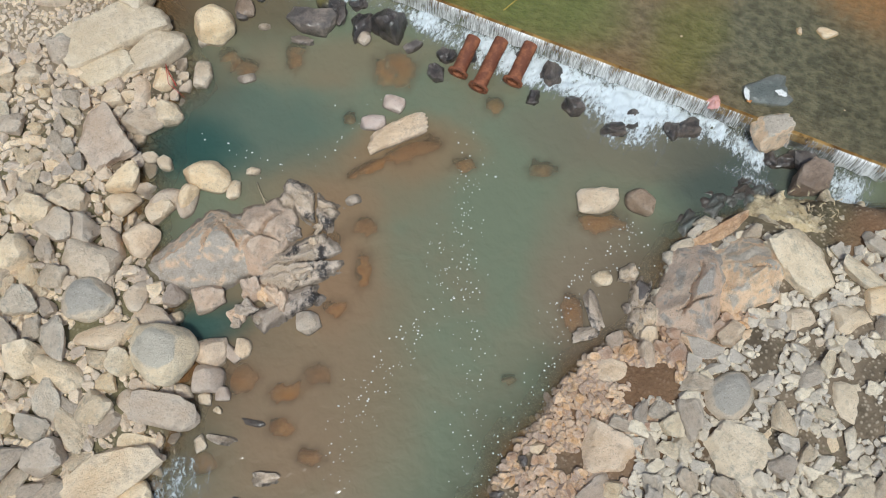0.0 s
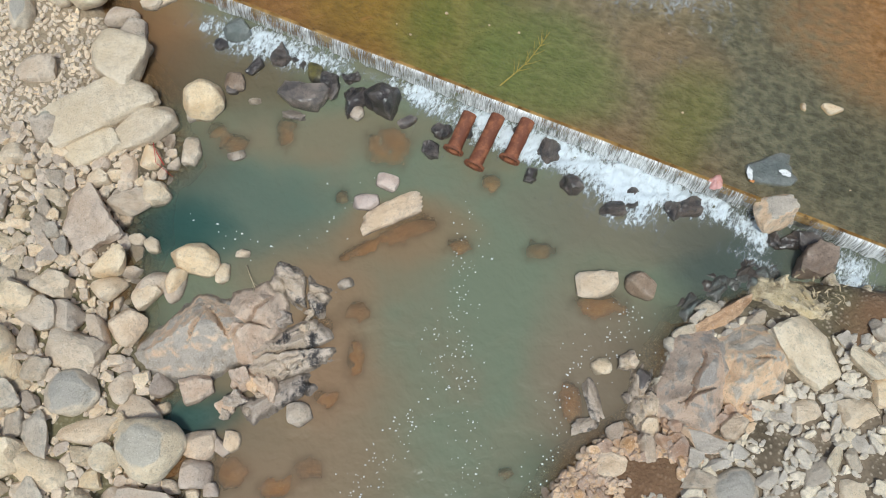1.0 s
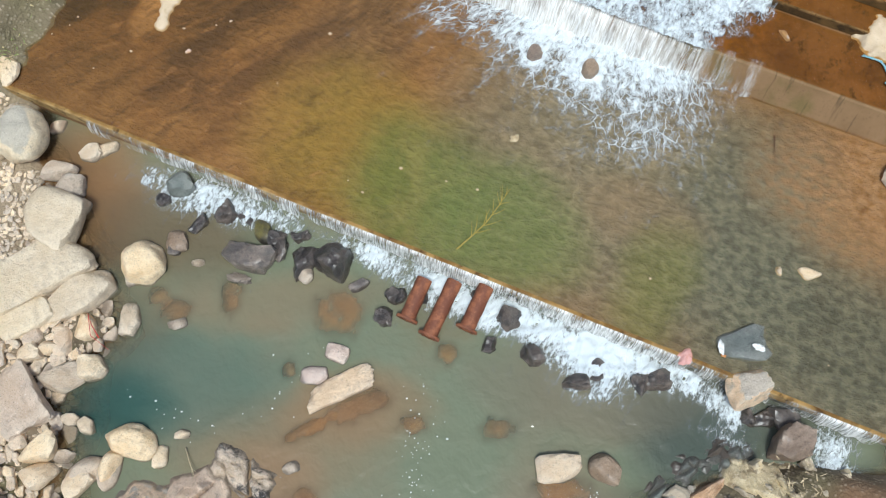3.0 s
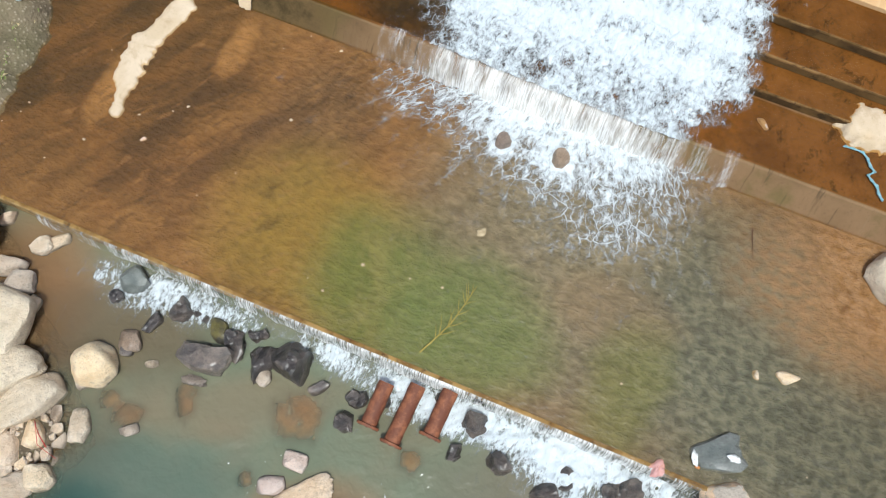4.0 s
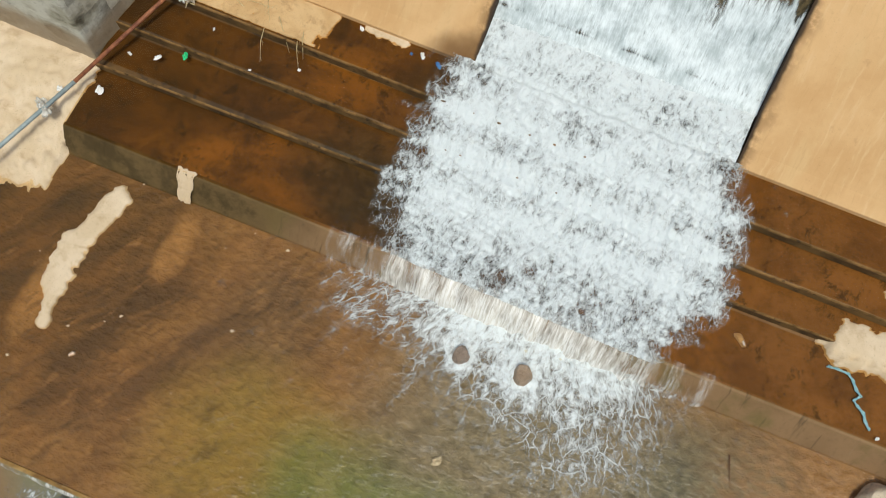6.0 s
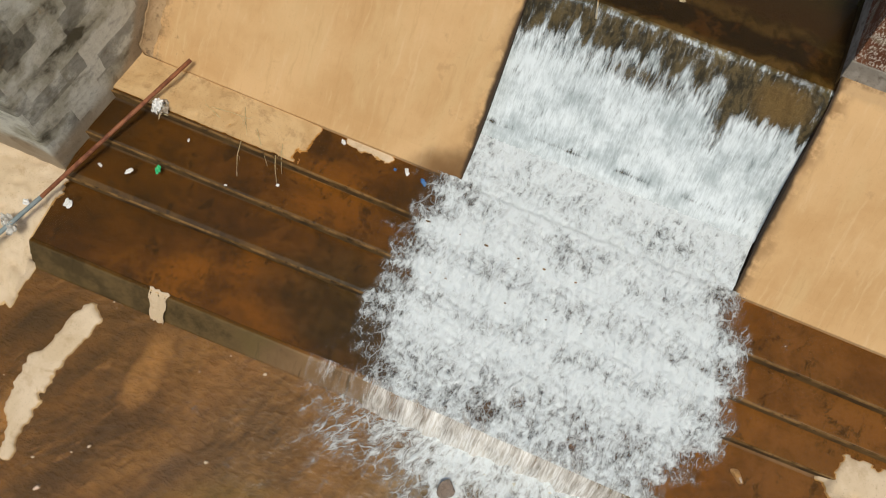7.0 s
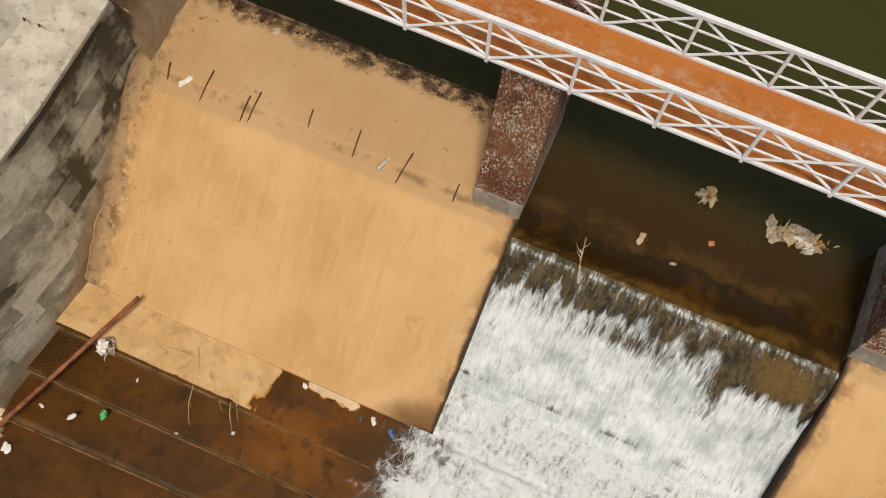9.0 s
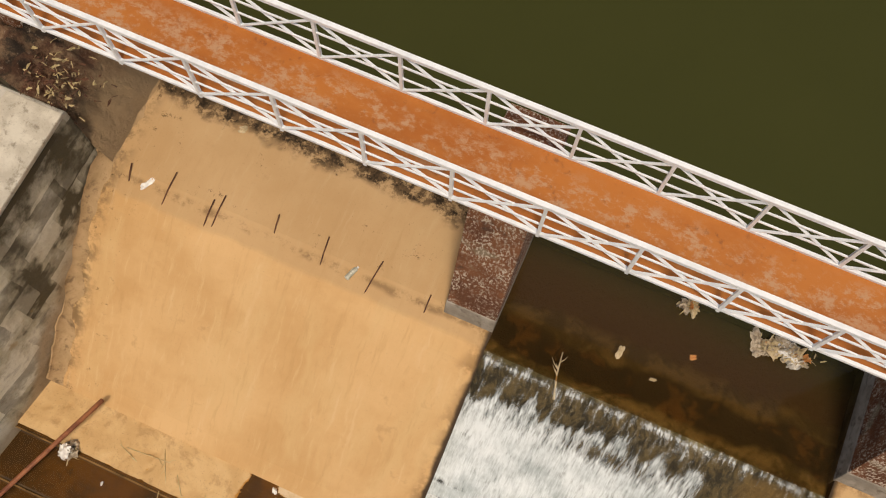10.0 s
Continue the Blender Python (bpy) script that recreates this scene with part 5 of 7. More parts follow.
boulder("greyang", 6.54, 3.26, 0.4, 0.52, 0.36, 0.20, 38)
boulder("greyang", 7.38, 3.23, 0.5, 0.44, 0.45, 0.24, -0)
boulder("pink", 6.19, 3.50, 0.35, 0.40, 0.46, 0.22, -0)
boulder("pink", 6.34, 2.93, 0.4, 0.57, 0.33, 0.18, 19)
boulder("pink", 4.53, 2.42, 0.2, 0.51, 0.24, 0.13, 47)
boulder("pink", 3.82, 2.38, 0.1, 0.33, 0.29, 0.16, -0)
boulder("tanwet", 2.02, 1.46, 0.02, 0.38, 0.28, 0.15, 29)
boulder("dark", 1.74, 1.25, 0, 0.26, 0.28, 0.14, 0)
boulder("tanwet", 2.54, 1.18, 0.1, 0.54, 0.43, 0.19, -0)
boulder("dark", 1.34, 0.61, 0, 0.54, 0.27, 0.12, -0)
boulder("dark", -3.45, 2.03, 0, 0.49, 0.13, 0.04, -12)
boulder("stained", -4.00, 1.73, 0, 0.63, 0.24, 0.09, -15)
boulder("greyang", -4.43, 1.65, 0, 0.27, 0.29, 0.12, 31)
boulder("stained", -3.19, 0.99, 0, 0.61, 0.30, 0.13, -0)
boulder("dark", -3.62, 0.53, 0, 0.44, 0.21, 0.07, -19)
boulder("weirblock", 7.13, 7.89, 0.45, 0.80, 0.68, 0.37, 21)
boulder("wetblock", 7.92, 6.86, 0.15, 0.72, 0.71, 0.55, -17)
boulder("dark", 7.89, 7.35, 0, 0.70, 0.49, 0.38, -22)
boulder("black", 5.44, 8.11, 0, 0.69, 0.49, 0.21, 0)
boulder("black", -0.86, 10.62, 0, 0.90, 0.92, 0.69, 0)
boulder("black", -1.47, 10.64, 0, 0.89, 0.45, 0.30, 64)
boulder("greyang", -1.41, 10.38, 0, 0.33, 0.35, 0.22, 0)
boulder("dark", -2.58, 10.72, 0, 1.08, 0.66, 0.40, -17)
boulder("black", -2.02, 11.02, 0, 0.46, 0.73, 0.30, 0)
boulder("stained", -2.79, 10.39, 0, 0.64, 0.23, 0.08, -11)
boulder("black", 0.17, 9.56, 0, 0.40, 0.51, 0.31, 0)
boulder("black", 2.65, 9.39, 0, 0.55, 0.67, 0.42, 0)
boulder("black", 3.06, 8.69, 0, 0.54, 0.57, 0.36, 0)
boulder("black", 2.24, 8.87, 0, 0.35, 0.36, 0.19, 0)
boulder("black", 4.37, 8.50, 0, 0.37, 0.27, 0.15, 0)
boulder("dark", -0.33, 10.15, 0, 0.25, 0.47, 0.14, -63)
boulder("greyang", -4.95, 10.35, 0, 0.23, 0.26, 0.12, 0)
boulder("greyang", -3.62, 10.70, 0, 0.28, 0.17, 0.08, 0)
boulder("greyround", -7.29, 13.39, 0.4, 1.03, 1.25, 0.73, -0)
boulder("longslab", -6.50, 11.65, 0.35, 1.16, 1.08, 0.50, -31)
boulder("tanround", -7.79, 14.89, 0.6, 0.55, 0.73, 0.30, 36)
boulder("greyang", -6.01, 13.15, 0.05, 0.48, 0.36, 0.20, 23)
boulder("greyang", -6.07, 11.98, 0.05, 0.36, 0.42, 0.20, -0)
boulder("tanround", -6.58, 12.76, 0.2, 0.73, 0.38, 0.21, -0)
boulder("greyang", -6.34, 12.37, 0.2, 0.60, 0.53, 0.29, -0)
boulder("slate", -4.10, 12.40, 0, 0.55, 0.60, 0.36, 34)
boulder("black", -4.41, 12.09, 0, 0.32, 0.32, 0.17, -0)
boulder("black", -3.04, 11.78, 0, 0.53, 0.50, 0.33, -0)
boulder("mossy", -2.33, 11.35, 0, 0.36, 0.52, 0.24, -0)
boulder("black", -2.03, 11.09, 0, 0.36, 0.57, 0.24, -0)
boulder("darkbrown", -4.06, 11.20, 0, 0.45, 0.49, 0.25, -0)
boulder("black", -2.65, 10.97, 0, 0.36, 0.33, 0.18, -0)
boulder("greydisc", -7.80, 10.01, 0.42, 0.62, 0.60, 0.34, 10)
boulder("greyang", -7.52, 10.27, 0.42, 0.34, 0.30, 0.20, 40)
boulder("greydisc", -7.91, 13.18, 0.45, 0.62, 0.52, 0.30, -20)
boulder("tanround", -8.17, 11.28, 0.42, 0.90, 0.80, 0.36, 25)
boulder("greydisc", -8.66, 12.66, 0.55, 0.52, 0.86, 0.34, 0)
boulder("pink", -6.80, 13.79, 0.05, 0.34, 0.28, 0.18, 0)
boulder("tanround", -8.48, 13.82, 0.6, 0.60, 0.50, 0.28, 30)
boulder("greyang", -5.76, 13.24, 0.0, 0.66, 0.30, 0.16, 30)
sunken_rock(0.72, 7.38, 0.66, 0.48, 0)
sunken_rock(-0.26, 7.76, 1.36, 0.59, 22)
sunken_rock(-0.71, 9.61, 1.06, 1.08, 0)
sunken_rock(1.39, 8.77, 0.55, 0.55, 0)
sunken_rock(3.52, 6.11, 1.15, 0.66, -0)
sunken_rock(-1.69, 8.49, 0.37, 0.41, 0)
sunken_rock(-2.88, 10.03, 0.51, 0.86, 0)
sunken_rock(-4.38, 10.07, 0.45, 0.38, 11)
sunken_rock(-4.00, 9.71, 0.68, 0.57, 11)
sunken_rock(-1.18, 7.38, 1.48, 0.34, 27)
sunken_rock(-3.69, 2.90, 0.75, 0.57, -0)
sunken_rock(-2.23, 2.95, 0.68, 0.50, -0)
sunken_rock(-2.91, 1.94, 0.67, 0.49, -0)
sunken_rock(-2.83, 2.61, 0.78, 0.46, 10)
sunken_rock(-1.93, 4.30, 0.70, 0.48, -0)
sunken_rock(-2.15, 5.71, 0.71, 0.75, -0)
sunken_rock(-2.33, 1.39, 0.66, 0.43, -0)
sunken_rock(-1.37, 5.09, 0.47, 0.99, -0)
sunken_rock(2.83, 4.17, 0.58, 0.84, -0)
sunken_rock(2.37, 7.25, 0.74, 0.53, 11)
sunken_rock(1.52, 2.83, 0.34, 0.23, -0)
sunken_rock(-4.36, 1.29, 0.66, 0.43, -0)
sunken_rock(-6.11, 6.86, 0.48, 0.39, 0)
sunken_rock(-1.39, 6.02, 0.72, 0.51, -0)

sheet("pool_water", np.arange(-12, 14, 0.1), np.arange(-7, 15.5, 0.1), lambda X, Y: 0 * X, M_POOL, [("depth", lambda X, Y: pool_depth(X, Y))], Matrix(), label="murky grey-green pool water with brown shallows")

# ---------------------------------------------------------------- the dam
U0, U1 = -11.9, 9.0
CL, CR = -5.2, 0.12
UB = -12.35
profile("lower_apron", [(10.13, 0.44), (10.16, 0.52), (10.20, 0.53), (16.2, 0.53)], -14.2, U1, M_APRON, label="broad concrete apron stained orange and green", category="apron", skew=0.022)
profile("weir_lip", [(10.09, 0.42), (10.10, 0.55), (10.18, 0.555), (10.19, 0.50)], -14.2, U1, M_LIP, label="thin algae-yellow edge of the weir", category="edge", floor=0.3, skew=0.022)
profile("sill", [(15.95, 0.50), (15.97, 0.52), (16.31, 1.14), (16.345, 1.165), (16.40, 1.165), (16.42, 1.1)], UB, U1, M_SILL, label="low concrete sill with a sloping stained face", category="sill", skew=0.02)
profile("basin_floor", [(16.40, 1.13), (18.4, 1.13)], UB, U1, M_BASIN, label="rust-brown basin floor under shallow water", category="floor", skew=0.02)
for name, v0, v1, z, k in (("step_1", 17.80, 18.8, 1.38, 0.028), ("step_2", 18.52, 19.5, 1.62, 0.01), ("step_3", 19.30, 20.3, 1.88, 0.0)):
    profile(name, [(v0, z - 0.05), (v0 + 0.015, z - 0.01), (v0 + 0.05, z), (v1, z)], UB, U1, M_BASIN, label="worn concrete step stained rust brown", category="step", skew=k)
    profile(name + "_nosing", [(v0 - 0.012, z - 0.2), (v0 - 0.010, z - 0.03), (v0 - 0.004, z - 0.002), (v0 + 0.01, z - 0.004), (v0 + 0.02, z - 0.02)], UB, U1, M_NOSE, floor=z - 0.22, label="dark wet riser of a step", category="riser", skew=k)
    profile(name + "_edge", [(v0 - 0.016, z - 0.012), (v0 - 0.012, z + 0.012), (v0 + 0.002, z + 0.024), (v0 + 0.014, z + 0.024), (v0 + 0.022, z + 0.004)], UB, U1, M_EDGE, floor=z - 0.03, label="pale worn edge of a step", category="edge", skew=k)
RAMP = [(20.22, 1.80), (20.22, 2.0), (20.5, 2.2), (22.6, 4.05), (22.95, 4.34), (23.2, 4.49), (23.6, 4.58), (25.15, 4.64), (25.25, 4.58)]
profile("ramp_1", RAMP, U0, CL, M_RAMP, label="tan concrete ramp beside the chute, dry and dusty", category="ramp")
profile("ramp_2", RAMP, CR, U1, M_RAMP, label="tan concrete ramp beside the chute, dry and dusty", category="ramp")
CHUTE = [(19.9, 1.45), (20.4, 1.75), (21.4, 2.44), (22.2, 3.24), (22.6, 3.74), (22.85, 4.10), (22.98, 4.28), (23.2, 4.36), (25.2, 4.2), (25.3, 4.0)]
profile("chute", CHUTE, CL, CR, M_BED, label="steep concrete chute under rushing water", category="chute")

# ---------------------------------------------------------------- water on the dam
sheet("apron_water", np.arange(-14.2, U1, 0.12), np.arange(10.12, 16.2, 0.12), lambda U, V: 0.57 + 0.008 * wavy(U, V, 1.2, 5), M_SKIN, label="thin clear water running over the apron", skew=0.022)
sheet("basin_water", np.arange(UB, U1, 0.2), np.arange(16.35, 17.85, 0.1), lambda U, V: 1.185 + 0 * U, M_SKIN2, label="shallow clear brown water in the basin", skew=0.022)
sheet("step_water_1", np.arange(UB, U1, 0.3), np.linspace(17.84, 18.56, 6), lambda U, V: 1.40 + 0 * U, M_SKIN2, label="film of clear water over a step", skew=0.02)
sheet("step_water_2", np.arange(UB, U1, 0.3), np.linspace(18.56, 19.32, 6), lambda U, V: 1.64 + 0 * U, M_SKIN2, label="film of clear water over a step", skew=0.008)
sheet("step_water_3", np.arange(UB, U1, 0.3), np.linspace(19.33, 20.24, 6), lambda U, V: 1.893 + 0 * U, M_SKIN2, label="film of clear water over the top step")
sheet("reservoir_water", spread(-60, 60, 2.0, 900), np.concatenate([[25.18, 25.3, 25.6, 26.0, 26.5], np.geomspace(27, 900, 24)]), lambda U, V: 4.5 + 0 * U, M_DEEP,
      [("depth", lambda U, V: 0.75 + 0.25 * np.clip((V - 25.2) / 1.0, 0, 1))], label="still dark olive reservoir water")
sheet("gap_water", np.linspace(CL, CR, 20), np.linspace(23.2, 25.18, 20), lambda U, V: 4.503 + 0 * U, M_DEEP,
      [("depth", lambda U, V: 0.10 + 0.66 * np.clip((V - 23.3) / 1.9, 0, 1))], label="dark brown water drawing towards the chute")

ts = np.linspace(0, 1, 9)


def fall_strength(U):
    """How much water goes over the weir along its length."""
    d = 0.55 * bell(U, 0, -8.0, 0, 2.0, 1e9) + 0.5 * bell(U, 0, -5.2, 0, 1.4, 1e9) + 0.75 * bell(U, 0, -2.8, 0, 1.8, 1e9) + 0.85 * bell(U, 0, 0.6, 0, 2.1, 1e9) + 0.8 * bell(U, 0, 5.0, 0, 0.75, 1e9)
    return np.clip(d, 0, 1)


def curtain(name, u0, u1, v0, z0, v1, z1, density, label, material, bulge=0.05):
    us = np.arange(u0, u1, 0.06)
    U, T = np.meshgrid(us, ts, indexing="ij")
    V = v0 + (v1 - v0) * np.sqrt(T) + bulge * wavy(U, T * 0.2, 0.4, 8) * T + 0.022 * (U + 2)
    Z = z0 + (z1 - z0) * T ** 1.6
    i = np.arange(U.size).reshape(U.shape)
    F = np.stack([i[:-1, :-1], i[1:, :-1], i[1:, 1:], i[:-1, 1:]], -1).reshape(-1, 4)
    me = mesh_of(name, np.stack([U, V, Z], -1).reshape(-1, 3), F, material)
    at = me.attributes.new("foam", "FLOAT", "POINT")
    at.data.foreach_set("value", np.clip(density(U, T), 0, 2).astype(np.float32).ravel())
    ob = new(name, me)
    ob.matrix_world = DAM
    return tagged(ob, label, "water", kind="structure")


curtain("weir_fall", -11.2, 6.4, 10.10, 0.575, 10.0, 0.12, lambda U, T: 0.12 + 0.46 * fall_strength(U) + 0.12 * T + 0.10 * wavy(U, T * 0.1, 0.7, 44), "thin white curtain of water falling over the weir", M_FALL, 0.02)
curtain("sill_fall", -6.5, 1.3, 16.42, 1.24, 15.90, 0.58, lambda U, T: (0.40 + 0.30 * T) * np.exp(-((U + 2.7) / 3.0) ** 4) + 0.10 + 0.12 * wavy(U, T * 0.1, 0.8, 45), "white sheet of water pouring over the sill", M_SILLFALL)


def weir_foam(U, V):
    d = 1.45 * bell(U, V, 0.25, 9.70, 1.0, 0.52) + 0.95 * bell(U, V, 1.9, 9.85, 1.0, 0.32) + 0.42 * bell(U, V, 0.4, 9.0, 0.8, 0.45)
    d = d + 1.15 * bell(U, V, -1.6, 9.75, 1.0, 0.42) + 0.9 * bell(U, V, -3.0, 9.7, 1.0, 0.46) + 0.9 * bell(U, V, -4.6, 9.85, 0.9, 0.30)
    d = d + 0.75 * bell(U, V, -8.7, 9.6, 1.1, 0.50) + 0.75 * bell(U, V, -7.2, 9.75, 1.1, 0.36) + 0.85 * bell(U, V, 3.1, 9.65, 0.4, 0.45) + 1.05 * bell(U, V, 5.1, 9.4, 0.5, 0.70)
    d = d + 0.42 * bell(U, V, 3.3, 9.05, 0.8, 0.16)
    return d + 0.12 * wavy(U, V, 0.9, 21) * np.clip(d * 2, 0, 1)


sheet("weir_foam", np.arange(-11.0, 6.6, 0.05), np.arange(8.0, 10.06, 0.05), lambda U, V: 0.012 + (0.06 + 0.05 * wavy(U, V, 0.3, 11)) * np.clip(weir_foam(U, V), 0, 1), M_FOAM,
      [("foam", weir_foam)], label="churning white foam below the weir", skew=0.022)


def sill_foam(U, V):
    edge = 16.15 + 0 * U                                  # the foot of the fall
    far = edge - V
    body = np.exp(-((U + 2.5) / 2.75) ** 4)
    d = 0.60 * body * np.exp(-(far / 0.85) ** 2) + 0.46 * np.exp(-((U + 2.0) / 2.9) ** 4) * np.exp(-((far - 0.7) / 1.5) ** 2)
    d = d + 0.34 * bell(U, V, -5.7, 15.4, 0.8, 0.8) + 0.26 * bell(U, V, -0.6, 14.1, 1.7, 1.1)
    d = d + 0.45 * bell(U, V, -3.26, 15.05, 0.34, 0.34) + 0.45 * bell(U, V, -2.05, 15.05, 0.34, 0.36)
    return d + 0.10 * wavy(U, V, 0.8, 22) * np.clip(d * 2, 0, 1)


sheet("sill_foam", np.arange(-8.2, 3.4, 0.05), np.arange(12.3, 16.06, 0.05), lambda U, V: 0.582 + (0.04 + 0.035 * wavy(U, V, 0.3, 12)) * np.clip(sill_foam(U, V), 0, 1), M_LACE,
      [("foam", sill_foam)], label="lacy white foam spreading over the apron", skew=0.02)


CH_V = np.array([16.2, 16.6, 17.6, 17.95, 18.4, 18.7, 19.2, 19.5, 20.2, 20.7, 21.15, 21.25, 21.9, 22.4, 22.7, 22.9, 23.0, 23.2])
CH_Z = np.array([1.26, 1.28, 1.32, 1.50, 1.54, 1.76, 1.80, 2.02, 2.14, 2.24, 2.44, 2.50, 3.06, 3.62, 4.02, 4.32, 4.44, 4.49])


def chute_height(U, V):
    rough = np.clip((21.3 - V) / 0.8, 0.08, 1)
    return np.interp(V, CH_V, CH_Z) + np.where(V < 20.1, 0.06, 0.0) + (0.03 * wavy(U, V, 0.30, 14) + 0.014 * wavy(U, V, 0.13, 15)) * rough + 0.012 * wavy(U, V * 0.2, 0.3, 16)


def chute_foam(U, V):
    ragged = 0.16 * wavy(U, V, 0.7, 31)
    left = CL - 0.85 + np.clip((V - 19.2) * 0.32, 0, 0.62) + np.clip((17.2 - V) * 0.3, 0, 1)
    right = CR + 0.95 - np.clip((V - 18.6) * 0.4, 0, 0.75) - np.clip((17.6 - V) * 0.5, 0, 2)
    side = np.clip((U - left + ragged) / 1.0, 0, 1) ** 0.6 * np.clip((right - U + ragged) / 0.9, 0, 1) ** 0.6
    tread = np.interp(V, [17.3, 17.6, 17.78, 18.0, 18.3, 18.5, 18.75, 19.05, 19.28, 19.55, 19.9, 20.15, 20.45, 20.8], [-0.02, 0.05, 0.15, -0.10, 0, 0.15, -0.12, 0, 0.15, -0.12, 0, 0.10, -0.10, 0]) + 0.08 * wavy(U, V, 0.45, 38)
    d = 1.02 - 0.24 * np.clip((17.6 - V) / 1.0, 0, 1) + 0.06 * wavy(U, V, 1.3, 33) + tread
    drip = 0.12 * wavy(U, V * 0.05, 0.9, 34) + 0.09 * wavy(U, V * 0.05, 0.2, 35)
    front = 22.76 - 0.16 * np.clip((-4.3 - U) / 0.6, 0, 1) - 0.16 * np.clip((U + 1.5) / 0.5, 0, 1) + drip
    top = np.clip((front - V) / 0.10, 0, 1)
    worn = 0.16 * bell(U, V, -0.5, 22.7, 0.36, 0.22) + 0.50 * bell(U, V, -1.32, 22.45, 0.13, 0.36) + 0.22 * bell(U, V, -2.9, 22.55, 0.5, 0.10)
    seam = (0.20 + 0.16 * wavy(U, V, 0.6, 37)) * np.exp(-((V - 21.35) / 0.035) ** 2) + 0.10 * np.exp(-((V - 22.1) / 0.05) ** 2)
    lip = (0.17 + 0.12 * wavy(U, V, 0.5, 36)) * np.exp(-((V - 23.12 - 0.012 * (U + 2.5)) / 0.05) ** 2)
    high = 0.27 + 0.30 * top + 0.26 * np.clip((22.6 - V) / 0.35, 0, 1) - worn - seam + lip
    return np.where(V > 21.2, high, np.where(V > 20.22, d, d * side))


sheet("chute_water", np.arange(CL + 0.005, CR, 0.05), np.arange(21.1, 23.24, 0.04), chute_height, M_CHUTE, [("foam", chute_foam)], label="white water streaming down the chute")
sheet("stair_rapids", np.arange(CL + 0.005, CR, 0.04), np.arange(20.2, 21.15, 0.04), chute_height, M_RAPID, [("foam", chute_foam)], label="white rapids at the foot of the chute")
sheet("step_rapids", np.arange(CL - 1.3, CR + 1.2, 0.04), np.arange(16.22, 20.24, 0.04), chute_height, M_RAPID, [("foam", chute_foam)], label="white rapids tumbling over the steps")

# ---------------------------------------------------------------- piers, walls and the footbridge


def pier(u0, u1, label):
    """A pier with a battered nose: a grey plinth under a stained shaft."""
    root = new("pier")
    root.matrix_world = DAM
    tagged(root, label, "pier", "bridge piers")

    def nose(z):
        return 23.5 + 0.62 * (z - 4.6) / 3.18

    for name, z0, z1, grow, mat, note in (("plinth", 4.0, 4.92, 0.012, M_PLINTH, "grey concrete plinth"), ("shaft", 4.92, 7.5, 0.0, M_PIER, ""), ("cap", 7.5, 8.008, 0.01, M_PIER, "stained concrete cap")):
        bm = bmesh.new()
        rings = [[bm.verts.new((u, v, z)) for u, v in ((u0 - grow, nose(z) - grow), (u1 + grow * 0.2, nose(z) - grow), (u1 + grow * 0.2, 25.35), (u0 - grow, 25.35))] for z in (z0, z1)]
        for i in range(4):
            bm.faces.new((rings[0][i], rings[0][(i + 1) % 4], rings[1][(i + 1) % 4], rings[1][i]))
        bm.faces.new(rings[1]), bm.faces.new(rings[0][::-1])
        bmesh.ops.recalc_face_normals(bm, faces=bm.faces)
        bmesh.ops.bevel(bm, geom=list(bm.edges), offset=0.02, segments=2, profile=0.6, affect="EDGES")
        part(name, bm, mat, root, note)
    return root


pier(-5.98, CL, "rust-red stained concrete pier under the footbridge")
pier(CR, 0.9, "grey stained concrete pier under the footbridge")


def slab(plan, z0, z1, bevel):
    """A solid over a plan of (u, v) corners."""
    bm = bmesh.new()
    lo, hi = [[bm.verts.new((u, v, z)) for u, v in plan] for z in (z0, z1)]
    k = len(plan)
    for i in range(k):
        bm.faces.new((lo[i], lo[(i + 1) % k], hi[(i + 1) % k], hi[i]))
    bm.faces.new(lo[::-1]), bm.faces.new(hi)
    bmesh.ops.recalc_face_normals(bm, faces=bm.faces)
    bmesh.ops.bevel(bm, geom=list(bm.edges), offset=bevel, segments=2, profile=0.6, affect="EDGES", clamp_overlap=True)
    return bm


def wall_plan(grow, end=23.6):
    return [(-17.5, 17.64), (-12.41 + grow, 17.64), (-11.98 + grow, 20.2), (U0 + grow, 21.6), (U0 + grow, end), (-17.5, end)]


wall = part("abutment_wall", slab(wall_plan(0), -1.3, 6.15, 0.05), M_WALL)
wall.matrix_world = DAM
tagged(wall, "tall grey masonry abutment wall streaked with black", "wall", kind="structure")
top = part("wall_top", slab(wall_plan(0.02, 23.55), 6.155, 6.25, 0.03), M_PALE)
top.matrix_world = DAM
tagged(top, "pale cracked concrete slab on the abutment", "slab", kind="structure")
back = part("bridge_abutment", box((-17.5, 24.3, -1.3), (-12.9, 26.4, 8.006), 0.06), M_PIER)
back.matrix_world = DAM
tagged(back, "dark stained masonry abutment below the footbridge", "abutment", kind="structure")


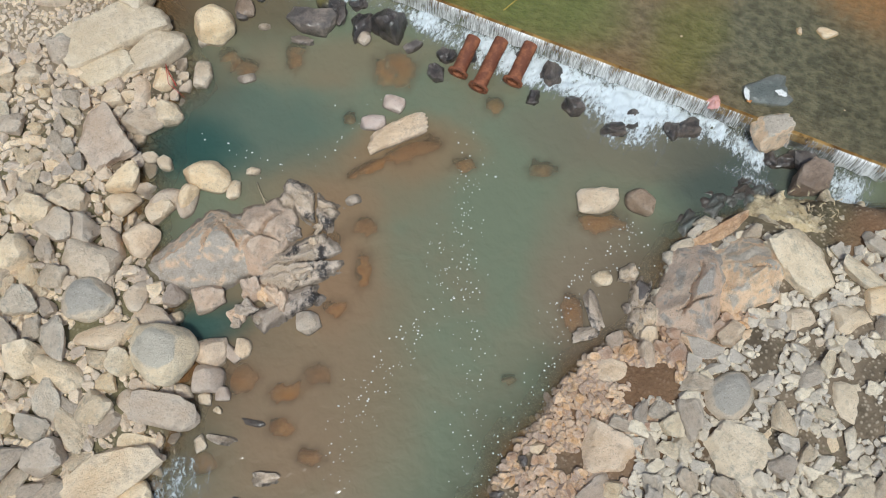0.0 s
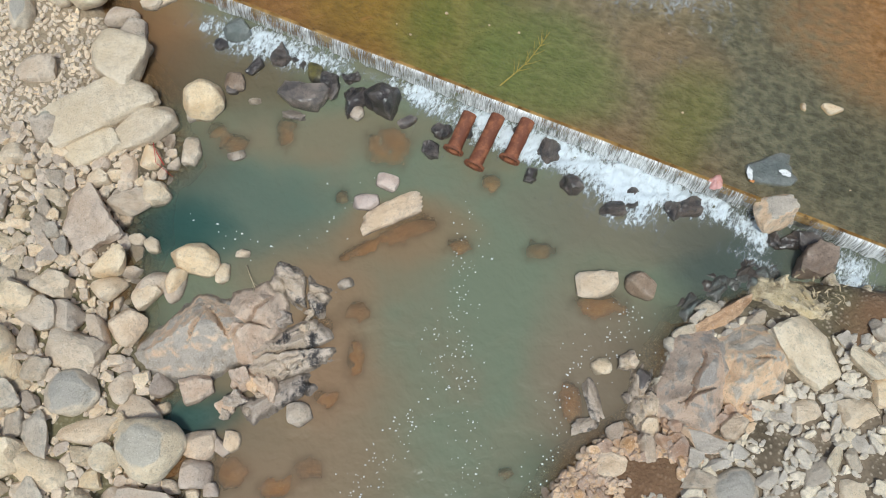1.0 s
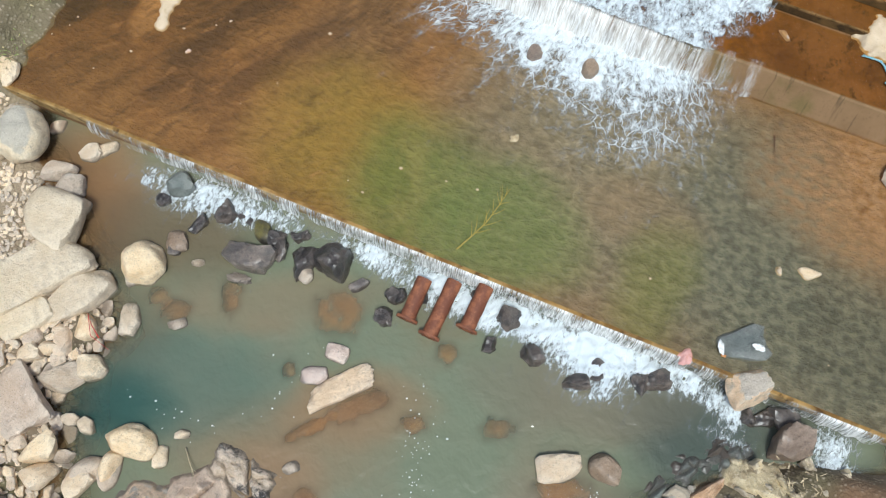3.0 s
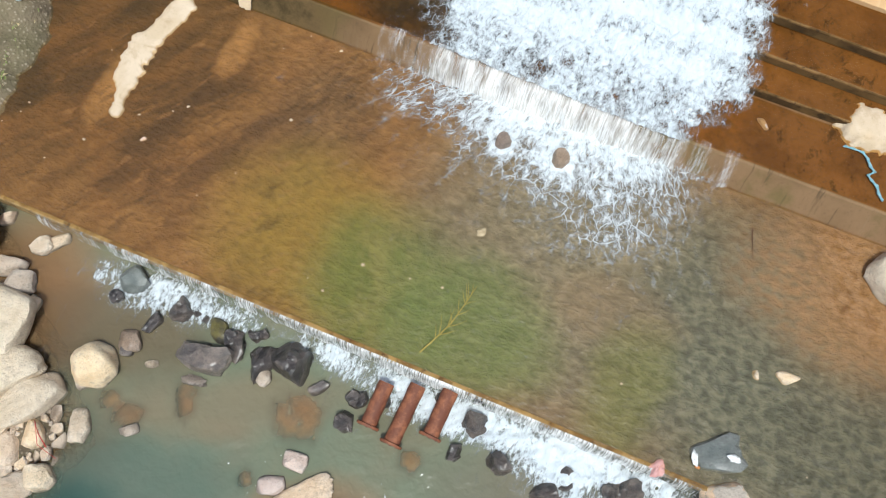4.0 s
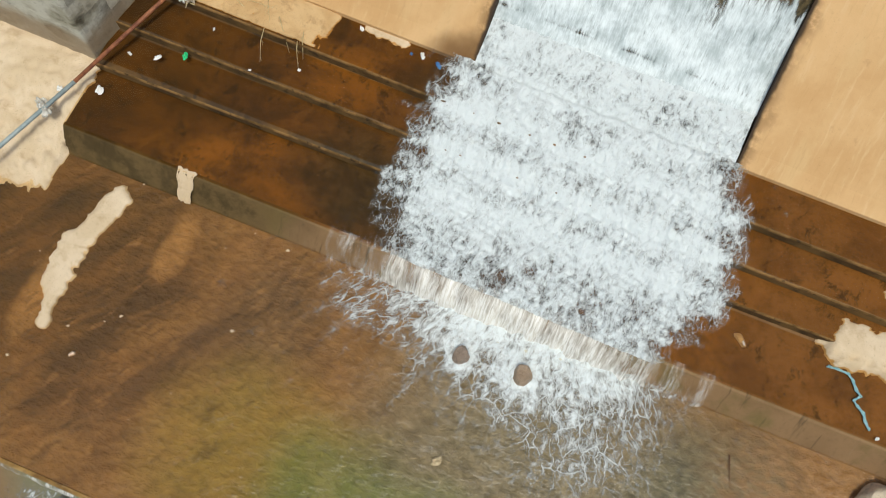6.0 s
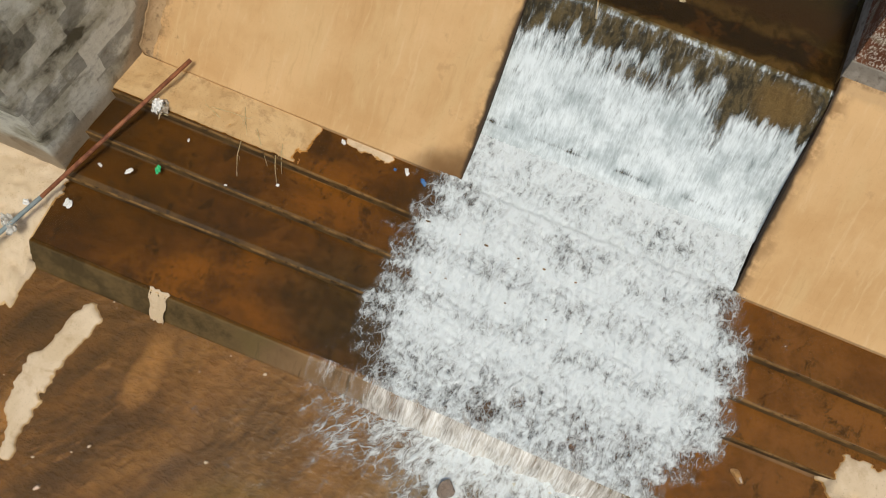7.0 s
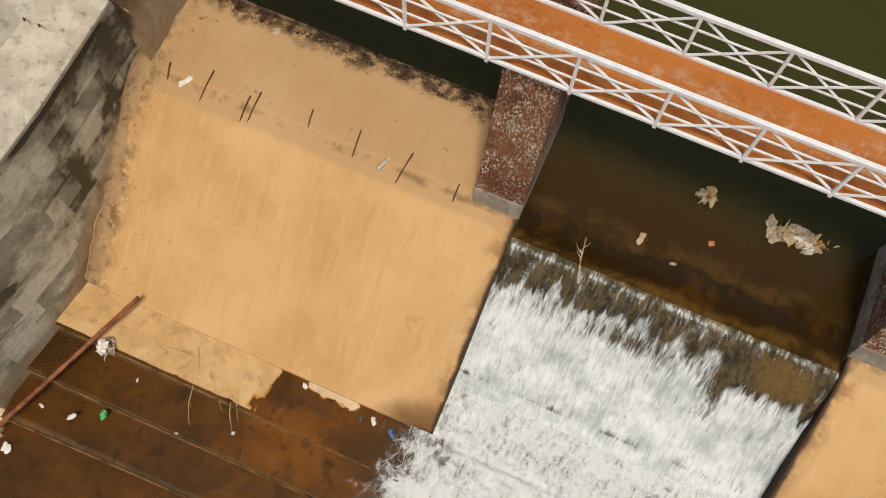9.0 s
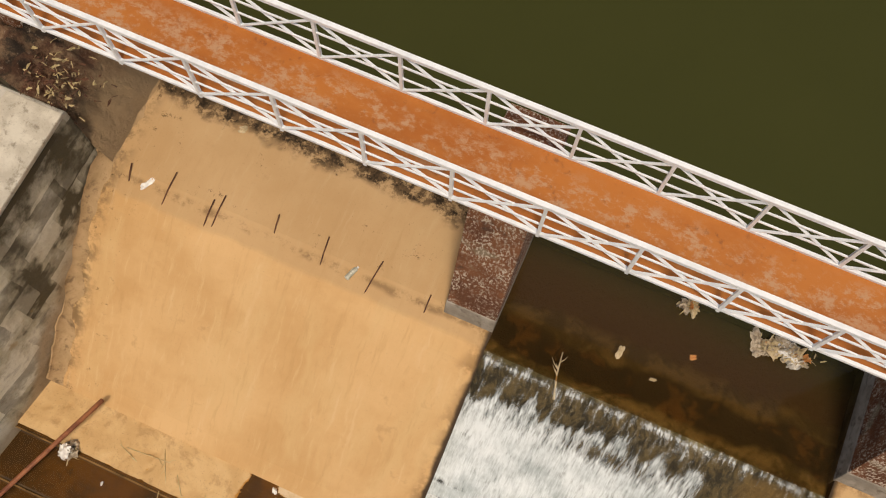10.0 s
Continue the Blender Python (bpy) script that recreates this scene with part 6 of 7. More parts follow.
def footbridge():
    root = new("footbridge")
    root.matrix_world = DAM
    tagged(root, "narrow footbridge with a rust-orange deck and white railings", "bridge")
    z, v0, v1, u0, u1, bay = 8.09, 23.88, 24.91, -17.0, 9.4, 1.087
    part("deck", box((u0, v0 + 0.03, z - 0.08), (u1, v1 + 0.03, z), 0.01), M_DECK, root, "rust-orange deck with a pale worn middle")
    first = -6.147 - 9 * bay
    count = int((u1 - first) / bay)
    for v in (v0, v1):
        for name, dz, w in (("top_rail", 0.87, 0.06), ("middle_rail", 0.58, 0.022), ("middle_rail", 0.31, 0.022), ("bottom_rail", 0.03, 0.046)):
            part(name, bar(bmesh.new(), (first, v, z + dz), (first + count * bay, v, z + dz), w), M_WHITE, root)
        for i in range(count + 1):
            u = first + i * bay
            part("post", bar(bmesh.new(), (u, v, z - 0.05), (u, v, z + 0.86), 0.042), M_WHITE, root)
            if i < count:
                part("brace", bar(bmesh.new(), (u + 0.02, v - 0.012, z + 0.05), (u + bay - 0.02, v - 0.012, z + 0.83), 0.034, 0.012), M_WHITE, root)
                part("brace", bar(bmesh.new(), (u + 0.02, v + 0.012, z + 0.83), (u + bay - 0.02, v + 0.012, z + 0.05), 0.036, 0.012), M_WHITE, root)
    return root


footbridge()

# a brown fillet of silt between the wall and the ramp
bm = bmesh.new()
FIL = [(20.22, 2.0), (20.5, 2.2), (22.6, 4.05), (22.95, 4.34), (23.2, 4.49), (23.6, 4.58), (25.2, 4.64)]
FV = np.arange(20.22, 25.2, 0.08)
FZ = np.interp(FV, [p[0] for p in FIL], [p[1] for p in FIL])
FW = 0.20 + 0.07 * wavy(FV, FV * 0, 0.9, 77) + 0.03 * wavy(FV, FV * 0, 0.25, 78)
ARC = [(1 - math.sin(k * math.pi / 14), 1 - math.cos(k * math.pi / 14)) for k in range(8)]
rows = [[bm.verts.new((U0 - 0.01 + w * a * 1.3, v, z - 0.012 + w * 1.5 * b)) for a, b in ARC] + [bm.verts.new((U0 - 0.03, v, z - 0.2))] for v, z, w in zip(FV, FZ, FW)]
for a, b in zip(rows, rows[1:]):
    for j in range(9):
        bm.faces.new((a[j], a[(j + 1) % 9], b[(j + 1) % 9], b[j]))
bm.faces.new(rows[0]), bm.faces.new(rows[-1][::-1])
bmesh.ops.recalc_face_normals(bm, faces=bm.faces)
fillet = part("wall_fillet", bm, M_FILLET, smooth=True)
fillet.matrix_world = DAM
tagged(fillet, "brown silted fillet along the foot of the wall", "fillet", kind="structure")

def silt(name, us, vs, base, rise, shape, label, edge=0.10, seed=40, material=None):
    """Dry silt that stands out of the wet floor where shape is positive."""
    def height(U, V):
        f = shape(U, V) + edge * wavy(U, V, 0.55, seed) + edge * 0.5 * wavy(U, V, 0.2, seed + 1) + edge * 0.25 * wavy(U, V, 0.09, seed + 5)
        return base + np.where(f > 0, rise * np.clip(f * 2.5, 0, 1), np.maximum(f * 0.6, -0.5)) + 0.004 * wavy(U, V, 0.3, seed + 2)
    return sheet(name, us, vs, height, material or M_SAND, label=label, category="silt")


def along(U, V, u0, v0, u1, v1, w):
    """Positive within w of a line on the plan."""
    du, dv = u1 - u0, v1 - v0
    t = np.clip(((U - u0) * du + (V - v0) * dv) / (du * du + dv * dv), 0, 1)
    return (w - np.hypot(U - u0 - t * du, V - v0 - t * dv)) / w


silt("sand_bar", np.arange(-12.2, -9.8, 0.03), np.arange(11.4, 16.0, 0.03), 0.572, 0.035,
     lambda U, V: np.maximum(np.maximum(along(U, V, -10.85, 15.35, -11.1, 14.2, 0.24), along(U, V, -11.15, 14.2, -11.1, 13.3, 0.28)), along(U, V, -11.1, 13.4, -10.9, 12.5, 0.13)), "dry pale sand bar on the wet apron", 0.17)
bm = bmesh.new()
grid = [[bm.verts.new((-9.6 + 0.42 * (i / 8 - 0.5) * (1 - 0.35 * j / 8) + 0.02 * math.sin(j * 1.7 + i), 16.40 - 0.48 * j / 8 - 0.15 + 0.02 * math.sin(i * 2.1), 1.178 - 0.62 * max(0, j - 1.2) / 6.8 + 0.012)) for i in range(9)] for j in range(9)]
for a, b in zip(grid, grid[1:]):
    for i in range(8):
        bm.faces.new((a[i], a[i + 1], b[i + 1], b[i]))
patch = part("dry_patch", bm, M_SAND, smooth=True)
patch.matrix_world = DAM
tagged(patch, "dry pale silt patch on the sill face", "silt", kind="structure")
silt("silt_ledge", np.arange(UB, -5.4, 0.03), np.arange(19.31, 20.3, 0.03), 1.884, 0.05,
     lambda U, V: np.minimum(np.clip((-8.15 - U + (V - 19.8) * 0.3) / 0.5, -1, 0.5), np.clip((V - 19.36) / 0.06, -1, 0.5)) , "dry tan silt on the top step under the ramp", 0.2, 60, M_LEDGE)
silt("silt_heap", np.arange(-7.9, -6.0, 0.025), np.arange(19.9, 20.3, 0.025), 1.882, 0.03, lambda U, V: along(U, V, -7.45, 20.22, -6.7, 20.25, 0.14), "small dry heap of silt at the ramp's foot", 0.3, 70)
silt("silt_patch", np.arange(2.3, 5.5, 0.06), np.arange(17.4, 18.6, 0.05), 1.40, 0.03, lambda U, V: along(U, V, 3.2, 18.1, 5.5, 18.35, 0.34), "dry pale silt on the wet step", 0.2, 80)
silt("silt_patch", np.arange(2.3, 5.5, 0.06), np.arange(18.65, 19.28, 0.05), 1.64, 0.03, lambda U, V: along(U, V, 3.6, 19.1, 5.5, 19.15, 0.14), "dry pale silt on the wet step", 0.2, 82)


def bank_height(U, V):
    up = np.clip(V - 15.0 - 0.30 * (U + 12.3) + 0.12 * wavy(U, V, 0.6, 90) + 0.07 * wavy(U, V, 0.22, 91), -1, 2.2)
    z = 0.575 + np.where(up > 0, 0.30 * up, 0.6 * up) + 0.02 * wavy(U, V, 0.5, 92)
    return np.where(U > -12.3 + 0.03 * wavy(U * 0, V, 0.4, 93), np.minimum(z, 0.45), z)


sheet("sand_bank", np.arange(-14.9, -12.15, 0.04), np.arange(14.2, 17.7, 0.04), bank_height, M_SAND, label="bank of pale dry sand beside the sill", category="silt")


# ---------------------------------------------------------------- stones of the banks
def inside_boulder(x, y, r):
    for bx, by, ra, rb, a in FOOT:
        dx, dy = x - bx, y - by
        if abs(dx) > ra + r or abs(dy) > ra + r:
            continue
        c, s = math.cos(a), math.sin(a)
        if ((dx * c + dy * s) / (ra * 0.95 + r * 0.6)) ** 2 + ((-dx * s + dy * c) / (rb * 0.95 + r * 0.6)) ** 2 < 1:
            return True
    return False


def scatter(rng, area, radii, accept):
    """Stones thrown onto an area from large to small, none over another."""
    cell = {}
    out = []
    x0, x1, y0, y1 = area
    for r, tries in radii:
        for _ in range(tries):
            x, y = rng.uniform(x0, x1), rng.uniform(y0, y1)
            q = r * rng.uniform(0.75, 1.25)
            k = accept(x, y, q)
            if not k:
                continue
            ci, cj = int(x // 0.8), int(y // 0.8)
            if any((x - a) ** 2 + (y - b) ** 2 < (0.66 * (q + c)) ** 2 for i in (-1, 0, 1) for j in (-1, 0, 1) for a, b, c in cell.get((ci + i, cj + j), ())):
                continue
            if inside_boulder(x, y, q):
                continue
            cell.setdefault((ci, cj), []).append((x, y, q))
            out.append((x, y, q, k))
    return out


def left_edge(y):
    return float(np.interp(y, L_Y, L_X))


def right_edge(y):
    return float(np.interp(y, R_Y, R_X))


def accept_left(x, y, q):
    u, v = to_dam(x, y)
    d = left_edge(y) - x
    if x < -12.1 + 0.8 * math.sin(y * 1.3) + 0.5 * math.sin(y * 3.1) or y < -3.0 + 0.6 * math.sin(x * 1.9):
        return None
    if v > 9.75 and u > -13.5:
        return None
    if v > 9.75 and (v > 16.6 or q > 0.3 or (v > 14.6 and u > -14.5)):
        return None
    if ((x - POOL_X) / 0.62) ** 2 + ((y - POOL_Y) / 0.40) ** 2 < 1:
        return None
    if d < -0.15 - 0.2 * (q < 0.2):
        return None
    if y > 8.9 and q > 0.16 and x > -8.6:
        return None
    if y > 5.8 and x < -6.3 and q > 0.21:
        return None
    if y > 9.9 and x < -6.4 and q > 0.075:
        return None
    if y > 10.3 and q > 0.14:
        return None
    return "near" if d < 0.9 + 0.4 * math.sin(y * 1.7) else "far"


def accept_right(x, y, q):
    u, v = to_dam(x, y)
    d = x - right_edge(y)
    if v > 9.0 or d < -0.1:
        return None
    if ((x - 7.9) / 1.35) ** 2 + ((y - 6.0) / 0.8) ** 2 < 1 or x > 11.6 + 0.9 * math.sin(y * 1.7) + 0.5 * math.sin(y * 4.1) or y < -3.0 + 0.6 * math.sin(x * 1.9):
        return None
    if q > 0.12 and d < 1.6 and y < 3.2:
        return None
    if 6.3 < x < 8.2 and y > 3.6 and q > 0.2:
        return None
    return "near" if d < 1.9 + 0.4 * math.sin(y * 2.3) and y < 4.2 else "block"


rng = np.random.RandomState(5)
STONES = scatter(rng, (-13.5, -3.8, -4.0, 16.0), ((0.36, 900), (0.29, 2500), (0.23, 4500), (0.17, 7000), (0.125, 14000), (0.085, 24000), (0.055, 40000)), accept_left)
STONES += scatter(rng, (0.6, 13.0, -4.0, 8.0), ((0.30, 220), (0.23, 900), (0.17, 4000), (0.12, 14000), (0.085, 36000), (0.055, 90000)), accept_right)
STONES += scatter(rng, (0.8, 6.6, -2.0, 4.6), ((0.10, 2500), (0.075, 7000), (0.05, 16000)), lambda x, y, q: "near" if 0 <= x - right_edge(y) < 2.3 else None)
STONES.sort(key=lambda s: -s[2])
SHAPES = {}
for look_name, mats, soft in (("near", ("tan", "pink", "tan"), 0.04), ("far", ("grey", "pale_grey", "tan"), 0.03), ("block", ("pale_grey", "grey", "pale_grey"), 0.018)):
    for i in range(9):
        P, F = rock_points(rng, 3, soft * rng.uniform(0.6, 1.5), 9 if soft < 0.03 else 12, 0.05, 0.62, True, 0.68)
        SHAPES[look_name, i] = mesh_of("river_stone", P, F, ROCK[mats[i % 3]])
        SHAPES[look_name, i].set_sharp_from_angle(angle=0.5)
LABELS = {"near": "tan river stone lying at the water's edge", "far": "grey river stone packed on the bank", "block": "angular pale grey stone in the rubble"}
SMALL = {"near": [], "far": [], "block": [], "bank": []}
shown = 0
for x, y, q, k in STONES:
    z = float(ground_height(np.array([x]), np.array([y]))[0])
    turn, tip = rng.uniform(0, 360), rng.uniform(-14, 14)
    size = (q * rng.uniform(1.05, 1.6), q * rng.uniform(0.8, 1.05), q * rng.uniform(0.6, 1.0))
    m = pose(x, y, z + size[2] * 0.35, tip, rng.uniform(-14, 14), turn) @ Matrix.Diagonal((*size, 1))
    if shown < 290 and q > 0.15 and -9.5 < x < 9.5:
        ob = new("river_stone", SHAPES[k, rng.randint(9)])
        ob.matrix_world = m
        tagged(ob, LABELS[k], "stone", "stones of the river bank")
        shown += 1
    else:
        SMALL["bank" if k == "near" and x < 0 else k].append((m, q))

UNITS = [rock_points(rng, 2, 0.015, 9, 0.03, 0.65, True) for _ in range(12)]
UNITS2 = [rock_points(rng, 3, 0.02, 10, 0.03, 0.65, True) for _ in range(12)]
for k, mat, label in (("near", RUBBLE, "tan pebbles and broken stones along the shore"), ("bank", RUBBLE_BEIGE, "beige pebbles and broken stones by the pool"), ("far", RUBBLE_BEIGE, "grey pebbles and broken stones of the bank"), ("block", RUBBLE_GREY, "broken pale stones between the blocks")):
    verts, faces, base = [], [], 0
    for m, q in SMALL[k]:
        P, F = (UNITS2 if q > 0.11 else UNITS)[rng.randint(12)]
        A = np.array(m)
        verts.append(P @ A[:3, :3].T + A[:3, 3])
        faces.append(np.array(F) + base)
        base += len(P)
    me = mesh_of("gravel", np.vstack(verts), np.vstack(faces), mat)
    me.set_sharp_from_angle(angle=0.35)
    ob = new("gravel", me)
    tagged(ob, label, "gravel", kind="stuff")

# broken chunks over the outcrops
CH = random.Random(23)
for cx, cy, rx, ry, zz, kind, count in ((-3.5, 4.6, 0.6, 0.3, 0.1, "outpink", 6), (-2.6, 4.9, 0.6, 0.4, 0.08, "stained", 4), (-2.5, 5.95, 0.35, 0.3, 0.05, "stained", 4), (4.2, 4.4, 0.35, 0.7, 0.05, "stained", 5), (-3.4, 4.1, 0.7, 0.3, 0.05, "stained", 4), (-1.4, 11.0, 0.7, 0.25, 0.02, "black", 6), (-3.2, 11.6, 0.8, 0.2, 0.02, "black", 3), (7.6, 7.35, 0.5, 0.15, 0.02, "black", 3), (1.2, 9.9, 1.6, 0.12, 0.0, "black", 6), (4.8, 8.2, 1.2, 0.15, 0.0, "black", 4)):
    for i in range(count):
        a, r = CH.uniform(0, 6.28), CH.uniform(0, 1) ** 0.6
        n = CH.uniform(0.22, 0.55)
        boulder(kind, cx + rx * r * math.cos(a), cy + ry * r * math.sin(a), zz * (1 - 0.6 * r), n, n * CH.uniform(0.5, 0.9), n * CH.uniform(0.3, 0.5) + (0.1 if kind != "black" else 0), CH.uniform(0, 180))

# ---------------------------------------------------------------- foam flecks drifting on the pool
verts, faces, base = [], [], 0
D, F = ico(1)
for line, count in ((((0.9, 8.2), (0.75, 6.5), (0.74, 4.7), (-0.3, 3.9), (-1.2, 2.6), (-2.1, 0.9)), 240), (((4.5, 6.3), (3.9, 5.5), (2.9, 4.6), (2.5, 3.7), (1.6, 1.8), (0.9, 0.6)), 230), (((0.2, 5.6), (0.9, 3.4), (0.6, 1.2)), 110), (((-5, 8), (-3, 7.2), (-1, 8.6)), 40)):
    pts = np.array(line)
    for _ in range(count):
        t = rng.uniform(0, len(pts) - 1.001)
        i = int(t)
        p = pts[i] + (pts[i + 1] - pts[i]) * (t - i) + rng.normal(0, 0.16 + 0.14 * rng.uniform(0, 1), 2)
        if inside_boulder(p[0], p[1], 0.05):
            continue
        r = 0.006 + 0.012 * rng.uniform(0, 1) ** 3 + 0.003 * rng.uniform(0, 1)
        verts.append(D * (r * rng.uniform(0.8, 1.6), r, 0.006) + (p[0], p[1], 0.006))
        faces.append(np.array(F) + base)
        base += len(D)
ob = new("foam_flecks", mesh_of("foam_flecks", np.vstack(verts), np.vstack(faces), M_FLECK))
tagged(ob, "white foam flecks drifting on the pool", "foam", kind="stuff")


sheet("riffle", np.arange(-6.0, -3.6, 0.05), np.arange(-0.2, 2.0, 0.05), lambda X, Y: 0.012 + 0.03 * np.clip(bell(X, Y, -4.85, 0.9, 0.6, 0.5), 0, 1) * (1 + wavy(X, Y, 0.3, 51)), M_FOAM,
      [("foam", lambda X, Y: 0.62 * bell(X, Y, -4.8, 0.9, 0.55, 0.5) + 0.1 * wavy(X, Y, 0.6, 52) * bell(X, Y, -4.8, 0.9, 0.9, 0.8))], Matrix(), label="small white riffle between the rocks")


# ---------------------------------------------------------------- things at the weir
def iron_pipe(top, end, r=0.16):
    root = new("iron_pipe")
    a, b = Vector(top), Vector(end)
    t = (b - a).normalized()
    root.matrix_world = Matrix.Translation(a)
    tagged(root, "short rusty iron pipe leaning down from the weir", "pipe", "three rusty pipes at the weir")
    L = (b - a).length
    bm = bmesh.new()
    tube(bm, [t * (L * k / 8) for k in range(9)], [r * (0.98 + 0.03 * math.sin(k * 1.9)) for k in range(9)], 20, caps=False)
    tube(bm, [t * L, t * (L * 0.5), t * 0.06], r * 0.86, 20, caps=False)
    tube(bm, [t * L, t * (L + 0.001)], [r, r * 0.86], 20, caps=False)
    cap = tube(bm, [t * 0.02, t * 0.0], [r * 0.98, r * 0.5], 20)
    part("barrel", bm, M_RUST, root, smooth=True)
    fl = bmesh.new()
    tube(fl, [t * (L - 0.045), t * (L - 0.04), t * (L + 0.01), t * (L + 0.012)], [r, r * 1.42, r * 1.42, r * 0.88], 20, caps=False)
    flange = part("flange", fl, M_RUST, root, "rusty flange at the pipe's mouth")
    for i in range(8):
        ang = i * math.pi / 4
        s = t.cross(Vector((0, 0, 1))).normalized()
        q = t.cross(s)
        c = t * (L - 0.02) + (s * math.cos(ang) + q * math.sin(ang)) * r * 1.16
        part("bolt", tube(bmesh.new(), [c - t * 0.03, c + t * 0.045], 0.016, 6), M_RUST_DK, flange)
    return root


iron_pipe((1.00, 10.20, 0.34), (0.63, 9.40, 0.24))
iron_pipe((1.60, 10.14, 0.34), (1.06, 9.05, 0.24))
iron_pipe((2.22, 10.02, 0.36), (1.80, 9.17, 0.26))


def branch(points, r, material, name, label, side=0, seed=1, spread_len=0.3, category="branch"):
    """A thin twig with side shoots."""
    rg = random.Random(seed)
    bm = bmesh.new()
    pts = [Vector(p) for p in points]
    k = len(pts)
    tube(bm, pts, [r * (1 - 0.6 * i / (k - 1)) for i in range(k)], 6)
    for _ in range(side):
        t = rg.uniform(0.1, 0.95) * (k - 1)
        i = min(int(t), k - 2)
        p = pts[i].lerp(pts[i + 1], t - i)
        d = (pts[i + 1] - pts[i]).normalized()
        turn_by = rg.choice((-1, 1)) * rg.uniform(0.35, 0.8)
        d = Vector((d.x * math.cos(turn_by) - d.y * math.sin(turn_by), d.x * math.sin(turn_by) + d.y * math.cos(turn_by), rg.uniform(-0.02, 0.12)))
        n = spread_len * rg.uniform(0.4, 1.0)
        tube(bm, [p, p + d * n * 0.5 + Vector((rg.uniform(-0.02, 0.02), rg.uniform(-0.02, 0.02), 0.01)), p + d * n], [r * 0.5, r * 0.35, r * 0.15], 5)
    ob = part(name, bm, material, smooth=True)
    return tagged(ob, label, category)


branch([(1.64, 10.73, 0.59), (1.95, 11.0, 0.60), (2.25, 11.28, 0.61), (2.5, 11.62, 0.61), (2.76, 12.0, 0.60)], 0.017, M_TWIG, "twig", "bare yellow-green twig lying in the apron's water", 14, 3, 0.42)
branch([(*from_dam(2.0, 15.39), 0.585), (*from_dam(2.2, 14.8), 0.59)], 0.01, M_RUST_DK, "stick", "thin dark stick lying on the apron", 2, 4, 0.1, "stick")
x, y = from_dam(-4.08, 23.3)
branch([(x - 0.05, y - 0.35, 4.36), (x, y, 4.5), (x + 0.1, y + 0.32, 4.56)], 0.02, M_REED, "snagged_stick", "pale stick caught on the lip of the chute", 5, 9, 0.22, "stick")


def rag(u, v, z, length, width, material, name, label, category, seed=0, rise=0.05, parent=None):
    """A crumpled sheet of cloth or plastic lying on something."""
    rg = np.random.RandomState(seed)
    n = 11
    a, b = np.meshgrid(np.linspace(-1, 1, n), np.linspace(-1, 1, n), indexing="ij")
    rim = 0.9 + 0.22 * np.sin(np.arctan2(b, a) * 2 + rg.uniform(0, 6)) + 0.09 * np.sin(np.arctan2(b, a) * 5 + rg.uniform(0, 6)) + 0.05 * np.sin(np.arctan2(b, a) * 11 + rg.uniform(0, 6))
    rim = rim / np.maximum(1, np.hypot(a, b) * 0.86)
    X, Y = a * length / 2 * rim, b * width / 2 * rim
    Z = rise * (0.55 + 0.5 * wavy(a, b, 0.9, seed + 1) + 0.3 * wavy(a, b, 0.4, seed + 2)) * (1.15 - np.maximum(abs(a), abs(b)) ** 4)
    i = np.arange(n * n).reshape(n, n)
    F = np.stack([i[:-1, :-1], i[1:, :-1], i[1:, 1:], i[:-1, 1:]], -1).reshape(-1, 4)
    ob = new(name, mesh_of(name, np.stack([X, Y, np.maximum(Z, 0)], -1).reshape(-1, 3), F, material))
    x, y = from_dam(u, v)
    ob.matrix_world = pose(x, y, z, 0, 0, rg.uniform(0, 360) if parent is None else 0)
    return tagged(ob, label, category)


PB = random.Random(31)
verts, faces, base = [], [], 0
for i in range(26):
    u, v = (PB.uniform(-13, -7), PB.uniform(10.8, 15.8)) if i < 18 else (PB.uniform(-7, 4.5), PB.uniform(10.6, 13.5))
    P, F = UNITS[PB.randrange(12)]
    r = PB.uniform(0.012, 0.035)
    x, y = from_dam(u, v)
    verts.append(P * (r * 1.4, r, r) + (x, y, 0.575))
    faces.append(np.array(F) + base)
    base += len(P)
ob = new("apron_pebbles", mesh_of("apron_pebbles", np.vstack(verts), np.vstack(faces), M_SAND))
tagged(ob, "scattered pale pebbles on the wet apron", "pebbles", kind="stuff")
# a dark rock on the apron, draped with wet plastic
boulder("slate", 7.08, 8.72, 0.50, 1.0, 0.72, 0.2, 8)
rag(3.05, 10.93, 0.70, 0.22, 0.16, M_PLASTIC_W, "plastic_sheet", "white plastic sheet stuck to a wet rock", "litter", 3, 0.06)
rag(2.40, 10.66, 0.63, 0.30, 0.12, M_PLASTIC_W, "plastic_sheet", "torn white plastic at the weir's edge", "litter", 4, 0.06)
rag(2.50, 10.53, 0.60, 0.09, 0.07, M_ORANGE, "wrapper", "small orange wrapper at the weir's edge", "litter", 5, 0.04)
rag(1.85, 10.22, 0.56, 0.36, 0.26, M_PINK, "rag", "faded pink rag washed over by the weir", "rag", 6, 0.06)
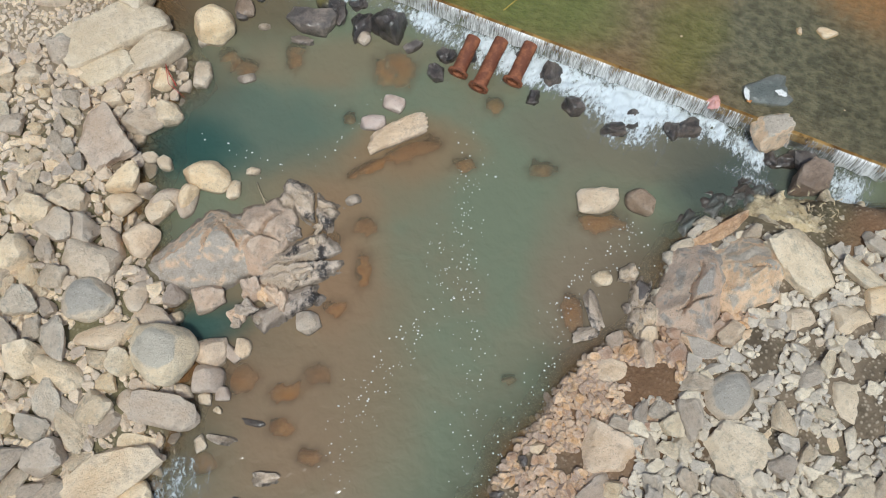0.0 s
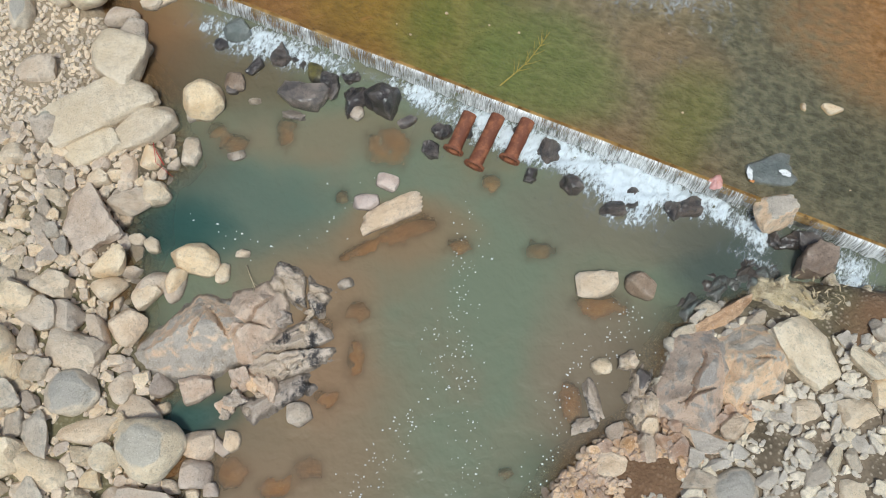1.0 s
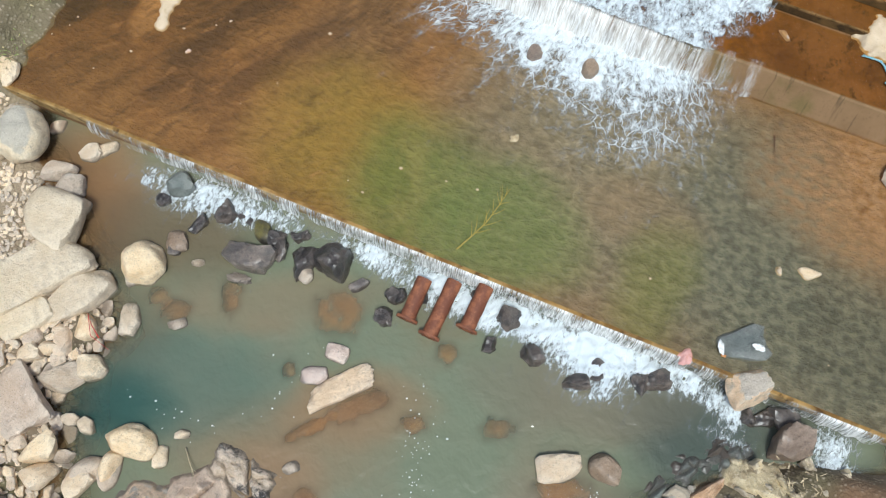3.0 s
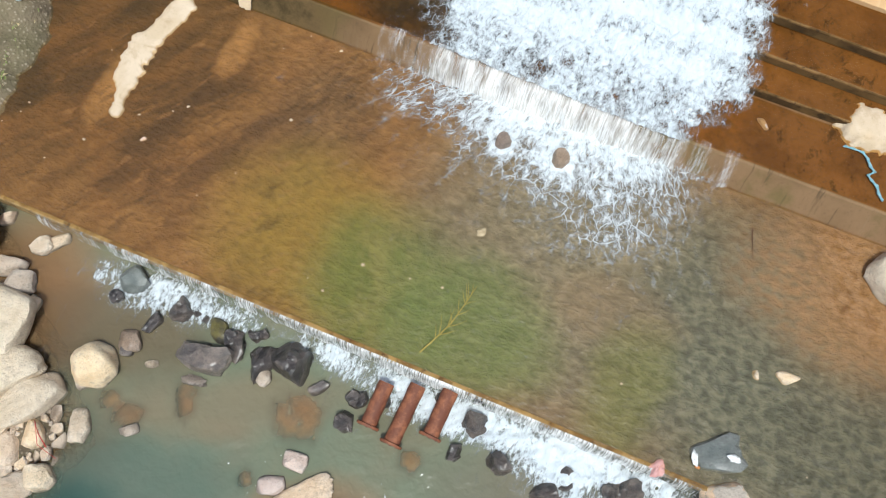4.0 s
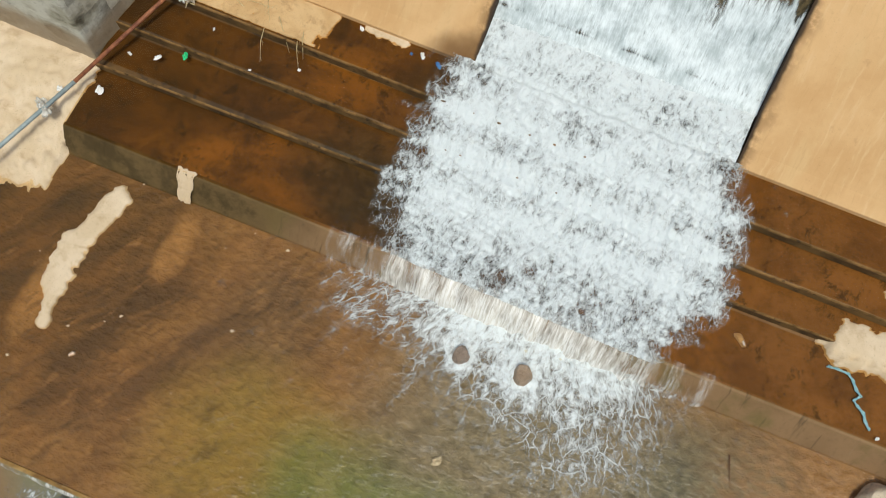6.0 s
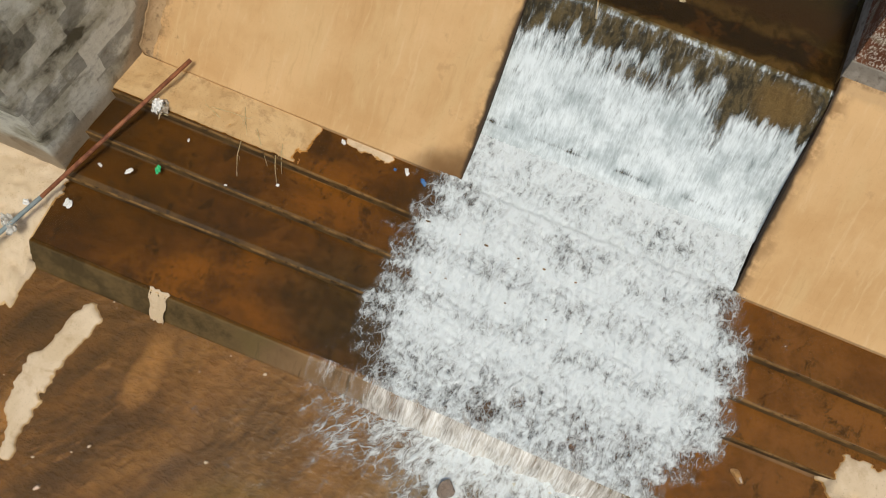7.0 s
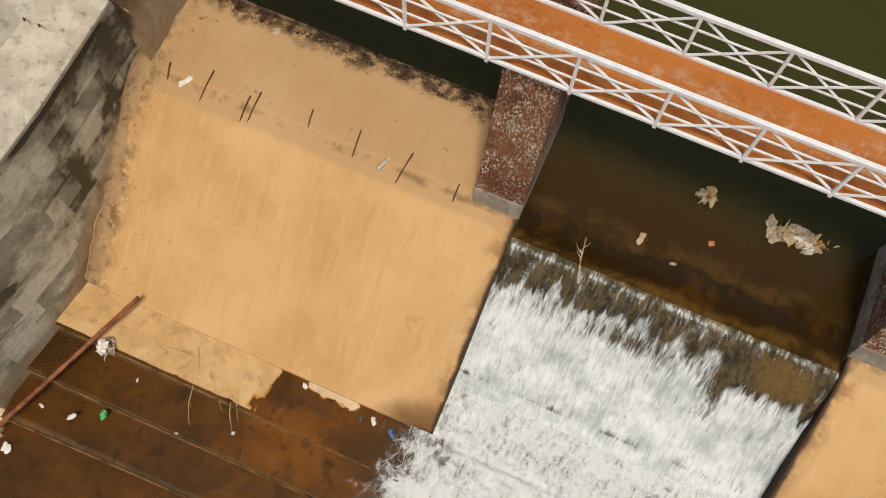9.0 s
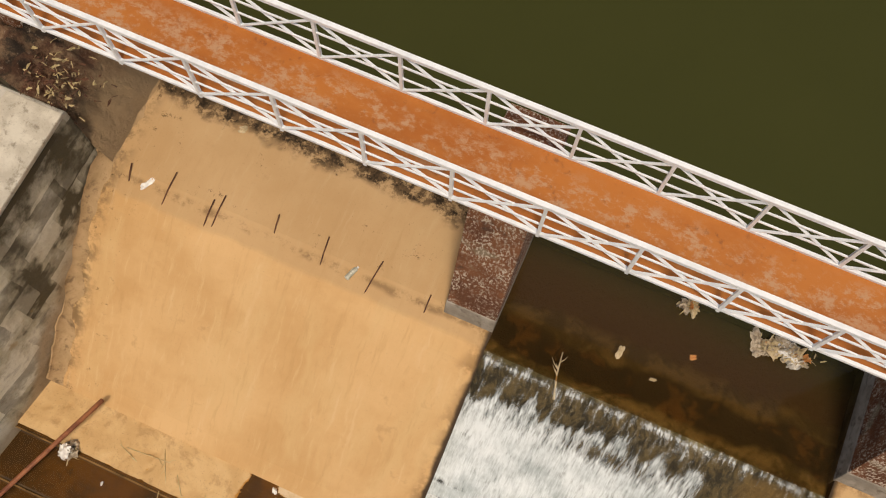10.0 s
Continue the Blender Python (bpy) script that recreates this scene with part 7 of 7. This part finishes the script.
# stones on the apron
boulder("tanround", 8.58, 10.13, 0.5, 0.46, 0.28, 0.2, -10)
boulder("greyang", 7.98, 10.20, 0.5, 0.14, 0.24, 0.14, 0)
boulder("darkbrown", 3.38, 15.06, 0.5, 0.30, 0.28, 0.38, 20)
boulder("darkbrown", 4.55, 14.68, 0.5, 0.36, 0.33, 0.40, 40)
boulder("dark", 3.95, 14.72, 0.5, 0.16, 0.14, 0.1, 0)
boulder("greyslab", 10.95, 12.0, 0.45, 1.0, 1.1, 0.7, 30)
boulder("greyang", 11.4, 11.2, 0.45, 0.7, 0.9, 0.5, 60)
boulder("pale", -4.0, 15.3, 0.52, 0.12, 0.09, 0.08, 0)
rag(-2.9, 13.13, 0.575, 0.24, 0.14, M_REED, "weed_clump", "pale clump of weed snagged on the apron", "weed", 8, 0.07)

# ---------------------------------------------------------------- things in the basin and on the steps
pts = [(3.02, 17.5), (3.2, 17.52), (3.4, 17.52), (3.52, 17.42), (3.6, 17.3), (3.72, 17.2), (3.62, 17.08), (3.72, 17.0), (3.85, 16.92), (3.92, 16.78), (4.02, 16.68)]
bm = bmesh.new()
for off in (0.0, 2.1, 4.2):
    tube(bm, [(*from_dam(u + 0.022 * math.sin(i * 2.4 + off), v + 0.022 * math.cos(i * 2.4 + off)), 1.205 + 0.008 * math.sin(i + off)) for i, (u, v) in enumerate(pts)], 0.016, 6)
tagged(part("rope", bm, M_ROPE, smooth=True), "frayed pale blue rope lying in shallow water", "rope")
boulder("pale", *from_dam(1.38, 17.4), 1.05, 0.22, 0.40, 0.18, 15)
for i, (u, v, z, s, mat, name, label) in enumerate((
        (-10.62, 18.27, 1.645, 0.17, M_GREEN, "bag", "small bright green plastic bag in shallow water"),
        (-11.10, 18.02, 1.645, 0.15, M_PLASTIC_W, "wrapper", "crumpled white wrapper in shallow water"),
        (-11.79, 17.97, 1.405, 0.10, M_PLASTIC_W, "wrapper", "crumpled white wrapper in shallow water"),
        (-10.38, 19.04, 1.645, 0.07, M_PLASTIC_W, "wrapper", "small white wrapper on the step"),
        (-7.58, 20.12, 1.89, 0.12, M_PLASTIC_W, "wrapper", "small white wrapper on the step"),
        (-12.05, 17.07, 1.195, 0.22, M_PLASTIC_W, "bag", "torn white plastic bag in the basin"),
        (-6.23, 20.05, 1.89, 0.14, M_PLASTIC_W, "wrapper", "crumpled white wrapper by the ramp"),
        (-5.86, 19.98, 1.89, 0.15, M_BLUE, "wrapper", "small blue plastic wrapper by the rapids"),
        (-6.45, 20.0, 1.89, 0.07, M_BLUE, "wrapper", "small blue plastic scrap on the step"),
        (-12.74, 16.75, 1.30, 0.16, M_PLASTIC_W, "bag", "white plastic knotted round the pole"),
        (4.2, 16.58, 1.195, 0.09, M_PLASTIC_W, "wrapper", "small white scrap beside the rope"),
        (-9.3, 18.5, 1.645, 0.06, M_PLASTIC_W, "wrapper", "small white scrap on the step"),
        (-8.4, 18.9, 1.645, 0.08, M_PLASTIC_W, "wrapper", "small white scrap on the step"))):
    rag(u, v, z, s, s * 0.7, mat, name, label, "litter", 20 + i, 0.04)

pole = new("pole")
A, B, C = (*from_dam(-10.8, 20.28), 2.42), (*from_dam(-12.35, 16.9), 1.62), (*from_dam(-13.9, 13.5), 1.05)
pole.matrix_world = Matrix()
tagged(pole, "long bent pole, rusty above and grey below, lying across the steps", "pole")
part("upper_pole", tube(bmesh.new(), [A, B], 0.042, 10), M_RUST, pole, "rust-brown upper length of the pole", smooth=True)
part("lower_pole", tube(bmesh.new(), [B, C], 0.045, 10), M_POLE, pole, "blue-grey lower length of the pole", smooth=True)


def tuft(u, v, z, spread_u, spread_v, height, count, materials, name, label, category, seed):
    """A tangle of strips, reeds and torn plastic."""
    rg = random.Random(seed)
    x, y = from_dam(u, v)
    root = new(name)
    root.matrix_world = pose(x, y, z, 0, 0, TURN_DEG)
    tagged(root, label, category)
    for mat, pname, share in materials:
        bm = bmesh.new()
        for _ in range(int(count * share)):
            p = Vector((rg.gauss(0, spread_u * 0.42), rg.gauss(0, spread_v * 0.42), rg.uniform(0, height)))
            a = rg.uniform(0, 6.28)
            d = Vector((math.cos(a), math.sin(a), rg.uniform(-0.3, 0.5)))
            n = rg.uniform(0.05, 0.13)
            w = rg.uniform(0.003, 0.014)
            s = d.cross(Vector((rg.uniform(-0.4, 0.4), rg.uniform(-0.4, 0.4), 1))).normalized() * w
            q = [p - s, p + s, p + d * n * 0.5 + s * 1.2 + Vector((0, 0, rg.uniform(-0.02, 0.05))), p + d * n * 0.5 - s * 1.2 + Vector((0, 0, rg.uniform(-0.02, 0.05))), p + d * n + s * 0.4, p + d * n - s * 0.4]
            q = [Vector((c.x, c.y, max(c.z, 0.003))) for c in q]
            vs = [bm.verts.new(c) for c in q]
            bm.faces.new((vs[0], vs[1], vs[2], vs[3]))
            bm.faces.new((vs[3], vs[2], vs[4], vs[5]))
            up = [bm.verts.new(c + Vector((0, 0, 0.006))) for c in q]
            bm.faces.new((up[3], up[2], up[1], up[0]))
            bm.faces.new((up[5], up[4], up[2], up[3]))
        part(pname, bm, mat, root)
    return root


M_DIRTY = plain_mat("dirty_cloth", (0.30, 0.24, 0.17), (0.56, 0.49, 0.39), 0.85, 14)
M_GREYBAG = plain_mat("grey_plastic", (0.36, 0.34, 0.30), (0.62, 0.60, 0.55), 0.5, 10)
TRASH = ((M_REED, "reeds", 0.5), (M_STRAW, "straw", 0.5))


def raft(u, v, length, width, pieces, seed, label, z=4.5, name="floating_debris", tall=0.09, mats=None, scale=0.8):
    """Floating rubbish: crumpled cloth and plastic matted with reeds."""
    rg = random.Random(seed)
    root = tuft(u, v, z, length * 0.42, width * 0.42, 0.10, 3 * pieces, TRASH, name, label, "debris", seed)
    mats = mats or (M_DIRTY, M_REED, M_GREYBAG, M_DIRTY, M_PLASTIC_W, M_DIRTY, M_ORANGE)
    names = ("cloth", "reed_mat", "plastic_bag", "cloth", "plastic_bag", "cloth", "wrapper")
    for i in range(pieces):
        a, r = rg.uniform(0, 6.28), rg.uniform(0, 1) ** 0.6
        k = rg.randrange(7)
        n = 13
        ga, gb = np.meshgrid(np.linspace(-1, 1, n), np.linspace(-1, 1, n), indexing="ij")
        th = np.arctan2(gb, ga)
        rim = (1 + 0.25 * np.sin(th * 2 + rg.uniform(0, 6)) + 0.13 * np.sin(th * 5 + rg.uniform(0, 6)) + 0.08 * np.sin(th * 11 + rg.uniform(0, 6))) / np.maximum(1, np.hypot(ga, gb) * 0.86)
        size = scale * rg.uniform(0.10, 0.24) * (0.4 if k == 6 else 1)
        turn = rg.uniform(0, 6.28)
        X, Y = ga * size * rim, gb * size * 0.6 * rim
        Z = 0.05 + tall * (1 - r) + 0.06 * wavy(ga, gb, 1.1, seed * 50 + i) + 0.025 * wavy(ga, gb, 0.45, seed * 50 + i + 900) - 0.05 * np.hypot(ga, gb)
        P = np.stack([X * math.cos(turn) - Y * math.sin(turn) + length * 0.42 * r * math.cos(a), X * math.sin(turn) + Y * math.cos(turn) + width * 0.40 * r * math.sin(a), np.maximum(Z, 0.004)], -1).reshape(-1, 3)
        q = np.arange(n * n).reshape(n, n)
        F = np.stack([q[:-1, :-1], q[1:, :-1], q[1:, 1:], q[:-1, 1:]], -1).reshape(-1, 4)
        ob = new(names[k], mesh_of(names[k], P, F, mats[k]))
        ob.parent = root
    return root


raft(-1.1, 24.98, 1.05, 0.30, 24, 11, "matted raft of dirty cloth, reeds and torn plastic afloat")
raft(-2.62, 25.07, 0.22, 0.22, 7, 12, "small clump of dirty cloth and plastic afloat", tall=0.16, scale=0.6)
PALE = (M_PLASTIC_W, M_REED, M_PLASTIC_W, M_PLASTIC_W, M_GREYBAG, M_DIRTY, M_PLASTIC_W)
raft(-11.02, 19.30, 0.34, 0.42, 9, 13, "torn white plastic and reeds caught on the pole", 1.92, "snagged_litter", 0.3, PALE, 0.55)
raft(-12.72, 16.2, 0.14, 0.16, 4, 14, "torn white plastic knotted on the pole", 1.42, "snagged_litter", 0.1, PALE)
for i, (u, v, s) in enumerate(((-3.34, 23.99, 0.2), (-2.31, 24.36, 0.13), (-2.75, 23.8, 0.1))):
    rag(u, v, 4.502, s, s * 0.6, M_REED if i != 1 else M_ORANGE, "leaf", "pale dead leaf floating above the chute", "leaf", 60 + i, 0.03)
for i, (u, v, n, a) in enumerate(((-10.2, 19.75, 0.9, 5), (-9.6, 20.0, 0.6, -60), (-9.2, 19.7, 0.7, -50), (-8.6, 19.6, 0.5, -70), (-9.9, 19.6, 0.5, 160), (-9.35, 19.34, 0.62, -75), (-8.62, 19.34, 0.45, -66))):
    x, y = from_dam(u, v)
    d = Vector((math.cos(radians(a + TURN_DEG)), math.sin(radians(a + TURN_DEG)), 0))
    zz = 1.925 if v > 19.3 else 1.66
    branch([(x, y, zz), (x + d.x * n * 0.5, y + d.y * n * 0.5, zz + 0.03), (x + d.x * n, y + d.y * n, zz if v + n * math.sin(radians(a)) > 19.3 else 1.67)], 0.010, M_STRAW, "reed", "dry reed lying on the silted step", 2, 70 + i, 0.2, "reed")

# ---------------------------------------------------------------- things on the ramp's crest
for i, (u, v, tu, tv) in enumerate(((-11.35, 23.63, -0.07, 0.26), (-10.71, 23.46, 0.01, 0.55), (-9.83, 23.46, 0.01, 0.52), (-9.95, 23.44, 0.0, 0.42), (-8.87, 23.76, -0.05, 0.3), (-8.01, 23.58, -0.05, 0.45), (-7.22, 23.45, 0.08, 0.55), (-6.26, 23.57, 0.0, 0.27))):
    v = v - 0.24
    x, y = from_dam(u, v)
    x2, y2 = from_dam(u + tu, v + tv * 1.1)
    z, z2 = [float(np.interp(k, [p[0] for p in RAMP], [p[1] for p in RAMP])) for k in (v, v + tv * 1.1)]
    rod = part("iron_rod", tube(bmesh.new(), [(x, y, z - 0.02), ((x + x2) / 2, (y + y2) / 2, (z + z2) / 2 + 0.05), (x2, y2, z2 + 0.05)], 0.011, 7), M_RUST_DK, smooth=True)
    tagged(rod, "bent rusty iron rod sticking out of the ramp's crest", "rod", "iron rods along the crest")
bottle = new("bottle")
x, y = from_dam(-7.5, 23.46)
bottle.matrix_world = pose(x, y, 4.60, 0, 0, 45) @ Matrix.Scale(0.8, 4)
tagged(bottle, "crushed pale plastic bottle lying on the crest", "bottle")
body = part("body", tube(bmesh.new(), [(-0.16, 0, 0), (-0.15, 0, 0), (0.06, 0.01, 0), (0.11, 0, 0), (0.14, 0, 0)], [0.03, 0.055, 0.05, 0.045, 0.02], 10), M_BOTTLE, bottle, smooth=True)
part("cap", tube(bmesh.new(), [(0.14, 0, 0), (0.17, 0, 0)], 0.022, 10), M_PLASTIC_W, body)
rag(-11.05, 23.50, 4.56, 0.26, 0.12, M_PLASTIC_W, "plastic_strip", "white plastic strip lying on the crest", "litter", 91, 0.04)
rag(-10.1, 24.9, 4.64, 0.16, 0.12, M_REED, "paper_scrap", "pale scrap of paper near the footbridge", "litter", 92, 0.04)

# ---------------------------------------------------------------- a weedy pale knoll and odds and ends on the banks
KN = random.Random(17)
for i in range(16):
    a, r = KN.uniform(0, 6.28), KN.uniform(0, 1) ** 0.7
    boulder("ochre", 7.75 + 1.15 * r * math.cos(a) + 0.15, 6.0 + 0.62 * r * math.sin(a), 0.16 + 0.30 * (1 - r), KN.uniform(0.2, 0.5), KN.uniform(0.14, 0.3), KN.uniform(0.16, 0.28), KN.uniform(-75, -25))
tuft(7.75 * CA + 5.95 * SA, -7.75 * SA + 5.95 * CA, 0.55, 0.75, 0.6, 0.14, 60, ((M_REED, "dry_grass", 1.0),), "dry_grass", "pale dry grass growing over the rocks", "grass", 15)
branch([(-5.35, 9.1, 0.35), (-5.5, 9.35, 0.42), (-5.6, 9.6, 0.40), (-5.52, 9.15, 0.36), (-5.2, 8.9, 0.2)], 0.012, M_RED, "cord", "thin red cord lying over the stones", 0, 5, 0.1, "cord")
branch([(-3.6, 7.0, 0.05), (-3.5, 6.75, 0.12), (-3.36, 6.45, 0.2)], 0.012, M_REED, "stick", "dry forked stick by the outcrop", 3, 6, 0.25, "stick")

strip = part("coping", slab([(-13.45, 17.62), (-12.36, 17.62), (-11.93, 20.2), (U0 + 0.05, 21.6), (U0 + 0.05, 23.5), (-12.75, 23.5), (-12.95, 21.0)], 6.254, 6.31, 0.02), M_COPING)
strip.matrix_world = DAM
tagged(strip, "rough pale concrete coping along the wall's edge", "coping", kind="structure")
for u, v in ((-12.8, 22.75), (-12.55, 22.75)):
    x, y = from_dam(u, v)
    rod = part("iron_rod", tube(bmesh.new(), [(x, y, 6.28), (x + 0.05, y - 0.08, 6.45), (x + 0.1, y - 0.16, 6.5)], 0.012, 7), M_RUST_DK, smooth=True)
    tagged(rod, "short rusty iron rod standing out of the coping", "rod", "iron rods of the coping")

wing = part("wing_wall", box((-17.5, 23.61, -1.3), (U0 - 0.02, 26.4, 4.6), 0.08), M_WALL)
wing.matrix_world = DAM
tagged(wing, "silt-stained wing wall below the footbridge", "wall", kind="structure")


def heap_height(U, V):
    k = np.clip((-11.72 - U) / 1.2, 0, 1) * np.clip((V - 23.3) / 0.25, 0, 1)
    return 4.55 + 2.15 * k ** 0.8 + (0.12 * wavy(U, V, 0.5, 95) + 0.05 * wavy(U, V, 0.17, 96)) * np.clip(k * 4, 0, 1)


sheet("rubble_heap", np.arange(-17, -11.68, 0.06), np.arange(23.58, 26.4, 0.06), heap_height, M_HEAP, label="red-brown earth and rubble behind the coping", category="rubble")
tuft(-12.45, 23.95, 5.9, 0.8, 0.5, 0.5, 300, ((M_RUST_DK, "dead_leaves", 0.6), (M_STRAW, "straw", 0.4)), "leaf_litter", "rusty dead leaves and straw on the rubble", "leaves", 16)

GRASS = plain_mat("green_weed", (0.16, 0.20, 0.05), (0.34, 0.36, 0.14), 0.85, 18)
for i, (u, v, z, n) in enumerate(((-13.9, 13.3, 0.75, 200), (-13.7, 12.3, 0.7, 160), (-14.3, 14.2, 0.95, 160), (-13.6, 10.6, 0.65, 140), (-14.1, 10.0, 0.75, 120))):
    tuft(u, v, z, 0.5, 0.75, 0.2, n, ((GRASS, "green_blades", 0.7), (M_STRAW, "dry_blades", 0.3)), "weeds", "low green weeds on the stony bank", "weeds", 120 + i)

wall2 = part("abutment_wall_2", box((U1 + 0.005, 17.4, -1.3), (13.5, 23.6, 6.15), 0.06), M_WALL)
wall2.matrix_world = DAM
tagged(wall2, "weathered concrete abutment wall beyond the ramp", "wall", kind="structure")
back2 = part("bridge_abutment_2", box((U1 + 0.005, 23.61, -1.3), (13.5, 26.4, 8.006), 0.06), M_WALL)
back2.matrix_world = DAM
tagged(back2, "weathered abutment carrying the end of the footbridge", "abutment", kind="structure")
